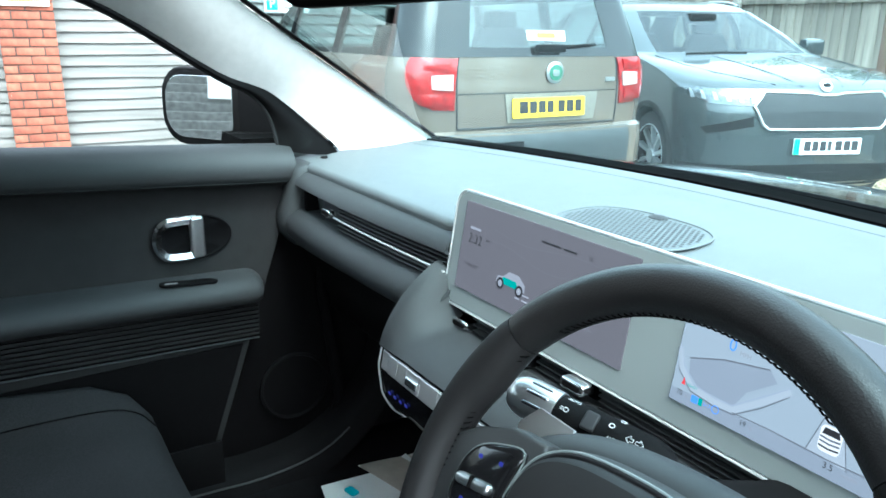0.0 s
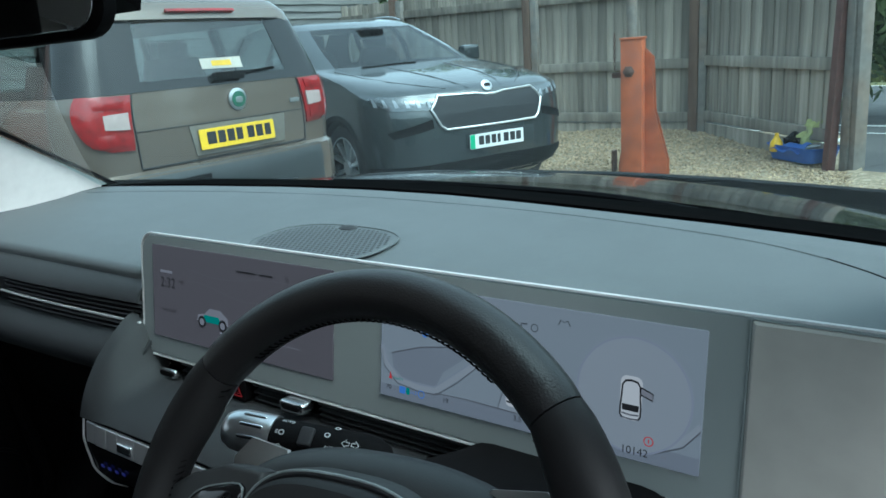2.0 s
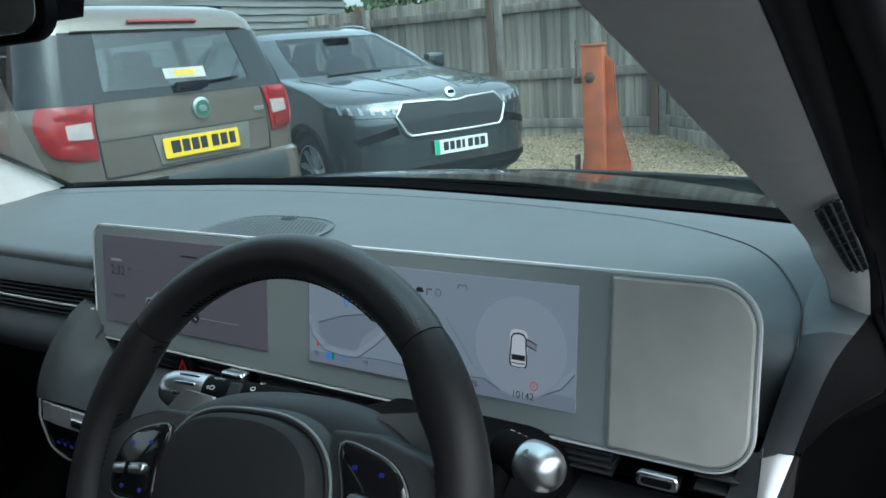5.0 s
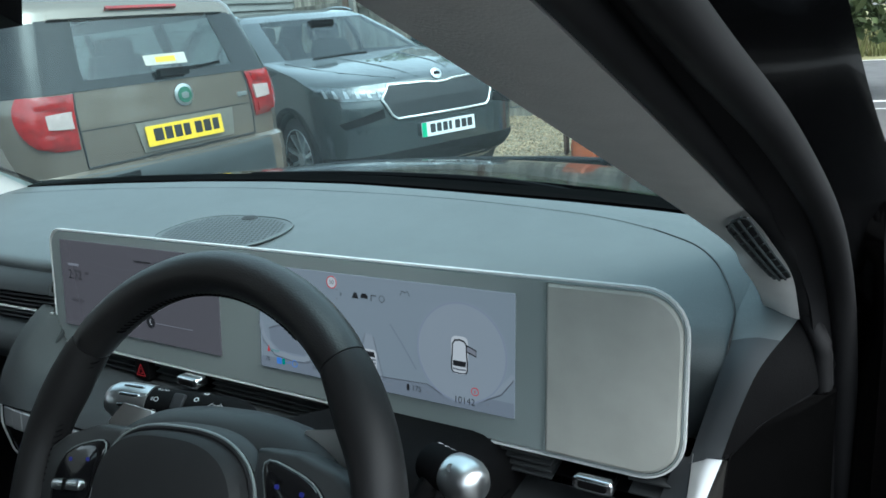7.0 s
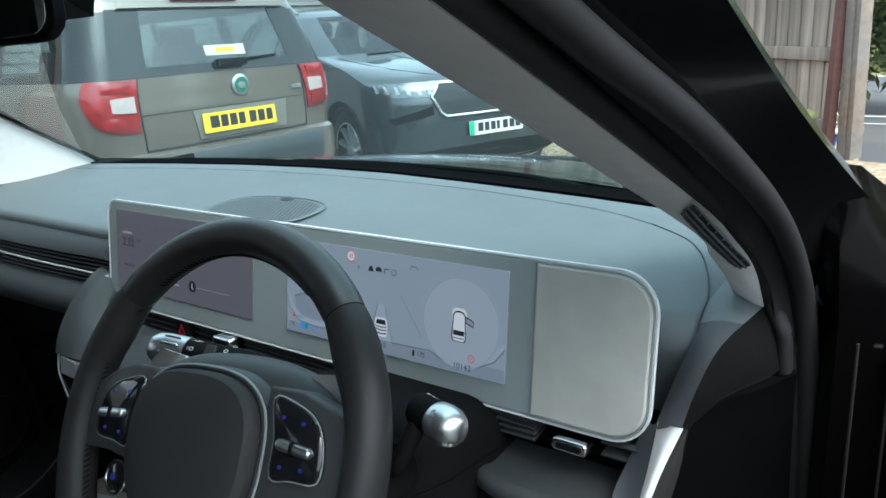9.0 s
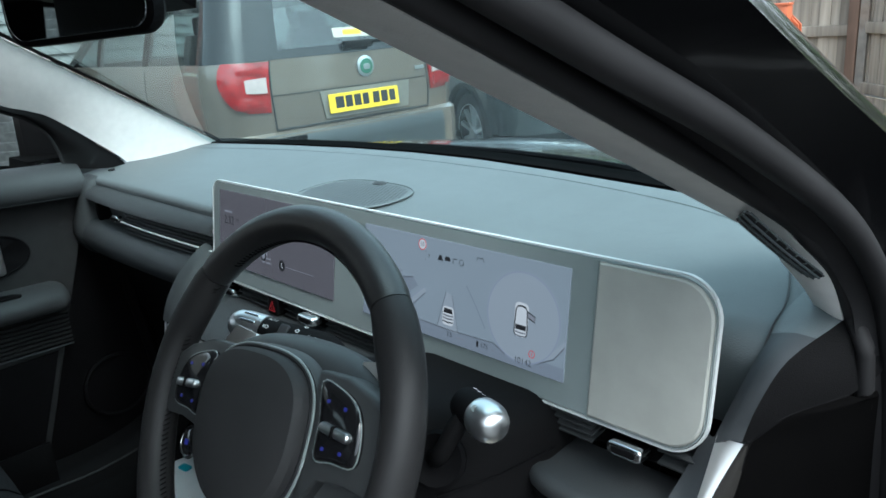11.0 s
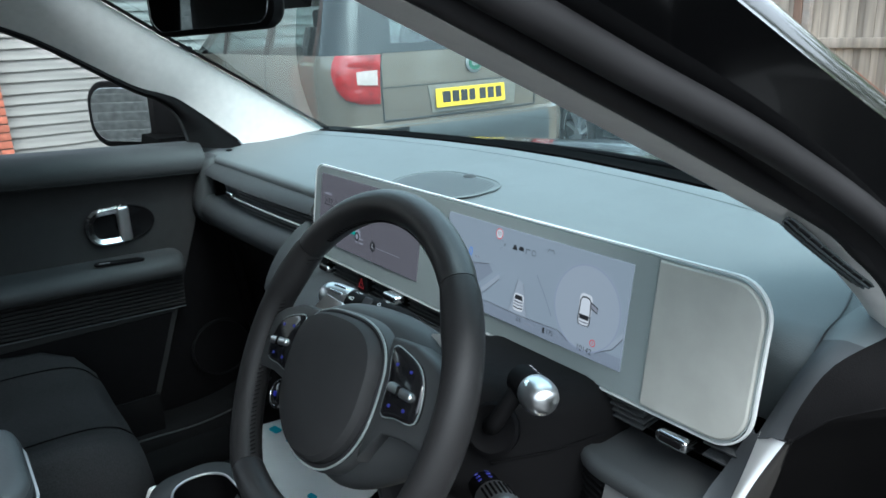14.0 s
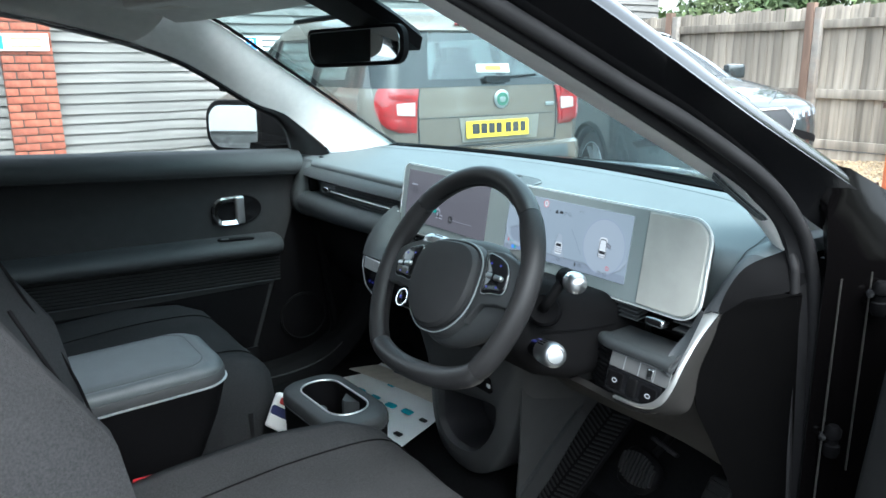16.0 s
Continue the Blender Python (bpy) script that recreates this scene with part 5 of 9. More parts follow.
RE = smooth_path(lifted([(0.49, -1.15, 1.545), (0.52, -0.9, 1.5), (0.548, -0.6, 1.383), (0.576, -0.3, 1.241), (0.617, 0.0, 1.089), (0.6285, 0.036, 1.054), (0.635, 0.062, 1.028), (0.636, 0.088, 1.004)], 0.0045), 6)
RS = smooth_path(lifted([(0.56, -1.15, 1.53), (0.585, -0.9, 1.485), (0.61, -0.6, 1.37), (0.632, -0.34, 1.252), (0.644, -0.06, 1.119), (0.652, 0.0, 1.081), (0.6575, 0.04, 1.048), (0.661, 0.07, 1.006)], 0.0045), 6)
RG = smooth_path([(0.4, -0.95, 1.55), (0.43, -0.7, 1.52), (0.47, -0.42, 1.45), (0.53, -0.2, 1.345), (0.585, 0.08, 1.17), (0.61, 0.16, 1.1), (0.625, 0.19, 1.06), (0.64, 0.21, 1.0)], 6)
part("pillar_trim", ruled(RE, RS, 6, (0.002, -0.004, -0.001)), BEIGE, shell, "pale beige windscreen pillar trim", 60)
part("pillar_trim", ruled(RE, RG, 3, (-0.006, 0, 0)), BEIGE, shell, "inner face of the beige pillar trim", 60)
SEAL = [(0.585, -1.2, 1.545), (0.6, -0.9, 1.5), (0.625, -0.6, 1.372), (0.643, -0.42, 1.29), (0.652, -0.33, 1.248), (0.66, -0.25, 1.21), (0.67, -0.15, 1.164), (0.68, -0.02, 1.096),
        (0.686, 0.055, 1.035), (0.69, 0.088, 0.975), (0.693, 0.105, 0.9), (0.696, 0.115, 0.8), (0.7, 0.13, 0.6), (0.703, 0.16, 0.42), (0.703, 0.1, 0.34)]
LIP = [(0.545, -1.2, 1.545), (0.57, -0.9, 1.495), (0.598, -0.6, 1.368), (0.622, -0.42, 1.29), (0.632, -0.33, 1.249), (0.64, -0.25, 1.211), (0.648, -0.15, 1.163), (0.659, -0.04, 1.104),
       (0.669, 0.04, 1.035), (0.674, 0.062, 0.985), (0.678, 0.075, 0.9), (0.68, 0.085, 0.8), (0.683, 0.11, 0.6), (0.686, 0.14, 0.42), (0.686, 0.1, 0.34)]
part("door_seal", tube(smooth_path([(x, y, z + 0.006) for x, y, z in lifted(SEAL, 0.009, 0.08)], 6), 0.009, 12), RUBBER, shell, "fat black rubber door seal")
part("post_bead", tube([(0.7285, 0.091, z) for z in (0.32, 0.6, 0.9, 0.975)], 0.0013, 6), SEALER, shell, "thin sealer bead")
part("post_bead", tube([(0.751, 0.1215, z) for z in (0.7, 0.8, 0.9, 0.985)], 0.0012, 6), SEALER, shell, "thin sealer bead")
part("door_seal", tube([p + Vector((0.0045, 0.001, 0.002)) for p in RS] + smooth_path([(0.677, 0.068, 0.985), (0.679, 0.072, 0.94), (0.679, 0.078, 0.86), (0.682, 0.1, 0.65), (0.686, 0.13, 0.42)], 5), 0.0068, 10), RUBBER, shell, "inner lip of the rubber door seal")
part("seal_carrier", ruled(smooth_path([(x - 0.004, y + 0.004, z + 0.003) for x, y, z in lifted(LIP, 0.005)], 6), smooth_path([(x - 0.002, y + 0.006, z + 0.01) for x, y, z in lifted(SEAL, 0.009)], 6), 2, thick=0.002), RUBBER, shell)
flange_in = smooth_path([(x - 0.004, y + 0.012, z + 0.012) for x, y, z in lifted(SEAL[:3] + [SEAL[4], SEAL[6], SEAL[7], (0.69, 0.055, 1.04), (0.725, 0.17, 0.97)], 0.008)], 6)
OUT = smooth_path([(0.6, -1.2, 1.6), (0.64, -0.9, 1.55), (0.67, -0.6, 1.45), (0.687, -0.34, 1.335), (0.7, -0.1, 1.22), (0.715, 0.06, 1.143), (0.74, 0.2, 1.07), (0.785, 0.34, 0.99)], 6)
GLASS_R = [o + Vector((-0.085, 0.03, 0.012)) for o in OUT]
rows, ridge = [], []
for a, d, e in zip(flange_in, OUT, GLASS_R):
    d = d + Vector((-0.012, 0, -0.002))
    f0 = d + Vector((0.0115, -0.003, -0.022))
    rows.append([a.lerp(f0, k) for k in (0, 0.12, 0.35, 0.65, 0.88, 1.0)])
    ridge.append([f0] + [d + Vector((-0.0345 + 0.046 * math.cos(q), 0.012 - 0.015 * math.cos(q), -0.022 + 0.026 * math.sin(q))) for q in [math.pi / 2 * k / 6 for k in range(1, 7)]] + [d + Vector((-0.055, 0.02, 0.009)), e])
part("painted_flange", sheet(rows, thick=0.003), PAINT_BLACK, shell, "black painted flange of the door opening", 70)
part("painted_pillar", sheet(ridge, thick=0.003), PAINT_BLACK, shell, "gloss black painted windscreen pillar", 70)

# Door post below the pillar, with hinges.
POST_ROW = ((0.692, 0.128), (0.704, 0.09), (0.715, 0.075), (0.735, 0.1), (0.76, 0.135), (0.774, 0.165), (0.78, 0.21), (0.783, 0.28), (0.785, 0.4))
POST_TOP = [Vector(p) for p in ((0.69, 0.07, 1.06), (0.698, 0.06, 1.105), (0.706, 0.066, 1.125), (0.717, 0.1, 1.118), (0.73, 0.145, 1.095), (0.742, 0.195, 1.07), (0.757, 0.25, 1.042), (0.772, 0.31, 1.01), (0.785, 0.4, 0.98))]
rows = [[(x, y, z) for x, y in POST_ROW] for z in (0.3, 0.5, 0.7, 0.85, 0.95, 0.995)]
for k in (0.12, 0.35, 0.65, 1.0):
    rows.append([Vector((x, y, 0.995)).lerp(t, k) + Vector((0, 0, 0.012 * math.sin(math.pi * k))) for (x, y), t in zip(POST_ROW, POST_TOP)])
part("door_post", sheet(rows, thick=0.004), PAINT_SHADED, shell, "black painted door post", 60)
for x, y, z in ((0.764, 0.13, 0.953), (0.741, 0.1, 0.75)):
    h = part("door_hinge", loft([[(x + a * k, y - 0.006 + b * k, z + c) for a, b in circle(0.011, 10)] for k, c in ((0.7, -0.024), (1.0, -0.018), (1.0, -0.006), (0.75, -0.004), (0.75, 0.004), (1.0, 0.006), (1.0, 0.016), (0.6, 0.022))]), DARKER, shell, "black painted door hinge", 50)
    part("hinge_bolt", lathe([(0.0001, 0.008), (0.005, 0.007), (0.006, 0.0)], pose(x - 0.009, y - 0.014, z + 0.006, 90, 0, 20), 8), PIANO, h)
part("door_sill", loft([[(0.62, y, 0.33), (0.66, y, 0.4), (0.72, y, 0.395), (0.84, y, 0.36), (0.86, y, 0.24), (0.62, y, 0.2)] for y in (-1.6, -0.8, 0.0, 0.16)]), DARKER, shell, "black door sill", 40)
part("door_sill", loft([[(-0.62, y, 0.325), (-0.655, y, 0.375), (-0.69, y, 0.39), (-0.735, y, 0.388), (-0.84, y, 0.35), (-0.86, y, 0.24), (-0.62, y, 0.2)] for y in (-1.6, -0.8, 0.0, 0.3)]), DARKER, shell, "black passenger door sill", 60)
SILL = smooth_path([(-0.7, -1.1, 0.43), (-0.7, -0.6, 0.428), (-0.7, -0.271, 0.425), (-0.7, -0.136, 0.42), (-0.7, -0.019, 0.438), (-0.7, 0.065, 0.491), (-0.7, 0.117, 0.555), (-0.7, 0.14, 0.64), (-0.7, 0.145, 0.74)], 4)
part("sill_trim", sheet([[p + Vector((0.042, 0.016, -0.06)), p + Vector((0.036, 0.008, -0.022)), p + Vector((0.02, 0.001, -0.004)), p, p + Vector((-0.04, 0, 0.002))] for p in SILL], thick=0.004), DARK, shell, "black sill trim curving up the footwell", 60)
for k in range(3):
    part("scuff_rib", tube([p + Vector((0.034 - 0.012 * k, 0.006 - 0.002 * k, -0.018 + 0.007 * k)) for p in SILL[4:20]], 0.002, 6), CONSOLE, shell, "ribbed scuff strip on the sill")
part("front_wing", sheet([[(0.8 + 0.02 * k, 0.3 + 0.2 * k, 1.01 - 0.025 * k), (0.865 + 0.006 * k, 0.27 + 0.2 * k, 0.985 - 0.025 * k), (0.895, 0.25 + 0.2 * k, 0.9 - 0.02 * k), (0.885, 0.25 + 0.2 * k, 0.3)] for k in range(6)], thick=0.004), PAINT_BLACK, shell, "gloss black front wing", 60)

# Windscreen, bonnet, wiper and cowl.
rows = []
for i in range(25):
    u = i / 24
    x = -0.752 + (0.64 + 0.752) * u
    arch = 1 - (2 * u - 1) ** 2
    rows.append([Vector((x * (1 - 0.16 * v) - 0.005 * v, (0.3 + 0.135 * arch) * (1 - v) + v * (-0.42 + 0.08 * arch), 1.0 + 0.455 * v + 0.022 * math.sin(math.pi * v))) for v in [k / 8 for k in range(9)]])
ws = part("windscreen", sheet(rows), WINDSCREEN_GLASS, shell, "clear curved windscreen")
ws.visible_shadow = False
part("cowl", sheet([[(x, interp(REAR_EDGE, x) + 0.035, 0.99), (x, interp(REAR_EDGE, x) + 0.12, 0.982), (x, interp(REAR_EDGE, x) + 0.16, 0.985)] for x in [-0.8 + 0.1 * k for k in range(16)]], thick=0.004), DARKER, shell, "black cowl panel")
rows = []
for i in range(17):
    u = -1 + i / 8
    x = X0 + 0.86 * u
    rows.append([(x * (1 - 0.03 * k), interp(REAR_EDGE, max(-0.79, min(0.7, x))) * (1 - k / 10) + 0.15 + 0.085 * k + 0.1 * (k / 10) * (1 - u * u), 0.985 + 0.016 * (1 - u * u) - 0.003 * k - 0.0007 * k * k - 0.03 * abs(u) ** 3) for k in range(11)])
part("bonnet", sheet(rows, thick=0.004), PAINT_BLACK, shell, "gloss black bonnet", 60)
part("wiper_arm", tube(smooth_path([(-0.35, 0.5, 1.0), (-0.1, 0.49, 1.008), (0.2, 0.46, 1.01), (0.42, 0.38, 1.005)], 5), 0.006, 8), DARKER, shell, "black wiper arm")

# Roof lining, rail and visors.
rows = []
for i in range(15):
    x = -0.63 + 1.14 * i / 14
    q = ((x - X0) / 0.57) ** 2
    f, zf = -0.13 - 0.17 * q, 1.388 - 0.022 * q
    rows.append([(x, f, zf + 0.012), (x, f - 0.008, zf), (x, f - 0.05, zf - 0.004), (x, -0.38, zf + 0.01), (x, -0.6, 1.432 - 0.02 * q), (x, -0.9, 1.49 - 0.03 * q), (x, -1.3, 1.53 - 0.04 * q), (x, -2.2, 1.5 - 0.04 * q)])
part("roof_lining", sheet(rows, thick=0.01), HEADLINER, shell, "pale beige roof lining", 60)
rows = []
for i in range(15):
    u = i / 14
    x = X0 + 0.8 * (2 * u - 1)
    e = abs(2 * u - 1) ** 4
    arch = 1 - (2 * u - 1) ** 2
    rows.append([(X0 + (x - X0) * (1 - 0.09 * k), y, z + c * arch - 0.03 * e) for y, z, c, k in ((-0.42 + 0.09 * arch, 1.49, 0.02, 1), (-0.7, 1.55, 0.04, 0.7), (-1.3, 1.57, 0.05, 0.4), (-2.0, 1.55, 0.05, 0.5), (-2.6, 1.49, 0.04, 0.8), (-3.1, 1.32, 0.0, 1))])
part("roof", sheet(rows, thick=0.008), PAINT_BLACK, shell, "gloss black roof", 60)
RAIL_IN = smooth_path([(-0.628, -0.36, 1.391), (-0.632, -0.48, 1.405), (-0.64, -0.65, 1.425), (-0.65, -0.9, 1.46), (-0.66, -1.4, 1.49), (-0.66, -2.1, 1.46)], 5)
RAIL_LOW = smooth_path([(-0.741, -0.43, 1.314), (-0.734, -0.55, 1.347), (-0.727, -0.65, 1.368), (-0.715, -0.85, 1.393), (-0.71, -1.4, 1.4), (-0.72, -2.1, 1.37)], 5)
part("roof_rail_trim", ruled(RAIL_IN, RAIL_LOW, 6, (0.02, 0, -0.012)), HEADLINER, shell, "beige roof rail trim", 60)
part("window_seal", tube([p + Vector((-0.006, 0, -0.004)) for p in RAIL_LOW], 0.01, 8), RUBBER, shell)
RAIL_OUT = [Vector((-0.82, p.y, p.z + 0.03)) for p in RAIL_LOW]
part("roof_side", ruled([p + Vector((-0.015, 0, 0.0)) for p in RAIL_LOW], RAIL_OUT, 3, (0, 0, 0.02)), PAINT_BLACK, shell)
for sx in (-1, 1):
    v = part("sun_visor", slab(0.36, 0.15, 0.03, 0.018, pose(X0 + sx * 0.33, -0.385, 1.374, 180, 0, -sx * 9), 0.006), HEADLINER, shell, "beige sun visor folded up")
    part("visor_label", slab(0.085, 0.045, 0.002, 0.001, pose(X0 + sx * 0.41, -0.4, 1.3735, 180, 0, -sx * 9), 0.0003), PAPER, v, "cream warning label with unreadable text")
part("reading_lamp", slab(0.14, 0.1, 0.02, 0.02, pose(X0, -0.44, 1.39, 180, 0, 0), 0.006), BEIGE, shell, "beige roof console")
part("rear_wall", sheet([[(x, -1.95, 0.4), (x, -2.0, 0.8), (x, -2.06, 1.06)] for x in (-0.8, 0.0, 0.7)], thick=0.01), DARK, shell, "dark rear cabin wall")
part("centre_post", sheet([[(-0.76, -1.02, z), (-0.73 if z < 1.1 else -0.71, -1.06, z), (-0.73 if z < 1.1 else -0.7, -1.2, z), (-0.76, -1.25, z)] for z in (0.3, 1.05, 1.44)], thick=0.005), DARK, shell, "black centre post trim")
part("rear_side_panel", sheet([[(-0.76, y, 0.3), (-0.76, y, 1.05)] for y in (-1.2, -1.6, -2.0)], thick=0.01), DARK, shell)
part("driver_side_post", sheet([[(0.68, -1.22, z), (0.64, -1.26, z), (0.64, -1.4, z), (0.68, -1.44, z)] for z in (0.35, 1.05, 1.47)], thick=0.006), DARK, shell)
part("rear_door_inner", sheet([[(0.7, y, 0.35), (0.7, y, 1.04)] for y in (-1.4, -1.7, -2.0)], thick=0.02), DARK, shell)

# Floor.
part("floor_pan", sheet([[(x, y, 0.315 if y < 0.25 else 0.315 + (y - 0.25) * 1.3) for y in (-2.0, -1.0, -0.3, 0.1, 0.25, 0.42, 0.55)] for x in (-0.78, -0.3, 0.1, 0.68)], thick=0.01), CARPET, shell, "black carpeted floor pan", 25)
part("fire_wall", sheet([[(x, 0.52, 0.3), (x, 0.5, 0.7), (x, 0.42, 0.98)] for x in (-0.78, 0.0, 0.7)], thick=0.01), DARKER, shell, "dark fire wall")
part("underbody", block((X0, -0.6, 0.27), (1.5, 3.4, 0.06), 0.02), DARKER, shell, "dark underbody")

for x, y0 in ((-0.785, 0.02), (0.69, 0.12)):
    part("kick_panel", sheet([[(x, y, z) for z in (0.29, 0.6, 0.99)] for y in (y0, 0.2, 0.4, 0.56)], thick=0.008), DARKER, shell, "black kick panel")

# Outer skin: nose, lower sides and tail.
nose = [(-0.86, 0.9), (-0.8, 1.12), (-0.6, 1.24), (-0.3, 1.3), (X0, 1.32), (0.18, 1.3), (0.48, 1.24), (0.68, 1.12), (0.74, 0.9)]
part("front_bumper", sheet([[(x, y - 0.1, 0.9), (x, y - 0.02, 0.86), (x, y, 0.74), (x, y, 0.45), (x, y - 0.1, 0.28)] for x, y in nose], thick=0.006), PAINT_BLACK, shell, "gloss black nose panel", 60)
part("front_wing", sheet([[(-0.86, 0.3 + 0.12 * k, 0.99 - 0.015 * k), (-0.93, 0.3 + 0.12 * k, 0.88), (-0.94, 0.3 + 0.12 * k, 0.5), (-0.9, 0.3 + 0.12 * k, 0.28)] for k in range(-2, 6)], thick=0.004), PAINT_BLACK, shell, "gloss black front wing", 60)
for sx, x in ((-1, -0.9), (1, 0.78)):
    part("rear_quarter", sheet([[(x - sx * 0.06, y, 1.02), (x, y, 0.85), (x + sx * 0.01, y, 0.5), (x - sx * 0.03, y, 0.27)] for y in ((-1.07 if sx < 0 else -1.45), -1.8, -2.4, -3.0)], thick=0.006), PAINT_BLACK, shell, "gloss black rear side panel", 60)
part("tail_panel", sheet([[(x, -3.1 + 0.06 * abs(x - X0), 1.32), (x, -3.16 + 0.06 * abs(x - X0), 1.0), (x, -3.14 + 0.06 * abs(x - X0), 0.6), (x, -3.05 + 0.06 * abs(x - X0), 0.28)] for x in (-0.9, -0.6, -0.3, X0, 0.2, 0.5, 0.78)], thick=0.006), PAINT_BLACK, shell, "gloss black tail", 60)
for sx in (-1, 1):
    for y in (0.72, -2.25):
        part("wheel", lathe([(0.0001, 0.07), (0.1, 0.075), (0.235, 0.06), (0.24, 0.09), (0.31, 0.085), (0.33, 0.06), (0.33, -0.1), (0.2, -0.11)], pose(X0 + sx * 0.78, y, 0.27, 0, 90 * sx, 0), 32, cap=False), TYRE, shell, "black tyre and wheel")
for sx, x in ((-1, -0.86), (1, 0.74)):
    pane = part("rear_side_window", sheet([[(x + sx * 0.02, y, 1.02), (x - sx * 0.01, y, 1.25), (x - sx * 0.06, y, 1.5 if y > -2.2 else 1.4)] for y in ((-1.3 if sx < 0 else -1.5), -1.9, -2.4, -2.95)]), CAR_GLASS, shell, "tinted rear side window")
    pane.visible_shadow = False

# ---- pillar vent, mirrors ----
vent = thing("pillar_air_vent", (0.64, 0.0, 1.05), "dark grid air vent let into the beige pillar trim", "air vent")
VQ = [Vector(p) for p in ((0.632, -0.0615, 1.113), (0.6455, -0.076, 1.1238), (0.6585, 0.0262, 1.054), (0.6475, 0.0246, 1.0515))]
nrm = (VQ[1] - VQ[3]).cross(VQ[2] - VQ[0]).normalized()
nrm = nrm if nrm.y < 0 else -nrm


def vent_at(u, v, up=0.0):
    """A point of the vent: u across, v down its length."""
    return VQ[0].lerp(VQ[3], v).lerp(VQ[1].lerp(VQ[2], v), u) + nrm * (0.0032 + 0.001 * math.sin(math.pi * v) + up)


part("vent_back", sheet([[vent_at(u, v / 10) for u in (0.0, 0.25, 0.5, 0.75, 1.0)] for v in range(11)]), INK, vent, "black vent opening")
for k in range(1, 8):
    part("vent_bar", tube([vent_at(0.03, k / 8 + 0.02, 0.0006), vent_at(0.5, k / 8 + 0.005, 0.0008), vent_at(0.97, k / 8 - 0.01, 0.0006)], 0.0006, 5), DASH, vent)
for u in (0.34, 0.67):
    part("vent_rib", tube([vent_at(u, v / 10, 0.001) for v in range(11)], 0.0009, 6), DASH, vent, "grey upright rib")
edge = [(0.0, 0.06), (0.0, 0.3), (0.0, 0.6), (0.0, 0.9), (0.12, 0.98), (0.5, 1.01), (0.9, 1.0), (1.0, 0.95), (1.0, 0.6), (1.0, 0.3), (1.0, 0.04), (0.8, 0.0), (0.3, 0.0)]
part("vent_frame", sweep([vent_at(u, v, -0.0004) for u, v in edge], circle(0.0008, 6), closed=True), DASH, vent, "rounded grey vent frame")

mirror = thing("rear_view_mirror", (-0.05, -0.16, 1.33), "black rear-view mirror on a stalk below the roof", "mirror")
mc = Vector((-0.043, -0.2, 1.285))
mx = Vector((0.21, 0.078, 0.006)).normalized()
my = Vector((0.0, 0.03, 1.0))
my = (my - mx * my.dot(mx)).normalized()
mz = mx.cross(my)
MM = Matrix((mx, my, mz)).transposed().to_4x4()
MM.translation = mc
# Rounded case, with the glass set 2 mm into it.
part("mirror_case", loft([[MM @ Vector((x * f, y * f, z)) for x, y in rrect(0.232, 0.07, (0.024, 0.012, 0.03, 0.026))] for f, z in ((0.97, 0.0), (1.0, -0.002), (1.0, -0.016), (0.9, -0.03), (0.6, -0.038))]), DARKER, mirror, "black mirror case")
part("mirror_face", slab(0.218, 0.058, (0.02, 0.01, 0.026, 0.022), 0.002, MM @ pose(0, 0, 0.0015), 0.0006), MIRROR, mirror, "clear mirror glass")
part("mirror_stalk", tube(smooth_path([MM @ Vector((0.0, 0.01, -0.03)), MM @ Vector((0.0, 0.035, -0.05)), (-0.045, -0.16, 1.39)], 5), 0.014, 10), DARKER, mirror, "black mirror stalk")
part("camera_cover", loft([[(-0.06 + x * w, y, z + h * 0.5) for x, h in ((-1, 0), (-0.7, 0.03), (0.7, 0.03), (1, 0), (0.8, -0.045), (-0.8, -0.045))] for y, z, w in ((-0.34, 1.43, 0.08), (-0.24, 1.385, 0.085), (-0.14, 1.335, 0.075), (-0.07, 1.3, 0.05))]), DARKER, mirror, "black sensor cover at the glass", 40)

dm = thing("door_mirror", (-0.9, -0.05, 1.02), "black door mirror outside the passenger window", "mirror")
DMX = pose(-0.995, -0.113, 1.077, 88.5, 0, 31)
case = [(x, y) for x, y in rrect(0.212, 0.158, (0.03, 0.055, 0.06, 0.03))]
part("mirror_case", loft([[DMX @ Vector((x * f, y * f, z)) for x, y in case] for f, z in ((0.96, 0.0), (1.0, -0.006), (1.0, -0.03), (0.93, -0.07), (0.75, -0.105), (0.4, -0.12))]), DARK, dm, "gloss black mirror case", 60)
part("mirror_arm", loft([[DMX @ Vector((x, y * f, z)) for y, z in ((-0.072, -0.002), (0.07, -0.002), (0.076, -0.03), (0.04, -0.1), (-0.06, -0.1), (-0.078, -0.03))] for x, f in ((0.085, 1.0), (0.12, 0.97), (0.16, 0.9), (0.19, 0.82))]), DARK, dm, "gloss black inner housing of the mirror", 50)
part("mirror_face", slab(0.182, 0.126, (0.02, 0.045, 0.05, 0.03), 0.002, DMX @ pose(0, 0, 0.002), 0.0006), MIRROR, dm, "outside mirror glass")
part("mirror_foot", loft([[(x, y, 1.005 + dz) for y, dz in ((-0.1, -0.02), (-0.03, -0.025), (0.02, 0.0), (-0.02, 0.03), (-0.09, 0.03))] for x in (-0.92, -0.86, -0.79)]), GUTTER, dm, "black mirror foot", 40)

# ---- passenger door ----
door = thing("passenger_door", (-0.77, -0.45, 0.4), "closed passenger door with black card and chrome pull", "car door")


def door_top(y):
    return 1.02 + max(0, -y) * 0.05


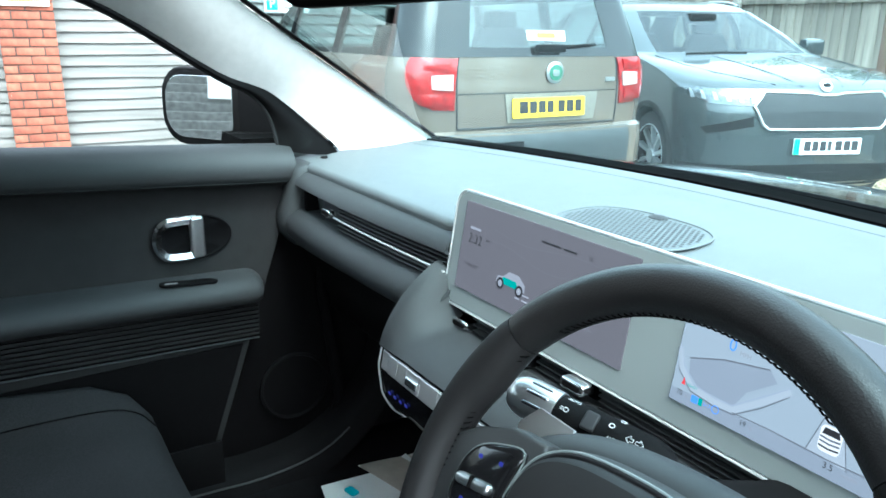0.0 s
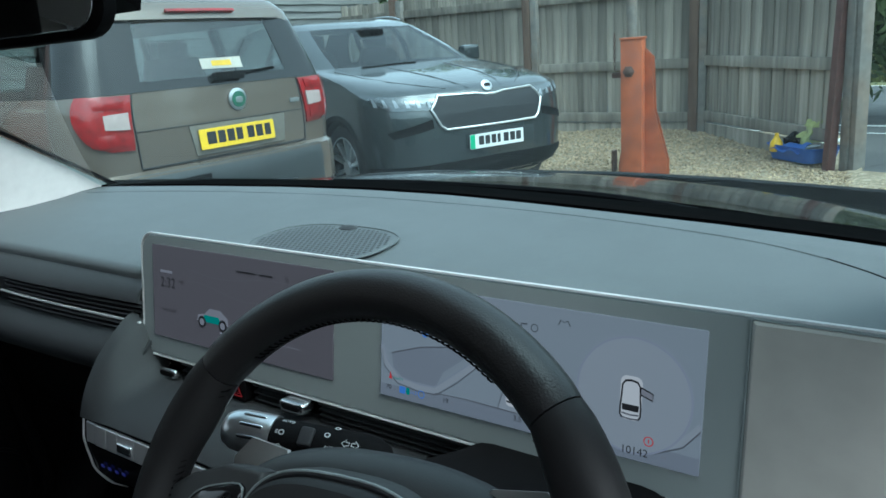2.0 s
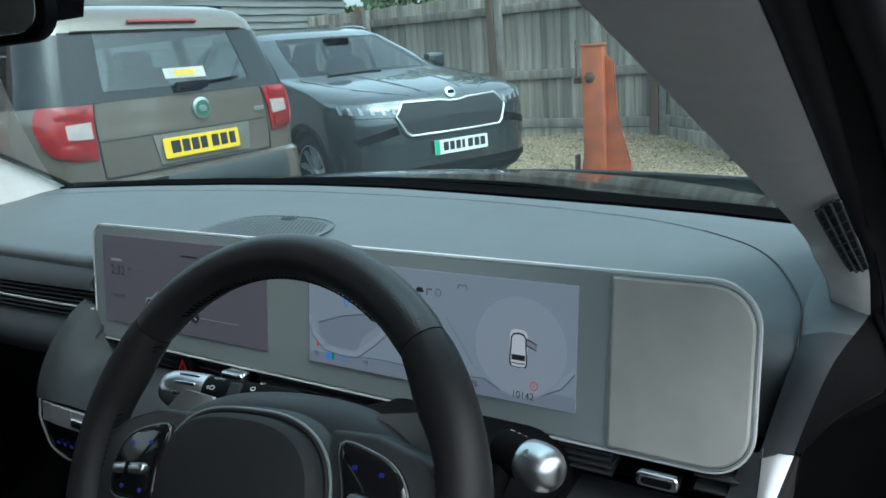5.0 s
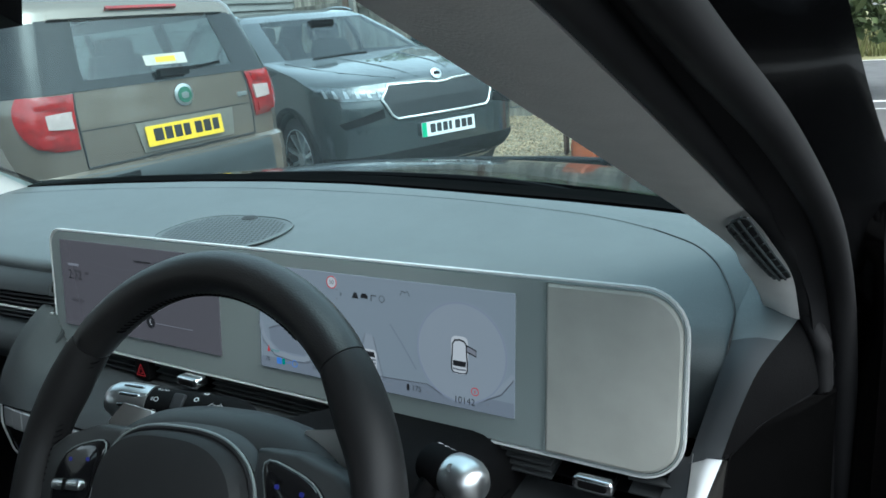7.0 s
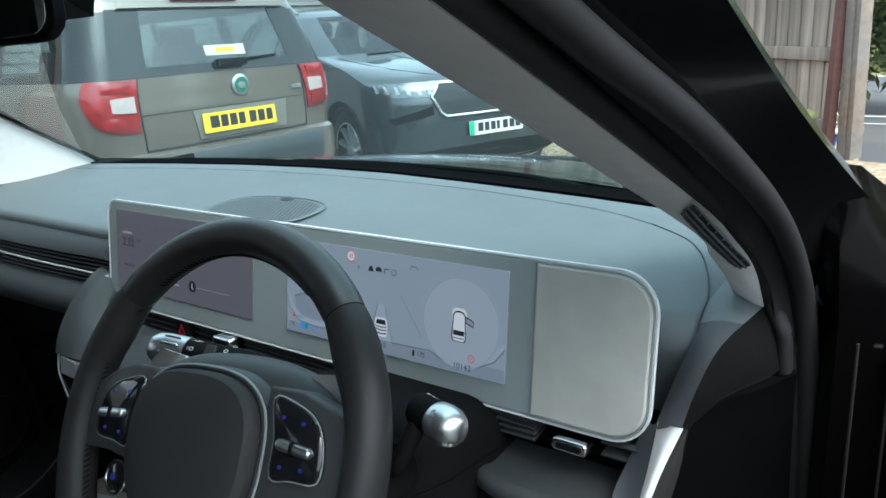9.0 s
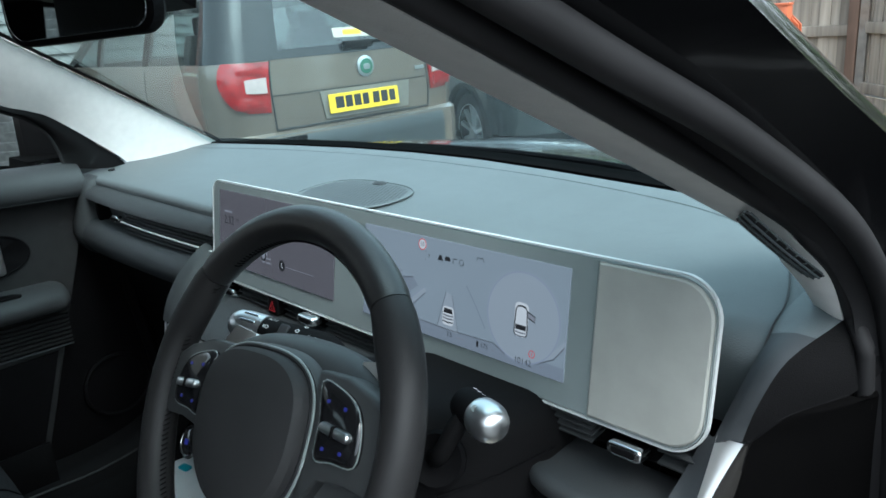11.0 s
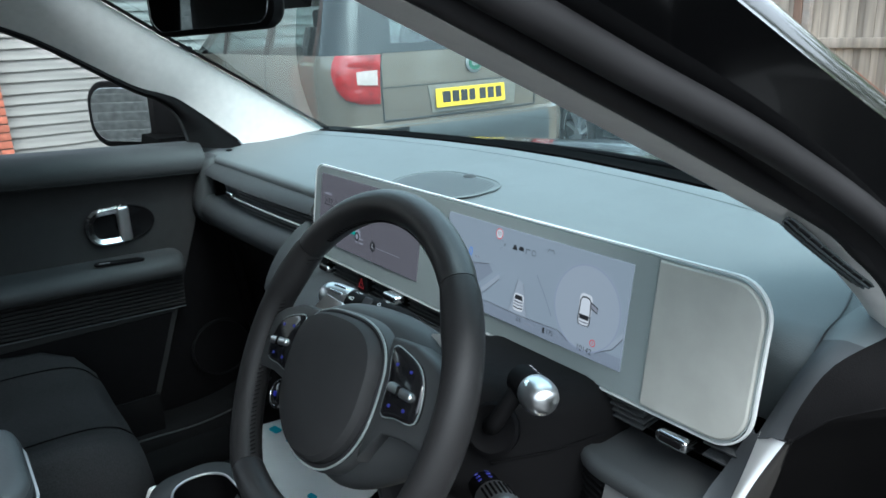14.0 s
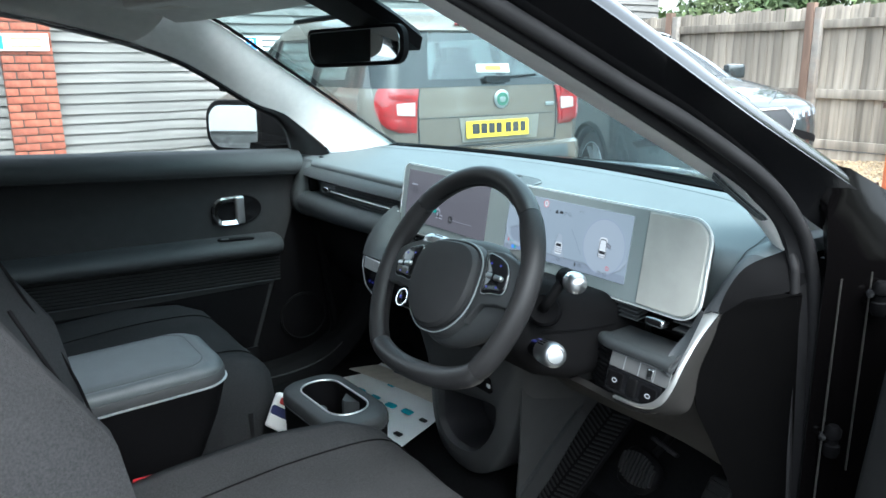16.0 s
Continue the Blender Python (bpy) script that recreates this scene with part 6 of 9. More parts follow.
ys = [-0.012, -0.05, -0.1, -0.25, -0.4, -0.6, -0.8, -1.02]
part("door_sill_top", sheet([[(-0.795, y, door_top(y) + 0.002), (-0.77, y, door_top(y) + 0.004), (-0.745, y, door_top(y) - 0.004), (-0.728, y, door_top(y) - 0.022), (-0.722, y, door_top(y) - 0.05), (-0.735, y, door_top(y) - 0.062)] for y in ys], thick=0.004), SHADED_GREY, door, "grey door top roll", 60)
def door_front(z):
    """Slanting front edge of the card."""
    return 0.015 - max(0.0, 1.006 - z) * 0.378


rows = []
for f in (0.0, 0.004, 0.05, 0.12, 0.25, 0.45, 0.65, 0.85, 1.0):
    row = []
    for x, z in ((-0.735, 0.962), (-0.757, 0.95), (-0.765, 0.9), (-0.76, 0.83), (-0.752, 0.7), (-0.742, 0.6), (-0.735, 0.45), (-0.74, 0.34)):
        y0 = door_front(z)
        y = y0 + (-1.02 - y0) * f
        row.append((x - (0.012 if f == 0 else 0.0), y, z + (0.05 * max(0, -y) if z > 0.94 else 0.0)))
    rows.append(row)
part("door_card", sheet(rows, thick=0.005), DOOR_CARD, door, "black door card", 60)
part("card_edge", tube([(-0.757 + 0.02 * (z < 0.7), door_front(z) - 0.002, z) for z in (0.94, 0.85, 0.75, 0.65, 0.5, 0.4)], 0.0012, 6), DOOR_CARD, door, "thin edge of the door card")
# Near-black sheet laid just proud of the card below the ribs.
part("lower_card", sheet([[(x + 0.005, door_front(z) + (-1.02 - door_front(z)) * f - 0.012, z) for x, z in ((-0.747, 0.655), (-0.742, 0.6), (-0.735, 0.45), (-0.74, 0.345))] for f in (0.0, 0.1, 0.25, 0.5, 0.75, 1.0)], thick=0.003), DARKER, door, "near-black sheet over the lower door card", 60)
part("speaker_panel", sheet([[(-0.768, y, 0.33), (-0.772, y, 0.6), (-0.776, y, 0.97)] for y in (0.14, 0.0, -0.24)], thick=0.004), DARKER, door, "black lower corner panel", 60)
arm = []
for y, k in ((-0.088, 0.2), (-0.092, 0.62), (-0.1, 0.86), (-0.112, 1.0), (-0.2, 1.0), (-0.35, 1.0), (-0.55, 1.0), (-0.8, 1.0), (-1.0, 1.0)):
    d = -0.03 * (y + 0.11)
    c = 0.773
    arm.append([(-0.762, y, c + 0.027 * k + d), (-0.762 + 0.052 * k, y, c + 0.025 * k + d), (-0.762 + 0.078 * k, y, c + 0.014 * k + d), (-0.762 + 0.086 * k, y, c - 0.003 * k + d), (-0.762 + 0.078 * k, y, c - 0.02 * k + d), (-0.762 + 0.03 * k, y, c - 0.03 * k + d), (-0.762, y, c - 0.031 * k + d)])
part("armrest", sheet(arm, thick=0.004), SHADED_GREY, door, "grey armrest bar", 60)
BAND_Y = (-0.1, -0.35, -0.6, -1.0)
part("rib_band", sheet([[(-0.73, y, 0.744 - 0.03 * (y + 0.11)), (-0.738, y, 0.7 - 0.03 * (y + 0.11)), (-0.743, y, 0.663 - 0.03 * (y + 0.11))] for y in BAND_Y], thick=0.004), DARKER, door, "band behind the ribs")
for k in range(8):
    z = 0.739 - 0.0092 * k
    part("door_rib", sweep([(-0.7225 - 0.0013 * k, y, z - 0.03 * (y + 0.11)) for y in BAND_Y], [(-0.002, -0.0026), (0.005, -0.0016), (0.005, 0.0016), (-0.002, 0.0026)]), DOOR_CARD, door)
for z, x in ((0.7445, -0.718), (0.6655, -0.731)):
    part("rib_border", tube([(x, y, z - 0.03 * (y + 0.11)) for y in BAND_Y], 0.0017, 6), SHADED_MID_GREY, door, "thin grey border line")
HMX = pose(-0.757, -0.232, 0.872, 90, 0, 90)
rc = part("handle_recess", lathe([(0.0001, 0.0012), (0.05, 0.0014), (0.052, 0.003), (0.055, 0.003), (0.056, 0.001)], HMX @ pose(0.0295, 0, 0.003) @ Matrix.Diagonal((1.26, 0.75, 1, 1)), 40, cap=False), DARKER, door, "oval black handle recess")
loop = [(0.026 * math.cos(a) - 0.008, 0.033 * math.sin(a)) for a in [radians(90 + 12 * k) for k in range(16)]]
part("handle_loop", sweep([HMX @ Vector((x, y, 0.01)) for x, y in [(0.036, 0.034), (0.015, 0.034)] + loop + [(0.015, -0.034), (0.03, -0.033)]],
                          [(-0.008, -0.003), (0.006, -0.003), (0.007, 0.0), (0.002, 0.005), (-0.008, 0.002)], up=HMX.to_3x3() @ Vector((0, 0, 1))), CHROME, door, "chrome handle loop")
part("handle_grip", slab(0.026, 0.076, 0.006, 0.01, HMX @ pose(0.038, 0.001, 0.015, 0, 14, 0), 0.004), SILVER, door, "silver door pull")
ws_ = part("window_switch_plate", slab(0.1, 0.026, 0.012, 0.004, pose(-0.712, -0.225, 0.8035, 0, 4, 90), 0.001), DARKER, door, "black window switch plate")
part("window_switch", slab(0.024, 0.01, 0.003, 0.006, pose(-0.71, -0.255, 0.806, 0, 4, 90), 0.002), SATIN_KEY, ws_)
SPK = pose(-0.764, -0.025, 0.53, 90, 0, 90) @ Matrix.Diagonal((0.74, 0.74, 1, 1))
part("speaker_ring", lathe([(0.098, 0.002), (0.098, 0.008), (0.092, 0.01), (0.088, 0.004)], SPK, 36), DARK, door, "black round door speaker")
part("speaker_mesh", lathe([(0.088, 0.004), (0.05, 0.007), (0.0001, 0.008)], SPK, 36), DARKER, door)
part("door_pocket", sheet([[(-0.74, y, 0.34), (-0.69, y, 0.36), (-0.675, y, 0.45), (-0.68, y, 0.5)] for y in (-0.2, -0.5, -1.0)], thick=0.006), DARK, door, "black door pocket")
part("outer_skin", sheet([[(-0.83, y, door_top(y) - 0.01), (-0.9, y, 0.85), (-0.91, y, 0.5), (-0.88, y, 0.28)] for y in (0.1, -0.4, -1.05)], thick=0.004), PAINT_BLACK, door, "gloss black door skin", 60)
wp = part("window_pane", sheet([[(-0.775 + 0.06 * k / 6, y, door_top(y) - 0.02 + (1.405 - door_top(y)) * k / 6 * min(1, (0.08 - y) * 1.55)) for k in range(7)] for y in (0.02, -0.1, -0.3, -0.5, -0.8, -1.04)]), SIDE_GLASS, door, "clear side window")
wp.visible_shadow = False
part("door_edge_seal", tube([(-0.728, 0.05, 1.0), (-0.735, 0.045, 0.9), (-0.732, 0.03, 0.75), (-0.728, 0.06, 0.5), (-0.735, 0.02, 0.36)], 0.012, 8), DARKER, door)

# ---- driver's door, swung open ----
dd = thing("driver_door", (0.82, 0.15, 0.4), "open driver's door with a grey inner panel", "car door", turn=66, local=True)
part("door_skin", sheet([[(0.05, y, 1.0), (0.1, y, 0.8), (0.1, y, 0.45), (0.06, y, 0.24)] for y in (-0.03, -0.5, -1.08)], thick=0.01), PAINT_BLACK, dd, "gloss black outer skin", 60).matrix_basis = pose(0, 0, -0.4)
part("door_inner", loft([[(-0.03, y, 0.26), (0.05, y, 0.24), (0.05, y, 1.0), (-0.05, y, 1.0), (-0.06, y, 0.9)] for y in (-0.03, -0.5, -1.06)]), DARKER, dd, "black painted inner frame", 40).matrix_basis = pose(0, 0, -0.4)
rows = []
for z, x in ((0.3, -0.06), (0.36, -0.1), (0.5, -0.112), (0.74, -0.12), (0.9, -0.122), (0.945, -0.12), (0.952, -0.1)):
    y0 = -0.062 + (0.948 - z) * 0.1226
    rows.append([(-0.05, y0 + 0.004, z), (x + 0.02, y0 + 0.001, z), (x + 0.004, y0 - 0.004, z), (x, y0 - 0.012, z), (x, -0.1, z), (x, -0.14, z), (x, -0.2, z)])
part("door_card", sheet(rows, thick=0.003), DOOR_CARD, dd, "black inner door card", 50).matrix_basis = pose(0, 0, -0.4)
BAND = smooth_path([(-0.123, -0.066, 0.95), (-0.126, -0.09, 0.948), (-0.128, -0.112, 0.938), (-0.13, -0.132, 0.909), (-0.132, -0.15, 0.862), (-0.132, -0.159, 0.82), (-0.13, -0.166, 0.72), (-0.126, -0.168, 0.58), (-0.12, -0.168, 0.42)], 5)
part("panel_border", sweep(BAND, [(-0.009, -0.004), (-0.006, 0.003), (0.0, 0.0045), (0.006, 0.003), (0.009, -0.004)], up=(-1, 0, 0)), DOOR_PANEL, dd, "grey padded border", 50).matrix_basis = pose(0, 0, -0.4)
rows = []
for p in BAND[8:]:
    rows.append([(p.x + 0.012, p.y - 0.004, p.z + 0.004), (p.x - 0.006, p.y - 0.012, p.z + 0.006), (p.x - 0.012, p.y - 0.03, p.z + 0.008), (p.x - 0.012, -0.3, p.z + 0.012), (p.x - 0.012, -0.6, p.z + 0.012), (p.x - 0.01, -1.02, p.z + 0.012)])
part("door_pad", sheet(rows, thick=0.006), DOOR_PANEL, dd, "grey textured door panel", 50).matrix_basis = pose(0, 0, -0.4)
part("door_top_roll", loft([[(-0.03, y, 0.952), (-0.125 + e, y, 0.954), (-0.143 + e, y, 0.965), (-0.138 + e, y, 0.99), (-0.11 + e, y, 1.004 - 0.3 * e), (-0.03, y, 1.008 - 0.3 * e)] for y, e in ((-0.055, 0.07), (-0.059, 0.035), (-0.068, 0.012), (-0.083, 0.0), (-0.3, 0.0), (-0.6, 0.0), (-1.04, 0.0))]), DASH_TEX, dd, "grey textured door top roll", 50).matrix_basis = pose(0, 0, -0.4)
part("sail_panel", loft([[(x, y, z) for y, z in ((-0.05, 1.0), (-0.058, 1.035), (-0.075, 1.062), (-0.104, 1.084), (-0.2, 1.12), (-0.33, 1.17), (-0.33, 1.0))] for x in (-0.02, -0.075, -0.082)]), DARKER, dd, "black sail panel at the window corner", 40).matrix_basis = pose(0, 0, -0.4)
part("window_frame", tube(smooth_path([(-0.03, -0.045, 0.985), (-0.04, -0.062, 1.04), (-0.045, -0.108, 1.086), (-0.05, -0.35, 1.2), (-0.09, -0.7, 1.38), (-0.12, -1.0, 1.43)], 5), 0.018, 10), DARKER, dd, "black window frame").matrix_basis = pose(0, 0, -0.4)

# ---- seats, armrest and cup holder ----
def car_seat(name, base, label, fore=0.0, ws=1.0):
    """A cloth car seat: cushion with raised bolsters, upright backrest, head restraint."""
    s = thing(name, base, label, "car seat", "front seats", local=True)
    secs = []
    for y, w0, z, b, lo in ((0.275, 0.17, 0.2, 0.0, 0.1), (0.262, 0.21, 0.262, 0.004, 0.06), (0.235, 0.232, 0.288, 0.01, 0.03), (0.18, 0.248, 0.3, 0.02, 0.0), (0.05, 0.26, 0.298, 0.032, 0.0), (-0.1, 0.26, 0.285, 0.036, 0.0), (-0.26, 0.25, 0.27, 0.036, 0.0)):
        w = w0 * ws
        secs.append([(-w, y, lo + 0.06), (-w - 0.006, y, z - 0.05), (-w + 0.012, y, z - 0.008 + b), (-w + 0.045, y, z + b), (-w + 0.085, y, z + 0.35 * b), (-w * 0.45, y, z + 0.004), (0, y, z),
                     (w * 0.45, y, z + 0.004), (w - 0.085, y, z + 0.35 * b), (w - 0.045, y, z + b), (w - 0.012, y, z - 0.008 + b), (w + 0.006, y, z - 0.05), (w, y, lo + 0.06)])
    cu = part("cushion", loft(secs), CLOTH, s, "charcoal woven cloth cushion", 70)
    for x in (-0.165, 0.165):
        part("cushion_seam", tube(smooth_path([(x * 0.8 * ws, 0.262, 0.264), (x * 0.86 * ws, 0.235, 0.293), (x * 0.88 * ws, 0.18, 0.3075), (x * 0.9 * ws, 0.05, 0.3085), (x * 0.9 * ws, -0.1, 0.297), (x * 0.9 * ws, -0.25, 0.282)], 5), 0.0013, 6), DARKER, cu)
    part("seat_base", loft([[(-0.23, y, 0.02), (-0.245, y, 0.1), (-0.25, y, 0.2), (0.25, y, 0.2), (0.245, y, 0.1), (0.23, y, 0.02)] for y in (-0.28, 0.1, 0.2)]), CLOTH_SIDE, s, "black plastic seat base")
    for x in (-0.2, 0.2):
        part("seat_rail", block((x, -0.02, 0.01), (0.05, 0.6, 0.03), 0.006), DARKER, s)
    secs = []
    for k, (z, w0) in enumerate(((0.22, 0.2), (0.3, 0.235), (0.42, 0.262), (0.58, 0.268), (0.72, 0.252), (0.83, 0.215), (0.88, 0.17))):
        y = -0.26 + fore - 0.16 * (z - 0.25) - 2.2 * max(0.0, z - 0.55) ** 2
        w = w0 * ws * (1.0 if ws == 1 else 0.94)
        t = 0.05 if k in (0, 6) else 0.075
        b = 0.0 if k in (0, 6) else 0.038
        secs.append([(-w, y - t, z), (-w - 0.008, y, z), (-w + 0.018, y + t * 0.5 + b, z), (-w + 0.055, y + t * 0.5 + b, z), (-w * 0.5, y + t * 0.6, z), (0, y + t * 0.55, z), (w * 0.5, y + t * 0.6, z),
                     (w - 0.055, y + t * 0.5 + b, z), (w - 0.018, y + t * 0.5 + b, z), (w + 0.008, y, z), (w, y - t, z)])
    bk = part("backrest", loft(secs), CLOTH, s, "charcoal woven cloth backrest", 70)
    for x in (-1, 1):
        part("back_seam", tube(smooth_path([(x * 0.17 * ws, fore - 0.19, 0.3), (x * 0.18 * ws, fore - 0.225, 0.5), (x * 0.17 * ws, fore - 0.3, 0.7)], 5), 0.002, 6), DARKER, bk)
    part("head_restraint", loft([[(x * 0.13, fore - 0.47 + y * 0.05, 1.0 + z) for x, y in circle(1, 16)] for z, f in ((-0.07, 1), (0, 1), (0.07, 1))]), CLOTH, s, "padded head restraint", 60)
    for x in (-0.06, 0.06):
        part("restraint_rod", tube([(x, fore - 0.45, 0.86), (x, fore - 0.47, 0.95)], 0.007, 8), SILVER, s)
    return s


car_seat("passenger_seat", (-0.455, -0.585, 0.345), "charcoal cloth front passenger seat")
car_seat("front_seat", (0.36, -0.54, 0.358), "charcoal cloth driver's seat beside the open door", 0.02, 0.88)

arm = thing("centre_armrest", (-0.09, -0.75, 0.35), "grey leather-topped armrest box between the seats", "armrest")
AM = pose(-0.09, -0.71, 0.757, 1.5, 0, 0)
part("armrest_lid", loft([[AM @ Vector((x * f, y * f + 0.0, z)) for x, y in rrect(0.212, 0.438, 0.05, 8)] for f, z in ((0.3, 0.0075), (0.7, 0.006), (0.845, 0.0025), (0.855, 0.0012), (0.865, 0.002), (0.94, -0.0005), (0.985, -0.006), (1.0, -0.014), (0.995, -0.02))]), GREY_LEATHER, arm, "grey leatherette lid with a stitched border", 60)
part("lid_side", loft([[AM @ Vector((x * f, y * f, z)) for x, y in rrect(0.216, 0.442, 0.052, 8)] for f, z in ((0.985, -0.018), (1.0, -0.02), (1.0, -0.034), (0.99, -0.036))]), CONSOLE, arm, "dark band below the lid", 60)
part("lid_seam", sweep([AM @ Vector((x * 0.853, y * 0.853, 0.0016)) for x, y in rrect(0.212, 0.438, 0.05, 8)], circle(0.0009, 6), closed=True), CONSOLE, arm, "stitched seam round the lid")
part("silver_line", sweep([AM @ Vector((x, y, -0.036)) for x, y in rrect(0.218, 0.444, 0.053)], [(-0.002, -0.002), (0.0022, -0.001), (0.0022, 0.001), (-0.002, 0.002)], closed=True), KEY_SILVER, arm, "bright chrome line")
part("armrest_body", loft([[AM @ Vector((x * f, y * g + o, z)) for x, y in rrect(0.214, 0.44, 0.05)] for f, g, o, z in ((1, 1, 0, -0.037), (0.97, 0.96, -0.01, -0.1), (0.93, 0.85, -0.035, -0.2), (0.9, 0.8, -0.04, -0.4))]), DARKER, arm, "black armrest body", 60)

cup = thing("cup_holder", (-0.01, -0.285, 0.33), "black cup holder pod with a silver ring", "cup holder")
CU = pose(-0.013, -0.288, 0.628, 0, 0, 3)
CUW, CUH = 0.25, 0.134
RING = rrect(0.172, 0.082, 0.038, 8)
part("pod_body", loft([[CU @ Vector((x, y, 0.0012)) for x, y in rrect(0.175, 0.085, 0.039, 8)]] + [[CU @ Vector((x * f, y * f, z)) for x, y in rrect(CUW, CUH, 0.05, 8)] for f, z in ((0.93, -0.001), (0.98, -0.006), (1.0, -0.014), (1.0, -0.022), (0.985, -0.027))], False), HUB_GREY, cup, "satin dark grey rolled rim", 60)
part("pod_side", loft([[CU @ Vector((x * f, y * f, z)) for x, y in rrect(CUW, CUH, 0.05, 8)] for f, z in ((0.985, -0.026), (0.975, -0.034), (0.96, -0.15), (0.95, -0.3))], False), DARKER, cup, "gloss black pod side", 60)
part("silver_ring", sweep([CU @ Vector((x, y, 0.0015)) for x, y in RING], circle(0.0019, 8), closed=True), SATIN, cup, "bright silver ring")
part("lower_ring", sweep([CU @ Vector((x * 0.99, y * 0.99, -0.0275)) for x, y in rrect(CUW, CUH, 0.05, 8)], circle(0.0012, 6), closed=True), SHADED_MID_GREY, cup)
part("pod_inner", loft([[CU @ Vector((x * f, y * f, z)) for x, y in RING] for f, z in ((1.0, 0.001), (0.97, -0.015), (0.93, -0.08), (0.9, -0.09), (0.02, -0.09))], False), DARKER, cup, "deep black well", 60)
for sy in (-1, 1):
    part("cup_divider", loft([[CU @ Vector((0.002 + x * f, sy * (0.04 - (0.04 - y) * f), z)) for x, y in ((-0.028, 0.041), (-0.016, 0.03), (-0.006, 0.019), (0.006, 0.019), (0.016, 0.03), (0.028, 0.041))] for f, z in ((0.94, -0.012), (1.0, -0.016), (1.0, -0.085))]), HUB_GREY, cup, "grey divider between the two cups", 50)

# ---- floor clutter, pedals ----
def card_sheet(name, corners, z, lift, mat, label, cat, kind=""):
    a, b, c, d = (Vector((*p, 0)) for p in corners)
    rows = []
    for i in range(9):
        u = i / 8
        rows.append([a.lerp(b, u).lerp(d.lerp(c, u), k / 8) + Vector((0, 0, z + lift * (math.sin(2.2 * u + k * 0.35) * 0.5 + 0.5) + 0.05 * max(0, k / 8 - 0.7))) for k in range(9)])
    m = finish(sheet(rows, thick=0.0012), name, mat)
    o = new(name, m)
    WORLD[o] = (Matrix(), True)
    return tagged(o, label, cat), a, b, c, d


tl, ca, cb, cc, cd = card_sheet("floor_card", ((-0.15, -0.13), (-0.655, -0.02), (-0.72, 0.17), (-0.285, 0.19)), 0.352, 0.008, CARD, "white card mat with cyan marks lying in the footwell", "card mat")
for x, y, mt, w in ((-0.592, 0.02, CYAN, 0.03), (-0.521, 0.031, CYAN, 0.032), (-0.458, 0.042, CYAN, 0.032), (-0.39, 0.053, CYAN, 0.034), (-0.332, 0.069, CYAN, 0.034), (-0.267, 0.077, INK, 0.022), (-0.304, -0.027, CYAN, 0.02), (-0.243, -0.013, INK, 0.024), (-0.6, 0.11, CYAN, 0.024), (-0.5, 0.12, CYAN, 0.024)):
    part("printed_mark", slab(w, w * 0.6, w * 0.15, 0.003, pose(x, y, 0.3645, 0, 0, 12), 0.0004), mt, tl)
mat_paper, pa, pb, pc, pd_ = card_sheet("paper_mat", ((-0.24, 0.16), (-0.645, 0.06), (-0.655, 0.24), (-0.2, 0.27)), 0.36, 0.02, PAPER, "crumpled cream paper footwell mat", "paper mat")
part("printed_block", slab(0.08, 0.05, 0.004, 0.003, pose(-0.5, 0.18, 0.388, 0, 0, 15), 0.0005), NAVY, mat_paper)
part("printed_block", slab(0.05, 0.05, 0.004, 0.003, pose(-0.3, 0.215, 0.39, 0, 0, 15), 0.0005), RED_PRINT, mat_paper)
part("printed_block", slab(0.05, 0.05, 0.004, 0.003, pose(-0.36, 0.215, 0.39, 0, 0, 15), 0.0005), NAVY, mat_paper)
dp, *_ = card_sheet("driver_paper_mat", ((0.27, -0.2), (0.56, -0.2), (0.5, 0.1), (0.335, 0.272)), 0.352, 0.005, PAPER, "cream paper mat in the driver's footwell", "paper mat")
packet = thing("snack_packet", (-0.168, -0.34, 0.5), "white packet with red and blue print stuck beside the console", "packet")
PKM = pose(-0.168, -0.34, 0.545, 70, 15, 35)
part("packet_body", slab(0.055, 0.075, 0.006, 0.015, PKM, 0.005), WHITE_PAINT, packet, "white paper packet")
part("print_patch", slab(0.045, 0.02, 0.006, 0.001, PKM @ pose(0, 0.003, 0.001), 0.0003), NAVY, packet)
part("print_patch", slab(0.03, 0.014, 0.004, 0.001, PKM @ pose(0.005, 0.026, 0.001), 0.0003), RED_PRINT, packet)

pedals = thing("brake_pedal", (0.36, 0.2, 0.4), "ribbed black rubber brake pedal", "pedal")
BP = pose(0.328, 0.195, 0.472, 52, 0, -8)
KID = smooth_path([(-0.05, 0.012, 0), (-0.03, 0.04, 0), (0.01, 0.042, 0), (0.045, 0.03, 0), (0.055, -0.004, 0), (0.035, -0.036, 0), (0.0, -0.042, 0), (-0.036, -0.034, 0)], 4, True)
# Pad coloured darker than its ribs, which paints in the grooves' shade.
part("pedal_pad", loft([[BP @ (p * f + Vector((0, 0, z))) for p in KID] for f, z in ((0.2, 0.002), (0.9, 0.0), (1.0, -0.006), (1.0, -0.014))]), DARKER, pedals, "ribbed rubber pad", 50)
for k in range(10):
    x = -0.042 + 0.0095 * k
    h = 0.03 * math.sqrt(max(0.08, 1 - (x / 0.052) ** 2))
    part("pad_rib", sweep([BP @ Vector((x + 0.006, -h, 0.0018)), BP @ Vector((x + 0.001, 0, 0.0024)), BP @ Vector((x - 0.002, h, 0.0018))], [(-0.003, -0.003), (-0.002, 0.003), (0.002, 0.003), (0.003, -0.003)], up=BP.to_3x3() @ Vector((0, 0, 1))), PEDAL, pedals)
part("pedal_arm", tube(smooth_path([BP @ Vector((0.0, 0.01, -0.012)), (0.35, 0.3, 0.56), (0.36, 0.38, 0.75)], 5), 0.011, 8), DARKER, pedals)
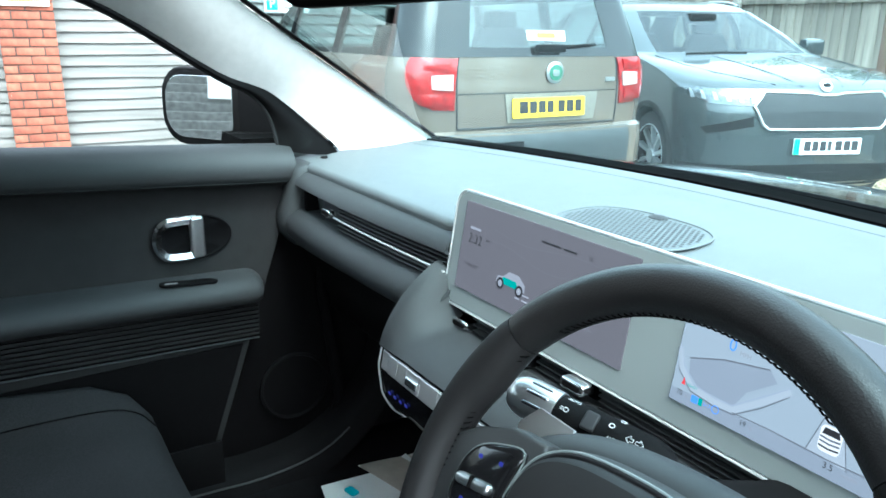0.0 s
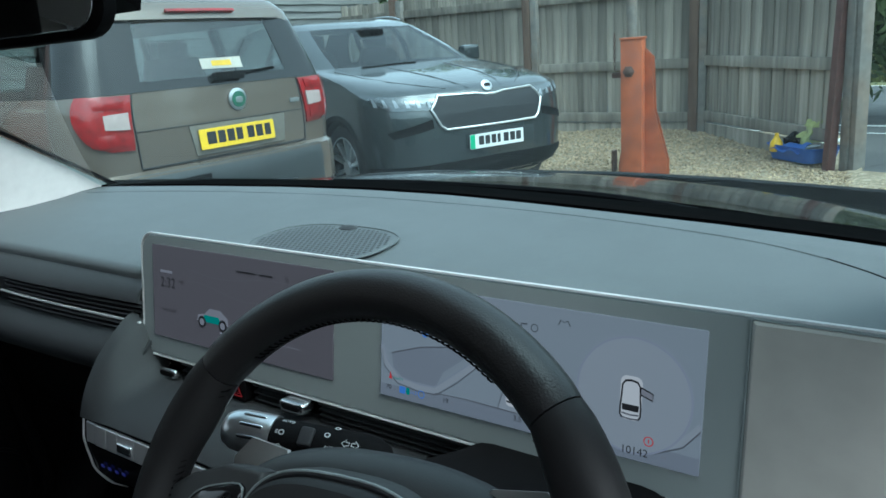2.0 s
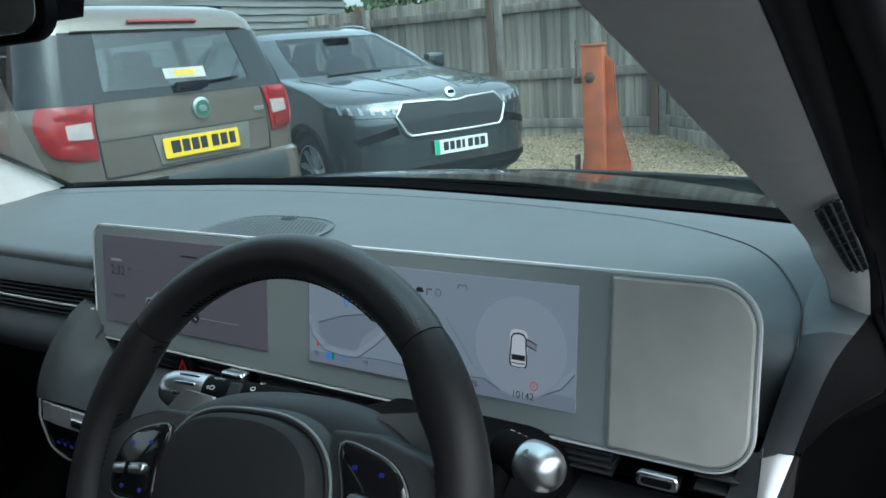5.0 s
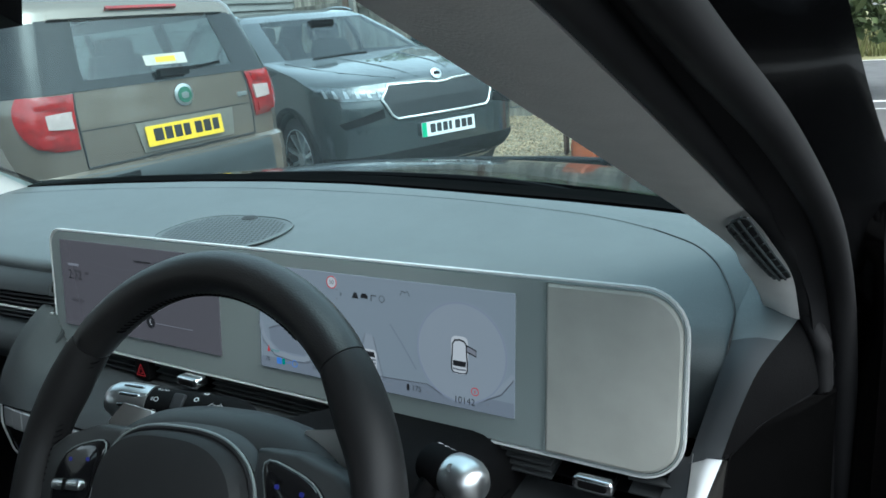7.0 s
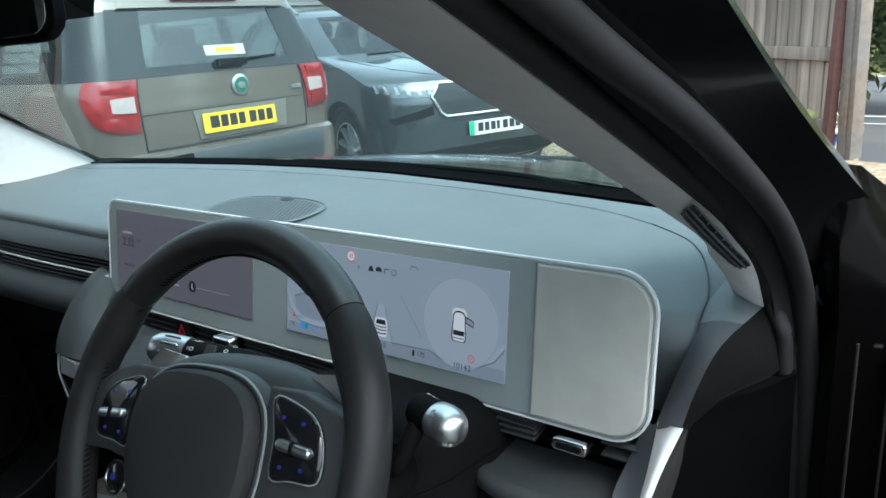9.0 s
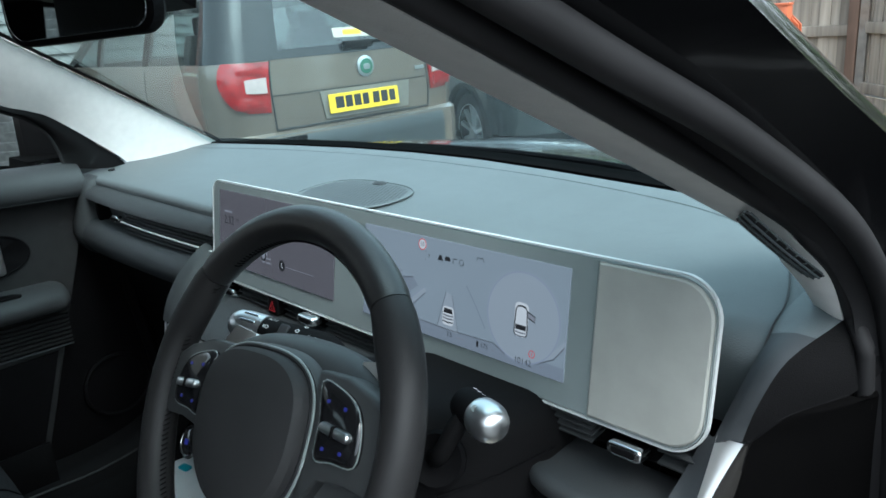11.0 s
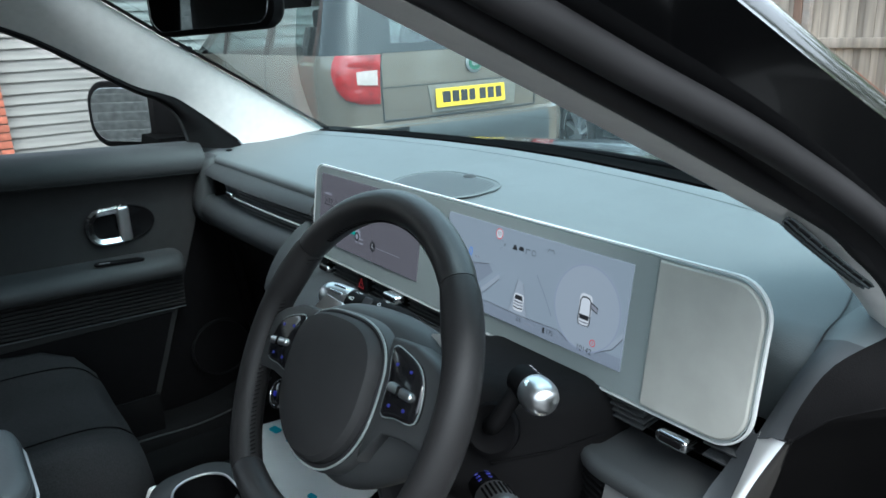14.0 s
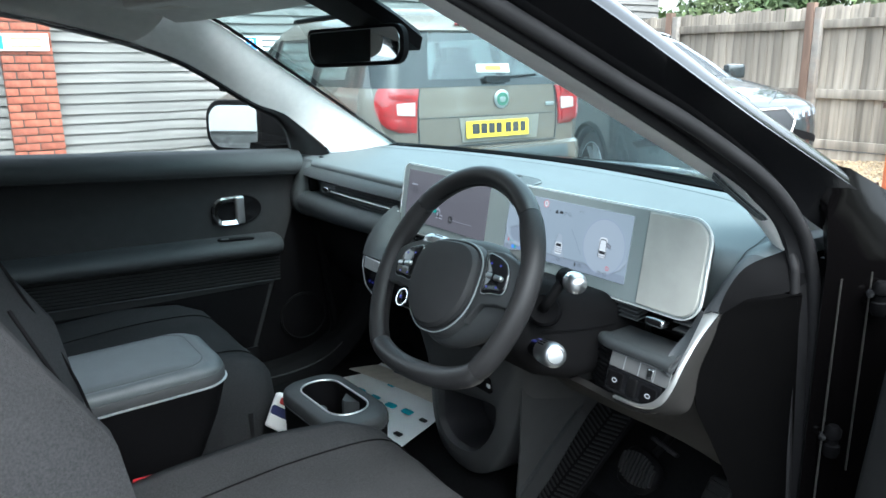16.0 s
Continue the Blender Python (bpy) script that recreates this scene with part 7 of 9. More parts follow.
acc = thing("accelerator_pedal", (0.5, 0.2, 0.35), "long black rubber accelerator pedal", "pedal")
AP = pose(0.485, 0.2, 0.44, 60, 0, -6)
part("pedal_pad", slab(0.055, 0.17, 0.014, 0.014, AP, 0.005), PEDAL, acc, "ribbed rubber pad")
for k in range(8):
    part("pad_rib", block(AP @ Vector((0, -0.07 + 0.02 * k, 0.002)), (0.045, 0.007, 0.004), 0.001, (60, 0, -6)), PEDAL, acc)
fr = thing("footrest", (0.2, 0.25, 0.33), "grooved black rubber footrest beside the tunnel", "footrest")
FM = pose(0.192, 0.165, 0.43, 47, 6, -4)
# Dark plate below lighter ribs; shade between the ribs is in the colour.
part("footrest_plate", slab(0.1, 0.3, 0.012, 0.012, FM, 0.004), DARKER, fr, "grooved rubber plate")
for k in range(27):
    for sx in (-1, 1):
        y = -0.138 + 0.0103 * k
        part("groove_rib", sweep([FM @ Vector((0.004 * sx, y, 0.001)), FM @ Vector((0.044 * sx, y + 0.012, 0.001))], [(-0.0026, -0.003), (-0.0018, 0.002), (0.0018, 0.002), (0.0026, -0.003)], up=FM.to_3x3() @ Vector((0, 0, 1))), PEDAL, fr)
buckle = thing("belt_buckle", (0.1, -0.665, 0.5), "black seat belt buckle with a red button", "seat belt buckle")
part("buckle_body", block((0.1, -0.664, 0.578), (0.032, 0.052, 0.11), 0.008, (-8, 0, 10)), DARKER, buckle)
part("release_button", block((0.1, -0.657, 0.634), (0.022, 0.044, 0.012), 0.003, (-8, 0, 10)), RED_PLASTIC, buckle, "red release button")

# ---- the yard ----
G = -0.05


def flat(name, pts, z, mat, label, cat, kind="structure"):
    bm = bmesh.new()
    bm.faces.new([bm.verts.new((x, y, z)) for x, y in pts])
    return tagged(part(name, bm, mat), label, cat, kind=kind)


flat("ground", [(-400, -400), (400, -400), (400, 400), (-400, 400)], G, ASPHALT, "worn dark asphalt yard", "ground")
flat("road", [(-0.9, 9.0), (40, 3.0), (40, 9.5), (-3, 15.6), (-40, 20), (-40, 13)], G + 0.004, material("road_asphalt", (0.085, 0.087, 0.09), 0.85, vary=0.2, scale=40, bump=0.5, bump_scale=90), "pale grey road past the yard", "road")
for y0, w in ((9.55, 0.12), (15.2, 0.14), (8.95, 0.05)):
    flat("road_line", [(-1.6, y0 + 0.12), (12, y0 - 1.9), (12, y0 - 1.9 + w), (-1.6, y0 + 0.12 + w)], G + 0.008, WHITE_PAINT, "worn white road line", "road marking")
flat("verge", [(-40, 20), (-3, 15.6), (40, 9.5), (60, 60), (-60, 60)], G + 0.01, GRASS, "rough dry grass verge", "verge")

# Gravel bed banked against the fence, with loose stones.
rng = np.random.default_rng(4)


def bank(x, y):
    return G + 0.012 + 0.13 * max(0.0, (y - 6.6) / 1.7) * max(0.0, 1 - abs(x + 2.6) / 3.6) + 0.012 * math.sin(7 * x) * math.sin(6 * y)


rows = [[(x, y if x < -0.05 else 4.9 + (y - 4.9) * 0.42, bank(x, y)) for y in [4.9 + 0.17 * j for j in range(21)]] for x in [-5.2 + 0.2 * i for i in range(34)]]
bed = tagged(part("gravel", sheet(rows), GRAVEL_BED), "tan gravel bed along the fence", "gravel", kind="structure")
verts, faces = [], []
n = 0
while n < 20000:
    x, y = -4.6 + 5.9 * rng.random(), 4.9 + 3.35 * rng.random()
    if y > 8.22 or (x > -1.7 and y > 8.28 - 1.13 * (x + 1.72)) or (x > -0.1 and y > 6.2 + 0.3 * rng.random()):
        continue
    s = 0.007 + 0.013 * rng.random() ** 2
    c = np.array([x, y, bank(x, y) + 0.3 * s])
    q = rng.normal(size=(6, 3)) * 0.25 + np.array([[1, 0, 0], [-1, 0, 0], [0, 1, 0], [0, -1, 0], [0, 0, 0.7], [0, 0, -0.7]])
    b = len(verts)
    verts += [tuple(c + s * p) for p in q]
    faces += [(b + i, b + j, b + k) for i, j, k in ((0, 2, 4), (2, 1, 4), (1, 3, 4), (3, 0, 4), (2, 0, 5), (1, 2, 5), (3, 1, 5), (0, 3, 5))]
    n += 1
me = bpy.data.meshes.new("gravel_stones")
me.from_pydata(verts, [], faces)
me.materials.append(STONE)
tagged(new("gravel_stones", me), "loose tan gravel stones", "gravel", kind="stuff")


# ---- close-boarded fence ----
def fence_run(name, a, b, label, top=1.9, post_step=2.08, skip_first=False, lean=0.0):
    """Upright overlapping boards on three rails between posts, from a to b."""
    a, b = Vector((*a, 0)), Vector((*b, 0))
    length, d = (b - a).length, (b - a).normalized()
    turn = math.degrees(math.atan2(d.y, d.x))
    f = thing(name, (a.x, a.y, G), label, "fence", turn=turn, local=True, kind="structure")
    w = 0.112
    mesh = None
    for z0, z1 in ((0.31, top),):
        shared = [finish(block((0, 0, 0), (w - 0.002, 0.016, z1 - z0 + dz), 0.002, (0, 0, 2.5)), "fence_board", FENCE) for dz in (0.0, 0.025, -0.02)]
        k = 0
        x = w / 2
        while x < length:
            o = part("fence_board", shared[k % 3], FENCE, f)
            o.matrix_basis = pose(x, 0.006 + 0.017 * (k % 2) + rng.random() * 0.005, (z0 + z1) / 2, rng.normal() * 0.2, rng.normal() * 0.4, 0)
            x += w * (0.82 + 0.14 * rng.random())
            k += 1
    for z, h in ((0.29, 0.11), (0.9, 0.11), (1.72, 0.1)):
        part("fence_rail", block((length / 2, -0.03, z), (length, 0.045, h), 0.006, (0, 0.35, 0)), FENCE, f, "horizontal timber rail")
    part("gravel_board", block((length / 2, -0.01, 0.1), (length, 0.03, 0.22), 0.004), FENCE, f, "timber gravel board")
    x = 0.0
    i = 0
    while x < length + 0.3:
        if i or not skip_first:
            px = min(x, length)
            part("fence_post", block((px - 0.055, -0.075, top / 2), (0.1, 0.1, top + 0.1), 0.008, (0, lean, 0)), POST, f, "brown timber post")
            part("repair_spur", block((px + 0.045, -0.07, top / 2 - 0.02), (0.085, 0.09, top + 0.02), 0.006), POST_GREY, f, "grey timber post beside it")
        x += post_step
        i += 1
    return f


fence_run("fence_back", (-8.1, 8.15), (-1.83, 8.28), "weathered grey-brown close-boarded timber fence", 1.92)
fence_run("fence_side", (-1.83, 8.28), (-0.24, 6.62), "short weathered timber fence ending at the road", 1.9, 5.0, True)
end = thing("fence_end_post", (-0.15, 6.5, G), "reddish steel post and grey timber at the fence end", "fence post", kind="structure")
part("steel_post", block((-0.255, 6.53, 0.93), (0.075, 0.075, 2.0), 0.004, (0, 1.5, 45)), material("red_oxide_steel", (0.11, 0.05, 0.042), 0.6, vary=0.2, scale=20), end, "reddish-brown square steel post")
part("timber_post", block((-0.145, 6.51, 0.9), (0.09, 0.09, 2.1), 0.006, (0, -1, 45)), POST_GREY, end, "grey timber post")
part("timber_post", block((-0.07, 6.47, 0.9), (0.11, 0.06, 2.1), 0.006, (0, -1, 45)), POST_GREY, end, "grey timber board")

# ---- boarded wall with a brick pier ----
wall = thing("wall_west", (-7.1, 1.0, G), "silvered wide-board wall of overlapping planks", "wall", kind="structure")
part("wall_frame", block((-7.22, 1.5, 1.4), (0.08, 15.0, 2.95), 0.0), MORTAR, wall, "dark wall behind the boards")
for r in range(27):
    secs = []
    for k in range(33):
        dz, dx, h = rng.normal() * 0.0045, rng.normal() * 0.0012, 0.064 + rng.normal() * 0.002
        y = -6.6 + 0.49 * k
        secs.append([(0.016 + dx, y, -h + dz), (0.004, y, h + dz), (-0.008, y, h + dz), (-0.012, y, -h + dz)])
    o = part("wall_board", finish(loft(secs), "wall_board", FENCE_H, 60), FENCE_H, wall)
    o.matrix_basis = pose(-7.12, 0, 0.16 + 0.101 * r, 0, -8, 0)
part("wall_base", block((-7.1, 1.5, 0.02), (0.12, 15.0, 0.16), 0.01), POST_GREY, wall, "concrete wall base")

pier = thing("brick_pier", (-7.05, -0.07, G), "red brick pier against the boarded wall", "pier", kind="structure")
part("mortar_core", block((-7.06, -0.028, 1.4), (0.2, 0.432, 2.95), 0.0), MORTAR, pier, "dark mortar")
full = finish(block((0, 0, 0), (0.1025, 0.213, 0.064), 0.004), "brick", BRICK)
half = finish(block((0, 0, 0), (0.1025, 0.1, 0.064), 0.004), "brick", BRICK)
for r in range(38):
    z = G + 0.04 + 0.075 * r
    cells = [(-0.112, full), (0.112, full)] if r % 2 else [(-0.169, half), (0.0, full), (0.169, half)]
    for y, me in cells:
        o = part("brick", me, BRICK, pier)
        o.matrix_basis = pose(-7.002 + rng.random() * 0.003, -0.028 + y, z + rng.normal() * 0.001, 0, 0, rng.normal() * 0.4)


def parking_sign(y, w, z=1.495):
    s = thing("parking_sign", (-6.93, y, z), "small white parking sign with a blue letter square", "sign")
    M = pose(-6.925, y, z, 90, 0, 90)
    part("sign_plate", slab(w, 0.155, 0.006, 0.004, M, 0.001), WHITE_PAINT, s, "white sign plate")
    part("letter_square", slab(0.12, 0.125, 0.004, 0.002, M @ pose(-w / 2 + 0.08, 0, 0.0015), 0.0005), BLUE_SIGN, s, "blue square")
    lettering("P", 0.12, M @ pose(-w / 2 + 0.08, 0, 0.003), WHITE_PAINT, s, "letter", "CENTER")
    for dy in (0.03, -0.035):
        part("text_bar", slab(w - 0.26, 0.016, 0.002, 0.001, M @ pose(0.07, dy, 0.001), 0.0003), YELLOW if w > 0.5 else INK, s)


parking_sign(-0.095, 0.52)
parking_sign(2.32, 0.48)
south = thing("wall_south", (0, -7.0, G), "silvered wide-board wall behind the parked car", "wall", kind="structure")
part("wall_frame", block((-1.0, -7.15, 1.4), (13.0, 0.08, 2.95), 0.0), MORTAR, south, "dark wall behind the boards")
bm1 = finish(block((0, 0, 0), (3.015, 0.026, 0.128), 0.004, (-13, 0, 0)), "wall_board", FENCE_H)
for r in range(27):
    for k in range(4):
        o = part("wall_board", bm1, FENCE_H, south)
        o.matrix_basis = pose(-5.5 + 3.02 * k + 0.4 * (r % 3), -7.08, 0.16 + 0.101 * r + rng.normal() * 0.003)
bs = thing("banner_sign", (-1.1, -7.06, 0.9), "white sign board with dark lettering bars on the wall", "sign")
BSM = pose(-1.4, -7.03, 1.4, 90, 0, 180)
part("sign_plate", slab(2.4, 1.25, 0.01, 0.03, BSM, 0.002), WHITE_PAINT, bs, "white sign plate")
part("text_bar", slab(1.2, 0.22, 0.03, 0.004, BSM @ pose(0.1, 0.2, 0.002), 0.0005), INK, bs)
part("text_bar", slab(0.7, 0.05, 0.01, 0.004, BSM @ pose(0.1, -0.1, 0.002), 0.0005), INK, bs)

# ---- orange barrier post ----
bar = thing("barrier_post", (-1.79, 5.94, G), "orange painted steel barrier post with base fins", "barrier post")
bx, by = -1.79, 5.94
BT = 8
part("post_tube", block((bx, by, 0.56), (0.185, 0.17, 1.2), 0.008, (0, 0, BT)), ORANGE, bar, "square orange steel tube")
cap = part("post_cap", block((bx, by, 1.168), (0.2, 0.185, 0.02), 0.004, (0, 0, BT)), ORANGE, bar, "pale orange cap")
fin = [(0.02, -0.05), (0.34, -0.05), (0.34, 0.1), (0.22, 0.55), (0.2, 1.0), (0.12, 1.08), (0.02, 1.08)]
for dy in (0.02, 0.08):
    part("post_fin", loft([[(bx + x - 0.05, by + 0.03 + dy + t, z) for x, z in fin] for t in (0, 0.012)]), ORANGE, bar, "orange gusset plate", 20)
part("post_fin", loft([[(bx - x * 0.5 + 0.02, by + 0.03 + t, z * 0.62) for x, z in fin] for t in (0, 0.012)]), ORANGE, bar, "orange gusset plate", 20)
part("pivot_plate", lathe([(0.052, 0.0), (0.052, 0.01), (0.036, 0.014), (0.036, 0.03), (0.0001, 0.034)], pose(bx - 0.01, by - 0.083, 0.89, 90, 0, BT), 6), RUSTY, bar, "rusty pivot boss")
part("pivot_bolt", lathe([(0.02, 0.03), (0.02, 0.05), (0.0001, 0.052)], pose(bx - 0.01, by - 0.083, 0.89, 90, 0, BT), 12), RUSTY, bar)
part("latch", block((bx - 0.14, by, 0.86), (0.1, 0.04, 0.05), 0.008), RUSTY, bar, "rusty latch arm")
for k in range(9):
    part("chain_link", sweep([(bx - 0.17 + 0.01 * math.cos(a) * (k % 2), by + 0.01 * math.cos(a) * (1 - k % 2), 0.92 + 0.035 * k + 0.022 * math.sin(a)) for a in [2 * math.pi * j / 10 for j in range(10)]], circle(0.0035, 5), up=(0.3, 0.3, 1), closed=True), RUSTY, bar)
part("base_bracket", block((bx - 0.2, by + 0.05, 0.08), (0.02, 0.1, 0.2), 0.004), RUSTY, bar)
pole = thing("grey_pole", (-1.9, 7.7, G), "plain grey steel pole behind the barrier", "pole")
part("pole_tube", tube([(-2.42, 7.6, G), (-2.42, 7.6, 3.2)], 0.055, 16), POST_GREY, pole)

# ---- blue tub with clothing at the fence ----
tub = thing("blue_tub", (-0.55, 6.9, 0.0), "shallow blue plastic tub holding a crumpled jacket", "tub")
TM = pose(-0.53, 6.85, 0.07, 0, 0, -40)
part("tub_body", loft([[TM @ Vector((x * f, y * f, z)) for x, y in rrect(0.6, 0.36, 0.08)] for f, z in ((0.8, -0.08), (0.86, -0.075), (1.0, 0.06), (1.04, 0.06), (1.03, 0.05), (0.95, 0.045), (0.82, -0.05))]), BLUE_TUB, tub, "blue plastic tub", 50)
part("white_board", block((-0.36, 6.78, 0.15), (0.34, 0.12, 0.012), 0.003, (10, -14, -20)), WHITE_PAINT, tub)
part("blue_cloth", sheet([[TM @ Vector((-0.2 + 0.06 * i, -0.2 + 0.03 * j, 0.08 + 0.02 * math.sin(i * 1.7 + j) - 0.012 * (5 - j))) for j in range(6)] for i in range(7)], thick=0.006), BLUE_TUB, tub, "blue cloth over the rim", 60)
jk = thing("crumpled_jacket", (-0.45, 6.9, 0.15), "crumpled yellow-green jacket lying in the tub", "jacket")
bm = bmesh.new()
bmesh.ops.create_icosphere(bm, subdivisions=4, radius=1.0)
for v in bm.verts:
    q = v.co.copy()
    f = 1 + 0.45 * noise.noise(q * 2.3) + 0.22 * noise.noise(q * 6)
    v.co = Vector((-0.43 + q.x * 0.13 * f + 0.09 * q.z, 6.88 + q.y * 0.1 * f, 0.24 + q.z * 0.17 * f))
part("jacket_body", bm, HI_VIS, jk, "folded hi-vis cloth", 60)
bm = bmesh.new()
bmesh.ops.create_icosphere(bm, subdivisions=3, radius=1.0)
for v in bm.verts:
    q = v.co.copy()
    f = 1 + 0.4 * noise.noise(q * 2.1 + Vector((5, 1, 2)))
    v.co = Vector((-0.6 + q.x * 0.1 * f, 6.9 + q.y * 0.09 * f, 0.16 + q.z * 0.07 * f))
part("jacket_lining", bm, DARK, jk, "dark lining", 60)
bt = thing("yellow_bottle", (-0.78, 6.85, 0.05), "small yellow plastic bottle beside the tub", "bottle")
part("bottle_body", lathe([(0.05, -0.02), (0.06, 0.0), (0.055, 0.06), (0.03, 0.1), (0.018, 0.12), (0.018, 0.15), (0.0001, 0.152)], pose(-0.76, 6.86, 0.08), 16), YELLOW, bt)


# ---- greenery ----
def foliage(name, boxes, count, size, mat, label, cat):
    """Many small leaf clumps inside rounded volumes, thinned towards the edge."""
    verts, faces = [], []
    vols = np.array([b[3] * b[4] * b[5] for b in boxes], float)
    for _ in range(count):
        cx, cy, cz, wx, wy, wz = boxes[rng.choice(len(boxes), p=vols / vols.sum())]
        p = rng.normal(size=3)
        p *= (0.55 + 0.5 * rng.random()) / np.linalg.norm(p)
        c = np.array([cx, cy, cz]) + p * np.array([wx, wy, wz]) / 2 * (1 + 0.25 * math.sin(5 * p[0] + 3 * p[2]))
        u, v = rng.normal(size=3), rng.normal(size=3)
        u /= np.linalg.norm(u)
        v -= u * (u @ v)
        v /= np.linalg.norm(v)
        s = size * (0.5 + rng.random())
        b = len(verts)
        verts += [tuple(c - u * s), tuple(c + v * s * 0.45), tuple(c + u * s), tuple(c - v * s * 0.45)]
        faces.append((b, b + 1, b + 2, b + 3))
    me = bpy.data.meshes.new(name)
    me.from_pydata(verts, [], faces)
    me.materials.append(mat)
    return tagged(new(name, me), label, cat, kind="stuff")


foliage("hedge_behind_fence", [(-9 + 2.2 * k, 10.2 + 0.5 * (k % 2), 1.35 + 0.2 * (k % 3), 3.2, 2.2, 2.5) for k in range(5)], 34000, 0.07, LEAF, "dense green bushes behind the fence", "bushes")
foliage("far_hedge", [(-8 + 4 * k, 24 - 1.6 * k + (k % 2), 2.2 + 0.7 * (k % 3), 6, 4, 6 + (k % 2)) for k in range(7)], 26000, 0.16, LEAF, "dark green hedge beyond the road", "hedge")
# Out of view; added to block low sky that brightens cabin and paint.
foliage("east_hedge", [(17 + 1.5 * (k % 2), -26 + 4.2 * k, 2.2 + 0.5 * (k % 3), 5, 6.5, 6.5) for k in range(9)], 20000, 0.2, LEAF, "added unseen hedge that cuts off the low eastern sky", "hedge")
verts, faces = [], []
for _ in range(9000):
    x = -8 + 22 * rng.random()
    y = 17.2 - 0.165 * (x + 8) + 3.5 * rng.random() ** 1.5
    h, a = 0.25 + 0.55 * rng.random(), rng.random() * 6.28
    b = len(verts)
    verts += [(x - 0.02 * math.cos(a), y - 0.02 * math.sin(a), G), (x + 0.02 * math.cos(a), y + 0.02 * math.sin(a), G), (x + 0.25 * h * math.cos(a * 3), y + 0.25 * h * math.sin(a * 3), G + h)]
    faces.append((b, b + 1, b + 2))
me = bpy.data.meshes.new("verge_grass")
me.from_pydata(verts, [], faces)
me.materials.append(GRASS)
tagged(new("verge_grass", me), "tall dry grass along the road", "grass", kind="stuff")


# ---- parked cars ----
class Hull:
    """A car hull from level outlines: table rows of height, half width, rear, front, rear and front corner radius, rear and front crown."""

    def __init__(self, table):
        self.t = table

    def row(self, z):
        for a, b in zip(self.t, self.t[1:]):
            if z <= b[0]:
                k = min(max((z - a[0]) / (b[0] - a[0]), 0), 1)
                return [p + (q - p) * k for p, q in zip(a, b)]
        return list(self.t[-1])

    def at(self, s, z, out=0.0):
        """s from 0 (rear middle) over 1, 2 (rear corner), 3, 4 (front corner) to 5 (front middle); its sign gives the side."""
        _, w, r, f, rr, fr, rc, fc = self.row(z)
        sg, s = (1 if s >= 0 else -1), abs(s)
        if s <= 1:
            x = s * (w - rr)
            y = r + rc * (x / w) ** 2 - out
        elif s <= 2:
            a = (s - 1) * math.pi / 2
            x, y = w - rr + (rr + out) * math.sin(a), r + rc * ((w - rr) / w) ** 2 + rr - (rr + out) * math.cos(a)
        elif s <= 3:
            y0, y1 = r + rc * ((w - rr) / w) ** 2 + rr, f - fc * ((w - fr) / w) ** 2 - fr
            x, y = w + out, y0 + (y1 - y0) * (s - 2)
        elif s <= 4:
            a = (s - 3) * math.pi / 2
            x, y = w - fr + (fr + out) * math.cos(a), f - fc * ((w - fr) / w) ** 2 - fr + (fr + out) * math.sin(a)
        else:
            x = (5 - s) * (w - fr)
            y = f - fc * (x / w) ** 2 + out
        return Vector((sg * x, y, z))

    def rear_s(self, x, z):
        _, w, _, _, rr, *_ = self.row(z)
        return x / (w - rr)

    def front_s(self, x, z):
        _, w, _, _, _, fr, *_ = self.row(z)
        s = 5 - abs(x) / (w - fr)
        return math.copysign(s, x if x else 1)

    def side_s(self, y, z):
        _, w, r, f, rr, fr, rc, fc = self.row(z)
        y0, y1 = r + rc * ((w - rr) / w) ** 2 + rr, f - fc * ((w - fr) / w) ** 2 - fr
        return 2 + (y - y0) / (y1 - y0)

    def band(self, zs, n=24):
        ss = [k / 8 for k in range(8)] + [1 + k / 6 for k in range(6)] + [2 + k / 60 for k in range(60)] + [3 + k / 8 for k in range(8)] + [4 + k / 10 for k in range(10)] + [5]
        return [[self.at(s, z) for s in ss] + [self.at(-s, z) for s in ss[-2:0:-1]] for z in zs]

    def patch(self, corners, out=0.004, n=8, m=8, thick=0.004, swell=0.0):
        """A panel between four (s, z) corners: bottom left, bottom right, top right, top left."""
        a, b, c, d = corners
        rows = []
        for i in range(m + 1):
            v = i / m
            row = []
            for j in range(n + 1):
                u = j / n
                s = (a[0] * (1 - u) + b[0] * u) * (1 - v) + (d[0] * (1 - u) + c[0] * u) * v
                z = (a[1] * (1 - u) + b[1] * u) * (1 - v) + (d[1] * (1 - u) + c[1] * u) * v
                row.append(self.at(s, z, out + swell * math.sin(math.pi * u) * math.sin(math.pi * v)))
            rows.append(row)
        return sheet(rows, thick=thick)

    def line(self, pts, r, out=0.004, n=6, closed=False):
        return tube([self.at(s, z, out) for s, z in pts], r, n, up=(0.21, 0.35, 0.9), closed=closed)


def cut_arches(bm, arches, radius):
    dead = [f for f in bm.faces if any(math.hypot(f.calc_center_median().y - y, f.calc_center_median().z - z) < radius and abs(f.calc_center_median().x) > 0.55 for y, z in arches)]
    bmesh.ops.delete(bm, geom=dead, context="FACES")
    return bm


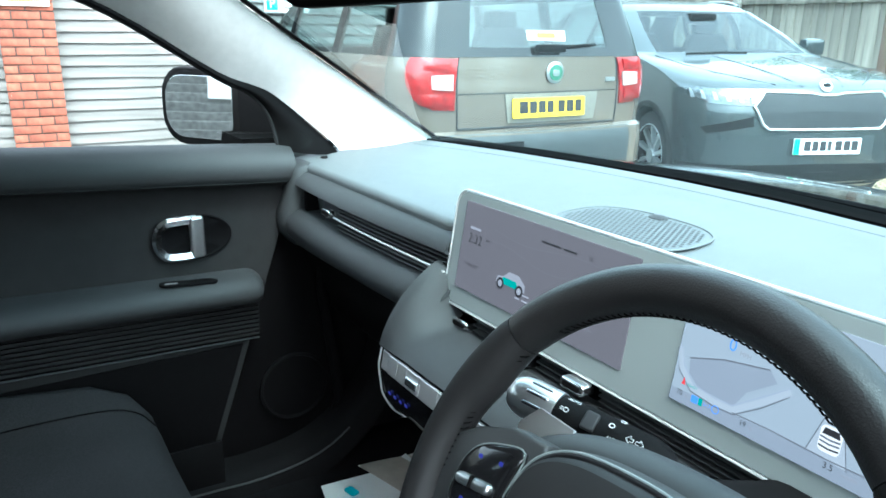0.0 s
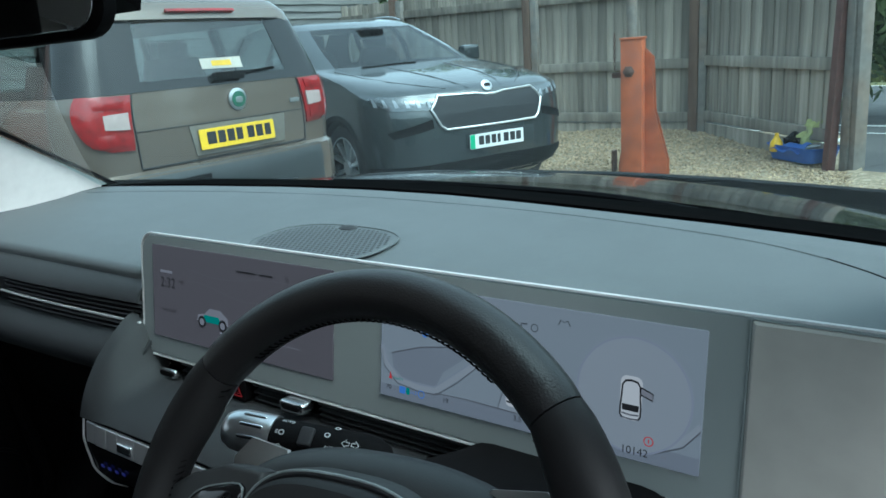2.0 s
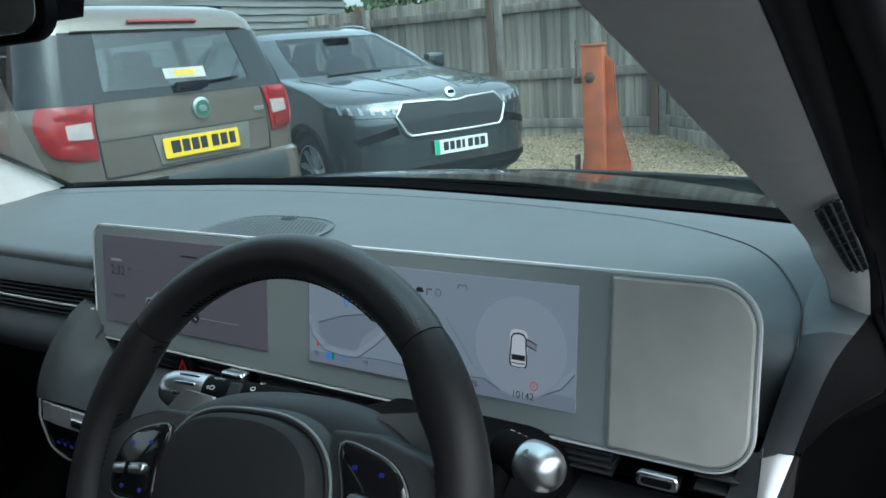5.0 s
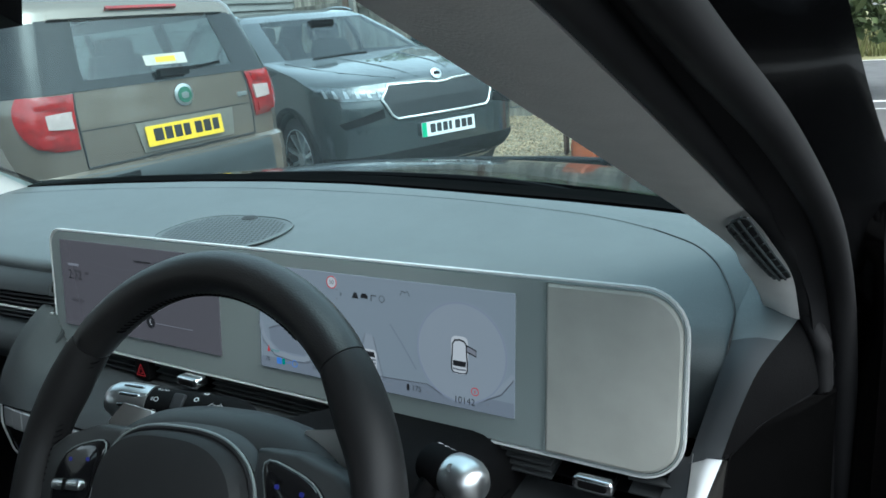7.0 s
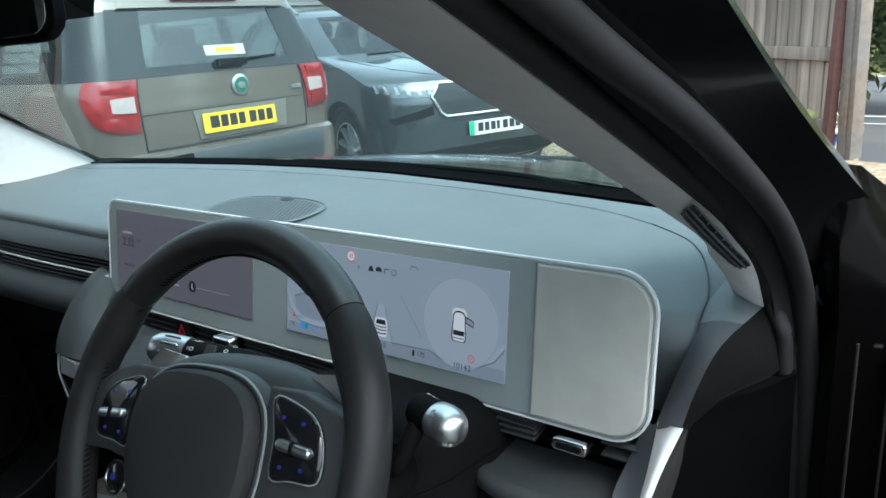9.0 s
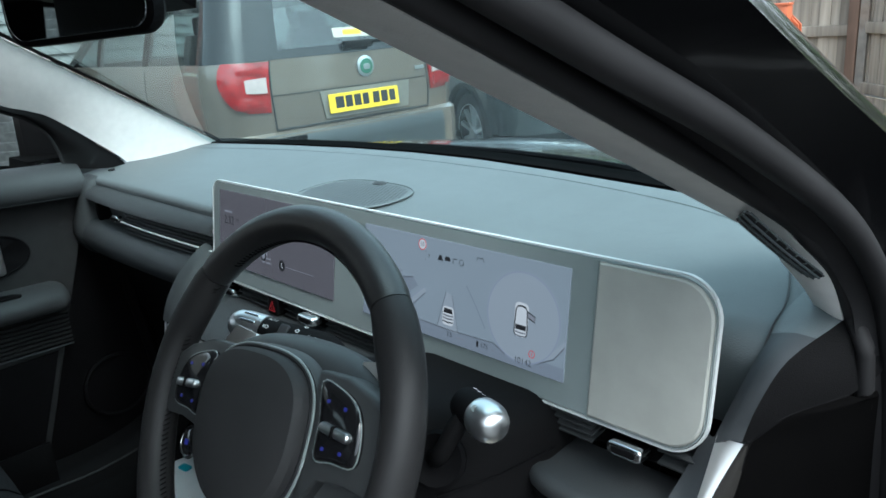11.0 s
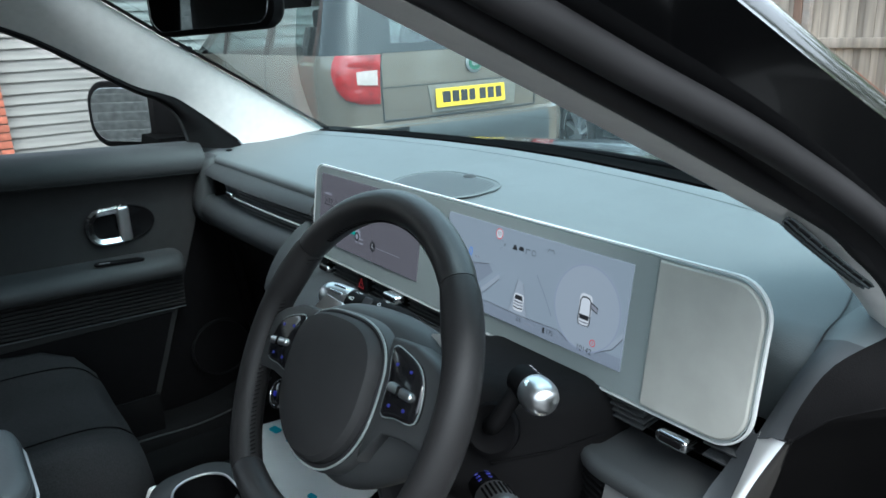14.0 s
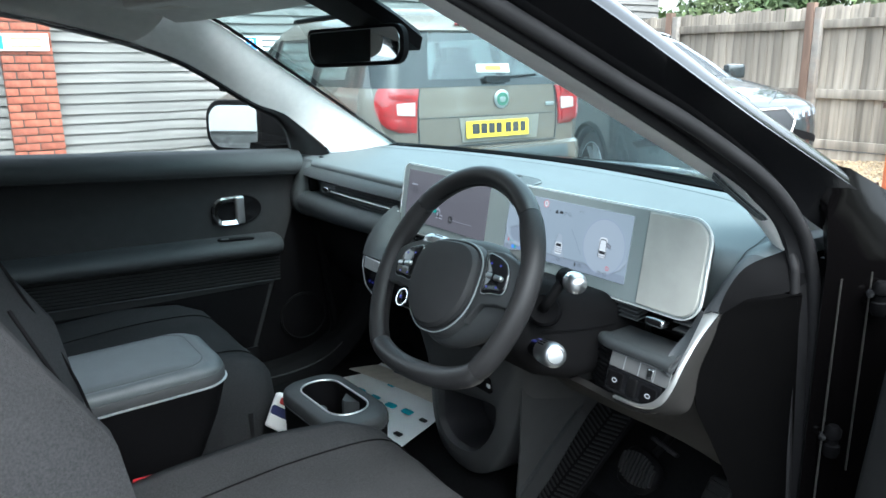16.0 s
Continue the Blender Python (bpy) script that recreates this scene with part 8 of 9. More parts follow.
def car_wheel(parent, x, y, z, r, rim_r):
    sg = 1 if x > 0 else -1
    M = pose(x, y, z, 0, 90 * sg, 0)
    w = part("wheel", lathe([(rim_r, -0.1), (r - 0.02, -0.105), (r, -0.08), (r, 0.06), (r - 0.015, 0.085), (rim_r + 0.012, 0.095), (rim_r, 0.085)], M, 40, cap=False), TYRE, parent, "black tyre on an alloy wheel")
    part("rim", lathe([(rim_r + 0.004, 0.08), (rim_r + 0.004, 0.092), (rim_r - 0.012, 0.09), (rim_r - 0.02, 0.03), (rim_r - 0.03, -0.04), (0.0001, -0.05)], M, 40, cap=False), DARKER, w, "dark wheel barrel")
    return w


def spoke_set(w, M, rim_r, n):
    for k in range(n):
        a = 2 * math.pi * k / n
        pts = [(0.05, -0.012), (rim_r * 0.98, -0.02), (rim_r * 0.98, 0.02), (0.05, 0.012)]
        R = M @ pose(0, 0, 0, 0, 0, math.degrees(a))
        part("spoke", loft([[R @ Vector((x, y * (0.9 if z > 0.07 else 1.2), z - 0.02 * (x < 0.1))) for x, y in pts] for z in (0.05, 0.082)]), ALLOY, w)
    part("rim_lip", sweep([M @ Vector((*c, 0.088)) for c in circle(rim_r, 40)], circle(0.007, 6), up=M.to_3x3() @ Vector((0, 0, 1)), closed=True), ALLOY, w)
    part("hub_cap", lathe([(0.06, 0.05), (0.055, 0.08), (0.0001, 0.085)], M, 16), ALLOY, w)


def plate(parent, M, mat, bars, strip=None):
    p = part("number_plate", slab(0.52, 0.111, 0.008, 0.006, M, 0.001), mat, parent, "number plate with plain dark bars")
    for x, w in bars:
        part("plate_bar", slab(w, 0.068, 0.004, 0.002, M @ pose(x, 0.004, 0.0012), 0.0004), INK, p)
    if strip:
        part("plate_strip", slab(0.045, 0.109, 0.006, 0.002, M @ pose(-0.236, 0, 0.0012), 0.0004), strip, p)
    return p


BARS = [(-0.185, 0.06), (-0.118, 0.05), (-0.055, 0.05), (0.005, 0.045), (0.085, 0.05), (0.148, 0.05), (0.21, 0.045)]

# Khaki compact estate with its tail to the camera.
LOWER_K = [(0.2, 0.74, 0.14, 4.0, 0.2, 0.3, 0.03, 0.1), (0.3, 0.84, 0.04, 4.14, 0.22, 0.34, 0.05, 0.12), (0.45, 0.885, 0.0, 4.2, 0.22, 0.34, 0.06, 0.12),
     (0.66, 0.892, -0.005, 4.21, 0.22, 0.34, 0.06, 0.12), (0.735, 0.89, 0.005, 4.2, 0.22, 0.34, 0.06, 0.12), (0.755, 0.885, 0.05, 4.18, 0.2, 0.34, 0.06, 0.12),
     (0.85, 0.89, 0.045, 4.16, 0.2, 0.34, 0.06, 0.12), (0.97, 0.892, 0.045, 4.02, 0.2, 0.34, 0.06, 0.2), (1.02, 0.89, 0.05, 3.75, 0.2, 0.34, 0.06, 0.2)]
UPPER_K = [(1.1, 0.882, 0.055, 3.3, 0.2, 0.3, 0.06, 0.2), (1.155, 0.868, 0.06, 3.06, 0.2, 0.25, 0.06, 0.2), (1.3, 0.82, 0.1, 2.78, 0.18, 0.22, 0.06, 0.18),
     (1.5, 0.755, 0.16, 2.4, 0.17, 0.2, 0.06, 0.15), (1.56, 0.735, 0.185, 2.28, 0.16, 0.2, 0.06, 0.15), (1.62, 0.69, 0.25, 2.1, 0.15, 0.2, 0.06, 0.15),
     (1.66, 0.6, 0.38, 1.9, 0.14, 0.2, 0.05, 0.12), (1.685, 0.42, 0.65, 1.6, 0.12, 0.2, 0.04, 0.1)]
K = Hull(LOWER_K + UPPER_K)
khaki = thing("khaki_car", (-2.76, 2.3, G), "khaki compact estate car parked with its tail to the yard", "car", turn=87.5, local=True)
zs = [0.2, 0.24, 0.28, 0.32, 0.36, 0.4, 0.44, 0.48, 0.52, 0.56, 0.6, 0.66, 0.7, 0.735, 0.755, 0.79, 0.82, 0.85, 0.9, 0.94, 0.97, 1.0, 1.02, 1.06, 1.1, 1.13, 1.155]
bm = cut_arches(sheet(K.band(zs), True), [(0.82, 0.32), (3.4, 0.32)], 0.375)
part("body", bm, KHAKI, khaki, "khaki metallic body", 30)
part("roof", put(sheet(K.band([1.5, 1.53, 1.56, 1.59, 1.62, 1.64, 1.66, 1.675, 1.685]), True), loft([K.band([1.685])[0]][:1] + [[p * 0.0 + Vector((p.x * 0.1, 1.15 + (p.y - 1.15) * 0.1, 1.69)) for p in K.band([1.685])[0]]], False)), KHAKI, khaki, "khaki roof", 30)
# Near-black sheet near belt height, put in for the shade inside the car.
part("cabin_dark_sheet", poly([(x * 0.97, y) for x, y, _ in (K.at(s, 1.0) for s in [k / 4 for k in range(1, 20)] + [-k / 4 for k in range(19, 0, -1)])], pose(0, 0, 0.95), 0), DARKER, khaki, "near-black sheet standing in for the shaded cabin")
zt, zb = 1.5, 1.155
part("rear_window", K.patch(((-0.86, zb + 0.015), (0.86, zb + 0.015), (0.86, zt), (-0.86, zt)), 0.0, 16, 8, 0.0), CAR_GLASS, khaki, "tinted rear window")
for sg in (-1, 1):
    part("tailgate_pillar", K.patch(((sg * 0.74, zb), (sg * 1.1, zb), (sg * 1.1, zt + 0.01), (sg * 0.74, zt + 0.01)), 0.004, 8, 8, 0.01), PIANO, khaki, "gloss black tailgate edge")
    part("quarter_pillar", K.patch(((sg * 1.1, zb), (sg * 2.02, zb), (sg * 2.02, zt), (sg * 1.1, zt)), 0.002, 12, 8, 0.01), PIANO, khaki, "black rear quarter")
    for y0, y1, y2, y3, nm in ((0.42, 1.05, 1.05, 0.5, "quarter_window"), (1.15, 1.95, 1.95, 1.15, "rear_door_window"), (2.03, 3.0, 2.45, 2.03, "front_door_window")):
        c = [(sg * K.side_s(y0, zb), zb), (sg * K.side_s(y1, zb), zb), (sg * K.side_s(y2, zt), zt), (sg * K.side_s(y3, zt), zt)]
        part(nm, K.patch(c, 0.0, 10, 6, 0.0), CAR_GLASS, khaki, "tinted side window")
    for y0, y1 in ((1.05, 1.15), (1.95, 2.03)):
        part("door_pillar", K.patch(((sg * K.side_s(y0, zb), zb), (sg * K.side_s(y1, zb), zb), (sg * K.side_s(y1, zt), zt), (sg * K.side_s(y0, zt), zt)), 0.002, 3, 6, 0.02), DARKER, khaki)
    part("front_pillar", K.patch(((sg * K.side_s(2.98, zb), zb), (sg * 3.6, zb), (sg * 3.6, zt), (sg * K.side_s(2.43, zt), zt)), 0.002, 4, 6, 0.03), KHAKI, khaki)
    part("roof_rail", tube([K.at(sg * K.side_s(y, 1.58), 1.6, 0.0) + Vector((-0.05 * sg, 0, 0.05)) for y in (0.45, 0.8, 1.4, 2.0, 2.3)], 0.018, 8), DARKER, khaki, "black roof rail")
    rows = []
    for i in range(11):
        v = i / 10
        s1 = 1.1 + 0.52 * math.sqrt(1 - (1 - v) ** 2) - 0.1 * v ** 4
        rows.append([K.at(sg * (0.86 + (s1 - 0.86) * j / 10 - 0.02 * v), 0.88 + 0.275 * v - 0.008 * (1 - j / 10), 0.01 + 0.012 * math.sin(math.pi * (0.1 + 0.8 * j / 10)) * math.sin(math.pi * v) ** 0.5) for j in range(11)])
    tl = part("tail_lamp", sheet(rows, thick=0.02), RED_LENS, khaki, "red wrap-round tail lamp", 50)
    part("reversing_lens", K.patch([(sg * 0.88, 0.98), (sg * 1.12, 0.99), (sg * 1.13, 1.06), (sg * 0.88, 1.065)], 0.026, 6, 4, 0.01, 0.003), PINK_LENS, tl, "clear reversing lens")
    for z0, z1 in ((0.9, 0.962), (1.085, 1.14)):
        part("lamp_facet", K.patch([(sg * 0.9, z0), (sg * 1.25, z0), (sg * 1.32, z1), (sg * 0.9, z1)], 0.022, 8, 4, 0.008, 0.005), RED_LENS, tl)
    part("gate_gap", K.line([(sg * 0.83, z) for z in (0.77, 0.85, 0.92, 1.0, 1.1, 1.155)], 0.005, 0.002), INK, khaki)
    part("bumper_lamp", K.patch([(sg * 0.62, 0.42), (sg * 0.95, 0.42), (sg * 0.95, 0.47), (sg * 0.62, 0.47)], 0.006), RED_LENS, khaki)
    for y in (1.95, 1.1):
        part("door_gap", K.line([(sg * K.side_s(y, z), z) for z in (0.4, 0.6, 0.8, 1.0, 1.12)], 0.004, 0.001), INK, khaki)
        part("door_handle", slab(0.16, 0.03, 0.012, 0.02, pose(sg * 0.905, y + 0.18, 0.93, 90, 0, 90 * sg), 0.005), KHAKI, khaki)
    part("side_moulding", K.patch([(sg * 2.12, 0.46), (sg * 2.9, 0.46), (sg * 2.9, 0.54), (sg * 2.12, 0.54)], 0.012, 20, 2, 0.014), DARK, khaki, "black side moulding")
    part("wing_mirror", block((sg * 1.0, 2.75, 1.15), (0.19, 0.1, 0.14), 0.03), DARK, khaki, "black wing mirror")
    for yc in (0.82, 3.4):
        part("arch_lip", tube([(sg * 0.893, yc + 0.385 * math.cos(a), 0.32 + 0.385 * math.sin(a)) for a in [math.pi * (k / 20 * 1.2 - 0.1) for k in range(21)]], 0.02, 8, up=(1, 0.05, 0.02)), DARK, khaki, "black arch lip")
        M = pose(sg * 0.79, yc, 0.32, 0, 90 * sg, 0)
        spoke_set(car_wheel(khaki, sg * 0.79, yc, 0.32, 0.32, 0.215), M, 0.215, 7)
part("windscreen", K.patch(((-3.6, zb), (-4.999, zb), (-4.999, zt), (-3.6, zt)), 0.0, 10, 6, 0.0), CAR_GLASS, khaki, "windscreen")
part("windscreen", K.patch(((3.6, zb), (4.999, zb), (4.999, zt), (3.6, zt)), 0.0, 10, 6, 0.0), CAR_GLASS, khaki, "windscreen")
part("window_band", K.patch(((-0.8, zb), (0.8, zb), (0.8, zb + 0.05), (-0.8, zb + 0.05)), 0.004, 16, 2, 0.01), PIANO, khaki, "black band below the glass")
part("gate_sill", K.line([(s, 0.767) for s in [-0.83 + 1.66 * k / 16 for k in range(17)]], 0.006, 0.002), INK, khaki)
# Crease in the gate drawn as a black line, its shade painted on.
part("gate_crease", K.line([(s, 0.958) for s in [-0.82 + 1.64 * k / 16 for k in range(17)]], 0.003, 0.0), INK, khaki)
part("bumper_cladding", K.patch(((-2.1, 0.3), (2.1, 0.3), (2.1, 0.5), (-2.1, 0.5)), 0.006, 40, 4, 0.01), DARK, khaki, "black lower bumper")
part("bumper_top", K.patch(((-0.98, 0.5), (0.98, 0.5), (0.98, 0.742), (-0.98, 0.742)), 0.01, 24, 5, 0.012), material("dark_bumper_plastic", (0.03, 0.034, 0.036), 0.45, vary=0.15, scale=20), khaki, "dark grey bumper face")
part("plate_recess", K.patch(((K.rear_s(-0.25, 0.85), 0.79), (K.rear_s(0.385, 0.85), 0.79), (K.rear_s(0.4, 0.9), 0.952), (K.rear_s(-0.275, 0.9), 0.952)), 0.003, 8, 4, 0.006), material("pale_khaki_recess", (0.245, 0.222, 0.19), 0.35, 0.4, coat=0.5), khaki, "pale plate recess")
PK = pose(0.028, 0.03, 0.872, 90 - 3, 0, 0)
plate(khaki, PK @ pose(0, 0, 0.008), PLATE_YELLOW, BARS)
bd = part("badge", lathe([(0.062, 0.0), (0.062, 0.008), (0.05, 0.012), (0.0001, 0.013)], pose(0.068, 0.046, 1.066, 90, 0, 0), 28), SILVER, khaki, "round silver and green badge")
part("badge_core", lathe([(0.045, 0.012), (0.045, 0.016), (0.0001, 0.017)], pose(0.068, 0.046, 1.066, 90, 0, 0), 24), BADGE_GREEN, bd)
part("badge_shape", slab(0.05, 0.035, 0.015, 0.004, pose(0.068, 0.026, 1.064, 90, 0, 0), 0.001), SILVER, bd)
part("name_mark", slab(0.075, 0.024, 0.004, 0.004, pose(0.505, 0.055, 1.02, 90, 0, 0), 0.001), SILVER, khaki, "small silver name mark, plain shape")
part("rear_wiper", tube([K.at(K.rear_s(x, z), z, 0.02) for x, z in ((0.0, 1.205), (0.2, 1.212), (0.38, 1.222))], 0.009, 6), DARKER, khaki, "black rear wiper")
part("wiper_boss", block((0.03, 0.045, 1.2), (0.2, 0.04, 0.045), 0.012), DARKER, khaki)
st = part("window_sticker", K.patch(((K.rear_s(-0.11, 1.25), 1.245), (K.rear_s(0.165, 1.25), 1.24), (K.rear_s(0.165, 1.3), 1.3), (K.rear_s(-0.11, 1.3), 1.3)), 0.004, 4, 2, 0.001), PAPER, khaki, "cream and yellow window sticker")
part("sticker_print", K.patch(((K.rear_s(-0.04, 1.27), 1.258), (K.rear_s(0.09, 1.27), 1.256), (K.rear_s(0.09, 1.29), 1.286), (K.rear_s(-0.04, 1.29), 1.286)), 0.006, 4, 2, 0.001), YELLOW, st)
part("brake_light", K.patch(((K.rear_s(-0.24, 1.55), 1.555), (K.rear_s(0.2, 1.55), 1.555), (K.rear_s(0.2, 1.57), 1.568), (K.rear_s(-0.24, 1.57), 1.568)), 0.055, 8, 2, 0.02), RED_LENS, khaki, "red high brake light")
part("roof_spoiler", K.patch(((-0.95, 1.515), (0.95, 1.515), (0.9, 1.6), (-0.9, 1.6)), 0.03, 16, 4, 0.02), KHAKI, khaki, "khaki roof spoiler")
for x in (-0.38, 0.38):
    part("rear_seat", loft([[(x + a * f, 1.05 + b * 0.5 + 0.1 * (z - 0.9), z) for a, b in rrect(0.46, 0.22, 0.06)] for z, f in ((0.9, 1), (1.2, 0.98), (1.32, 0.8))]), DARK, khaki, "dark rear seat", 60)
    part("head_rest", block((x, 1.1, 1.37), (0.24, 0.1, 0.13), 0.03), DARK, khaki)

# Slate-blue crossover facing the camera.
LOWER_E = [(0.2, 0.78, -4.4, -0.16, 0.3, 0.42, 0.05, 0.12), (0.27, 0.88, -4.55, -0.05, 0.3, 0.42, 0.08, 0.15), (0.36, 0.92, -4.6, 0.01, 0.3, 0.42, 0.08, 0.16),
     (0.6, 0.935, -4.64, 0.015, 0.3, 0.42, 0.08, 0.17), (0.78, 0.935, -4.64, 0.0, 0.3, 0.4, 0.08, 0.18), (0.88, 0.93, -4.63, -0.03, 0.28, 0.4, 0.08, 0.19),
     (0.93, 0.925, -4.62, -0.065, 0.28, 0.4, 0.08, 0.2), (0.965, 0.92, -4.6, -0.14, 0.28, 0.4, 0.08, 0.2), (1.0, 0.91, -4.6, -0.27, 0.28, 0.38, 0.08, 0.2),
     (1.04, 0.9, -4.58, -0.47, 0.28, 0.34, 0.08, 0.2)]
UPPER_E = [(1.08, 0.885, -4.56, -0.75, 0.28, 0.3, 0.08, 0.2), (1.115, 0.865, -4.53, -1.03, 0.28, 0.26, 0.08, 0.2), (1.145, 0.85, -4.5, -1.24, 0.28, 0.24, 0.08, 0.2),
     (1.3, 0.785, -4.35, -1.58, 0.24, 0.2, 0.08, 0.18), (1.5, 0.69, -4.0, -2.05, 0.2, 0.2, 0.06, 0.16), (1.56, 0.64, -3.8, -2.25, 0.2, 0.2, 0.06, 0.15),
     (1.6, 0.52, -3.5, -2.55, 0.2, 0.2, 0.05, 0.1), (1.615, 0.35, -3.2, -2.8, 0.1, 0.1, 0.02, 0.05)]
E = Hull(LOWER_E + UPPER_E)
slate = thing("slate_blue_car", (-2.398, 4.525, G), "slate-blue crossover car parked nose out", "car", turn=247.2, local=True)
zs = [0.2, 0.235, 0.27, 0.315, 0.36, 0.4, 0.44, 0.48, 0.52, 0.56, 0.6, 0.64, 0.68, 0.72, 0.75, 0.78, 0.81, 0.84, 0.86, 0.88, 0.9, 0.915, 0.93, 0.95, 0.965, 0.98, 1.0, 1.02, 1.04, 1.06, 1.08, 1.1, 1.115, 1.13, 1.145]
AX = -0.88
bm = cut_arches(sheet(E.band(zs), True), [(AX, 0.35), (AX - 2.77, 0.35)], 0.4)
part("body", bm, TEAL, slate, "slate-blue metallic body", 25)
top = E.band([1.615])[0]
part("roof", put(sheet(E.band([1.5, 1.53, 1.56, 1.58, 1.6, 1.615]), True), loft([top, [Vector((p.x * 0.1, -3.0 + (p.y + 3.0) * 0.1, 1.618)) for p in top]], False)), TEAL, slate, "slate-blue roof", 30)
# Level dark sheet again; the cabin's shade is in its colour.
part("cabin_dark_sheet", poly([(p.x * 0.96, p.y) for p in (E.at(s, 1.05) for s in [k / 4 for k in range(1, 20)] + [-k / 4 for k in range(19, 0, -1)])], pose(0, 0, 1.0), 0), DARKER, slate, "near-black sheet standing in for the shaded cabin")
zb, zt = 1.145, 1.5
for sg in (-1, 1):
    part("windscreen", E.patch(((sg * 3.75, zb), (sg * 5, zb), (sg * 5, zt), (sg * 3.75, zt)), 0.0, 10, 8, 0.0), CAR_WINDSCREEN, slate, "windscreen")
    part("front_pillar", E.patch(((sg * E.side_s(-1.62, zb), zb), (sg * 3.8, zb), (sg * 3.8, zt), (sg * E.side_s(-2.3, zt), zt)), 0.003, 6, 8, 0.03), TEAL, slate)
    for y0, y1, y2, y3 in ((-2.65, -1.66, -2.36, -2.65), (-3.6, -2.73, -2.73, -3.6), (-4.15, -3.68, -3.68, -3.9)):
        part("side_window", E.patch([(sg * E.side_s(y0, zb), zb), (sg * E.side_s(y1, zb), zb), (sg * E.side_s(y2, zt), zt), (sg * E.side_s(y3, zt), zt)], 0.0, 8, 6, 0.0), CAR_GLASS, slate, "tinted side window")
    part("window_trim", E.line([(sg * E.side_s(y, zb), zb + 0.005) for y in (-4.1, -3.4, -2.7, -2.1, -1.68)], 0.008, 0.004), CHROME, slate, "chrome window line")
    part("window_trim", E.line([(sg * E.side_s(-1.66 - 0.7 * k / 6, zb + (zt - zb) * k / 6), zb + (zt - zb) * k / 6) for k in range(7)], 0.008, 0.004), CHROME, slate)
    for y0, y1 in ((-2.73, -2.65), (-3.68, -3.6)):
        part("door_pillar", E.patch(((sg * E.side_s(y0, zb), zb), (sg * E.side_s(y1, zb), zb), (sg * E.side_s(y1, zt), zt), (sg * E.side_s(y0, zt), zt)), 0.002, 3, 6, 0.02), DARKER, slate)
    part("rear_pillar", E.patch(((sg * 1.0, zb), (sg * E.side_s(-4.15, zb), zb), (sg * E.side_s(-3.9, zt), zt), (sg * 1.0, zt)), 0.002, 8, 6, 0.02), TEAL, slate)
    part("roof_rail", tube(smooth_path([E.at(sg * E.side_s(y, 1.52), 1.53, 0.0) + Vector((-0.03 * sg, 0, dz)) for y, dz in ((-3.75, 0.03), (-3.6, 0.07), (-3.0, 0.085), (-2.6, 0.07), (-2.4, 0.03))], 4), 0.016, 8), CHROME, slate, "silver roof rail")
    hl = part("headlamp", E.patch([(sg * 4.12, 0.81), (sg * 3.5, 0.83), (sg * 3.12, 0.955), (sg * 4.12, 0.895)], 0.006, 14, 6, 0.012, 0.004), LAMP_GLASS, slate, "clear slim headlamp")
    for k in range(6):
        s = 4.02 - 0.13 * k
        part("lamp_element", E.patch([(sg * s, 0.832 + 0.006 * k), (sg * (s - 0.05), 0.834 + 0.006 * k), (sg * (s - 0.06), 0.88 + 0.01 * k), (sg * (s - 0.025), 0.878 + 0.008 * k)], 0.014, 2, 2, 0.004), LAMP_BRIGHT, hl)
    # Black patch on the facet: shade of its crease, given by colour.
    part("crease_shade_patch", E.patch([(sg * 4.0, 0.68), (sg * 3.5, 0.62), (sg * 3.42, 0.665), (sg * 4.0, 0.745)], 0.004, 8, 3, 0.006), DARK, slate, "dark patch painted for the shaded crease below the headlamp")
    part("corner_fin", block((sg * 0.88, -0.42, 0.42), (0.03, 0.14, 0.32), 0.01, (0, 0, 25 * sg)), DARKER, slate, "black corner fin")
    part("wing_mirror", block((sg * 1.02, -1.75, 1.19), (0.2, 0.12, 0.15), 0.035), TEAL, slate, "wing mirror")
    part("bonnet_gap", E.line([(sg * s, z) for s, z in ((4.35, 0.955), (4.1, 0.985), (3.85, 1.025), (3.7, 1.07), (3.6, 1.12))], 0.004, 0.001), INK, slate)
    part("bonnet_crease", E.line([(sg * 4.7, 0.945), (sg * 4.62, 0.985), (sg * 4.56, 1.04), (sg * 4.53, 1.09), (sg * 4.51, 1.125)], 0.007, -0.002), TEAL, slate)
    part("sill_cladding", E.patch([(sg * 2.3, 0.25), (sg * 2.85, 0.25), (sg * 2.85, 0.36), (sg * 2.3, 0.36)], 0.012, 20, 2, 0.014), DARK, slate, "black sill cladding")
    for yc in (AX, AX - 2.77):
        part("arch_lip", tube([(sg * 0.93, yc + 0.415 * math.cos(a), 0.35 + 0.415 * math.sin(a)) for a in [math.pi * (k / 20 * 1.2 - 0.1) for k in range(21)]], 0.026, 8, up=(1, 0.05, 0.02)), DARK, slate, "black arch lip")
        part("arch_liner", lathe([(0.41, 0.0), (0.41, -0.3), (0.0001, -0.3)], pose(sg * 0.9, yc, 0.35, 0, 90 * sg, 0), 28, cap=False), INK, slate)
        M = pose(sg * 0.81, yc, 0.35, 0, 90 * sg, 0)
        spoke_set(car_wheel(slate, sg * 0.81, yc, 0.35, 0.355, 0.25), M, 0.25, 10)
hexa = [(-0.53, 0.815), (-0.47, 0.69), (-0.43, 0.66), (0.43, 0.66), (0.47, 0.69), (0.53, 0.815), (0.45, 0.913), (0.13, 0.905), (0.05, 0.892), (-0.05, 0.892), (-0.13, 0.905), (-0.45, 0.913)]
hexp = []
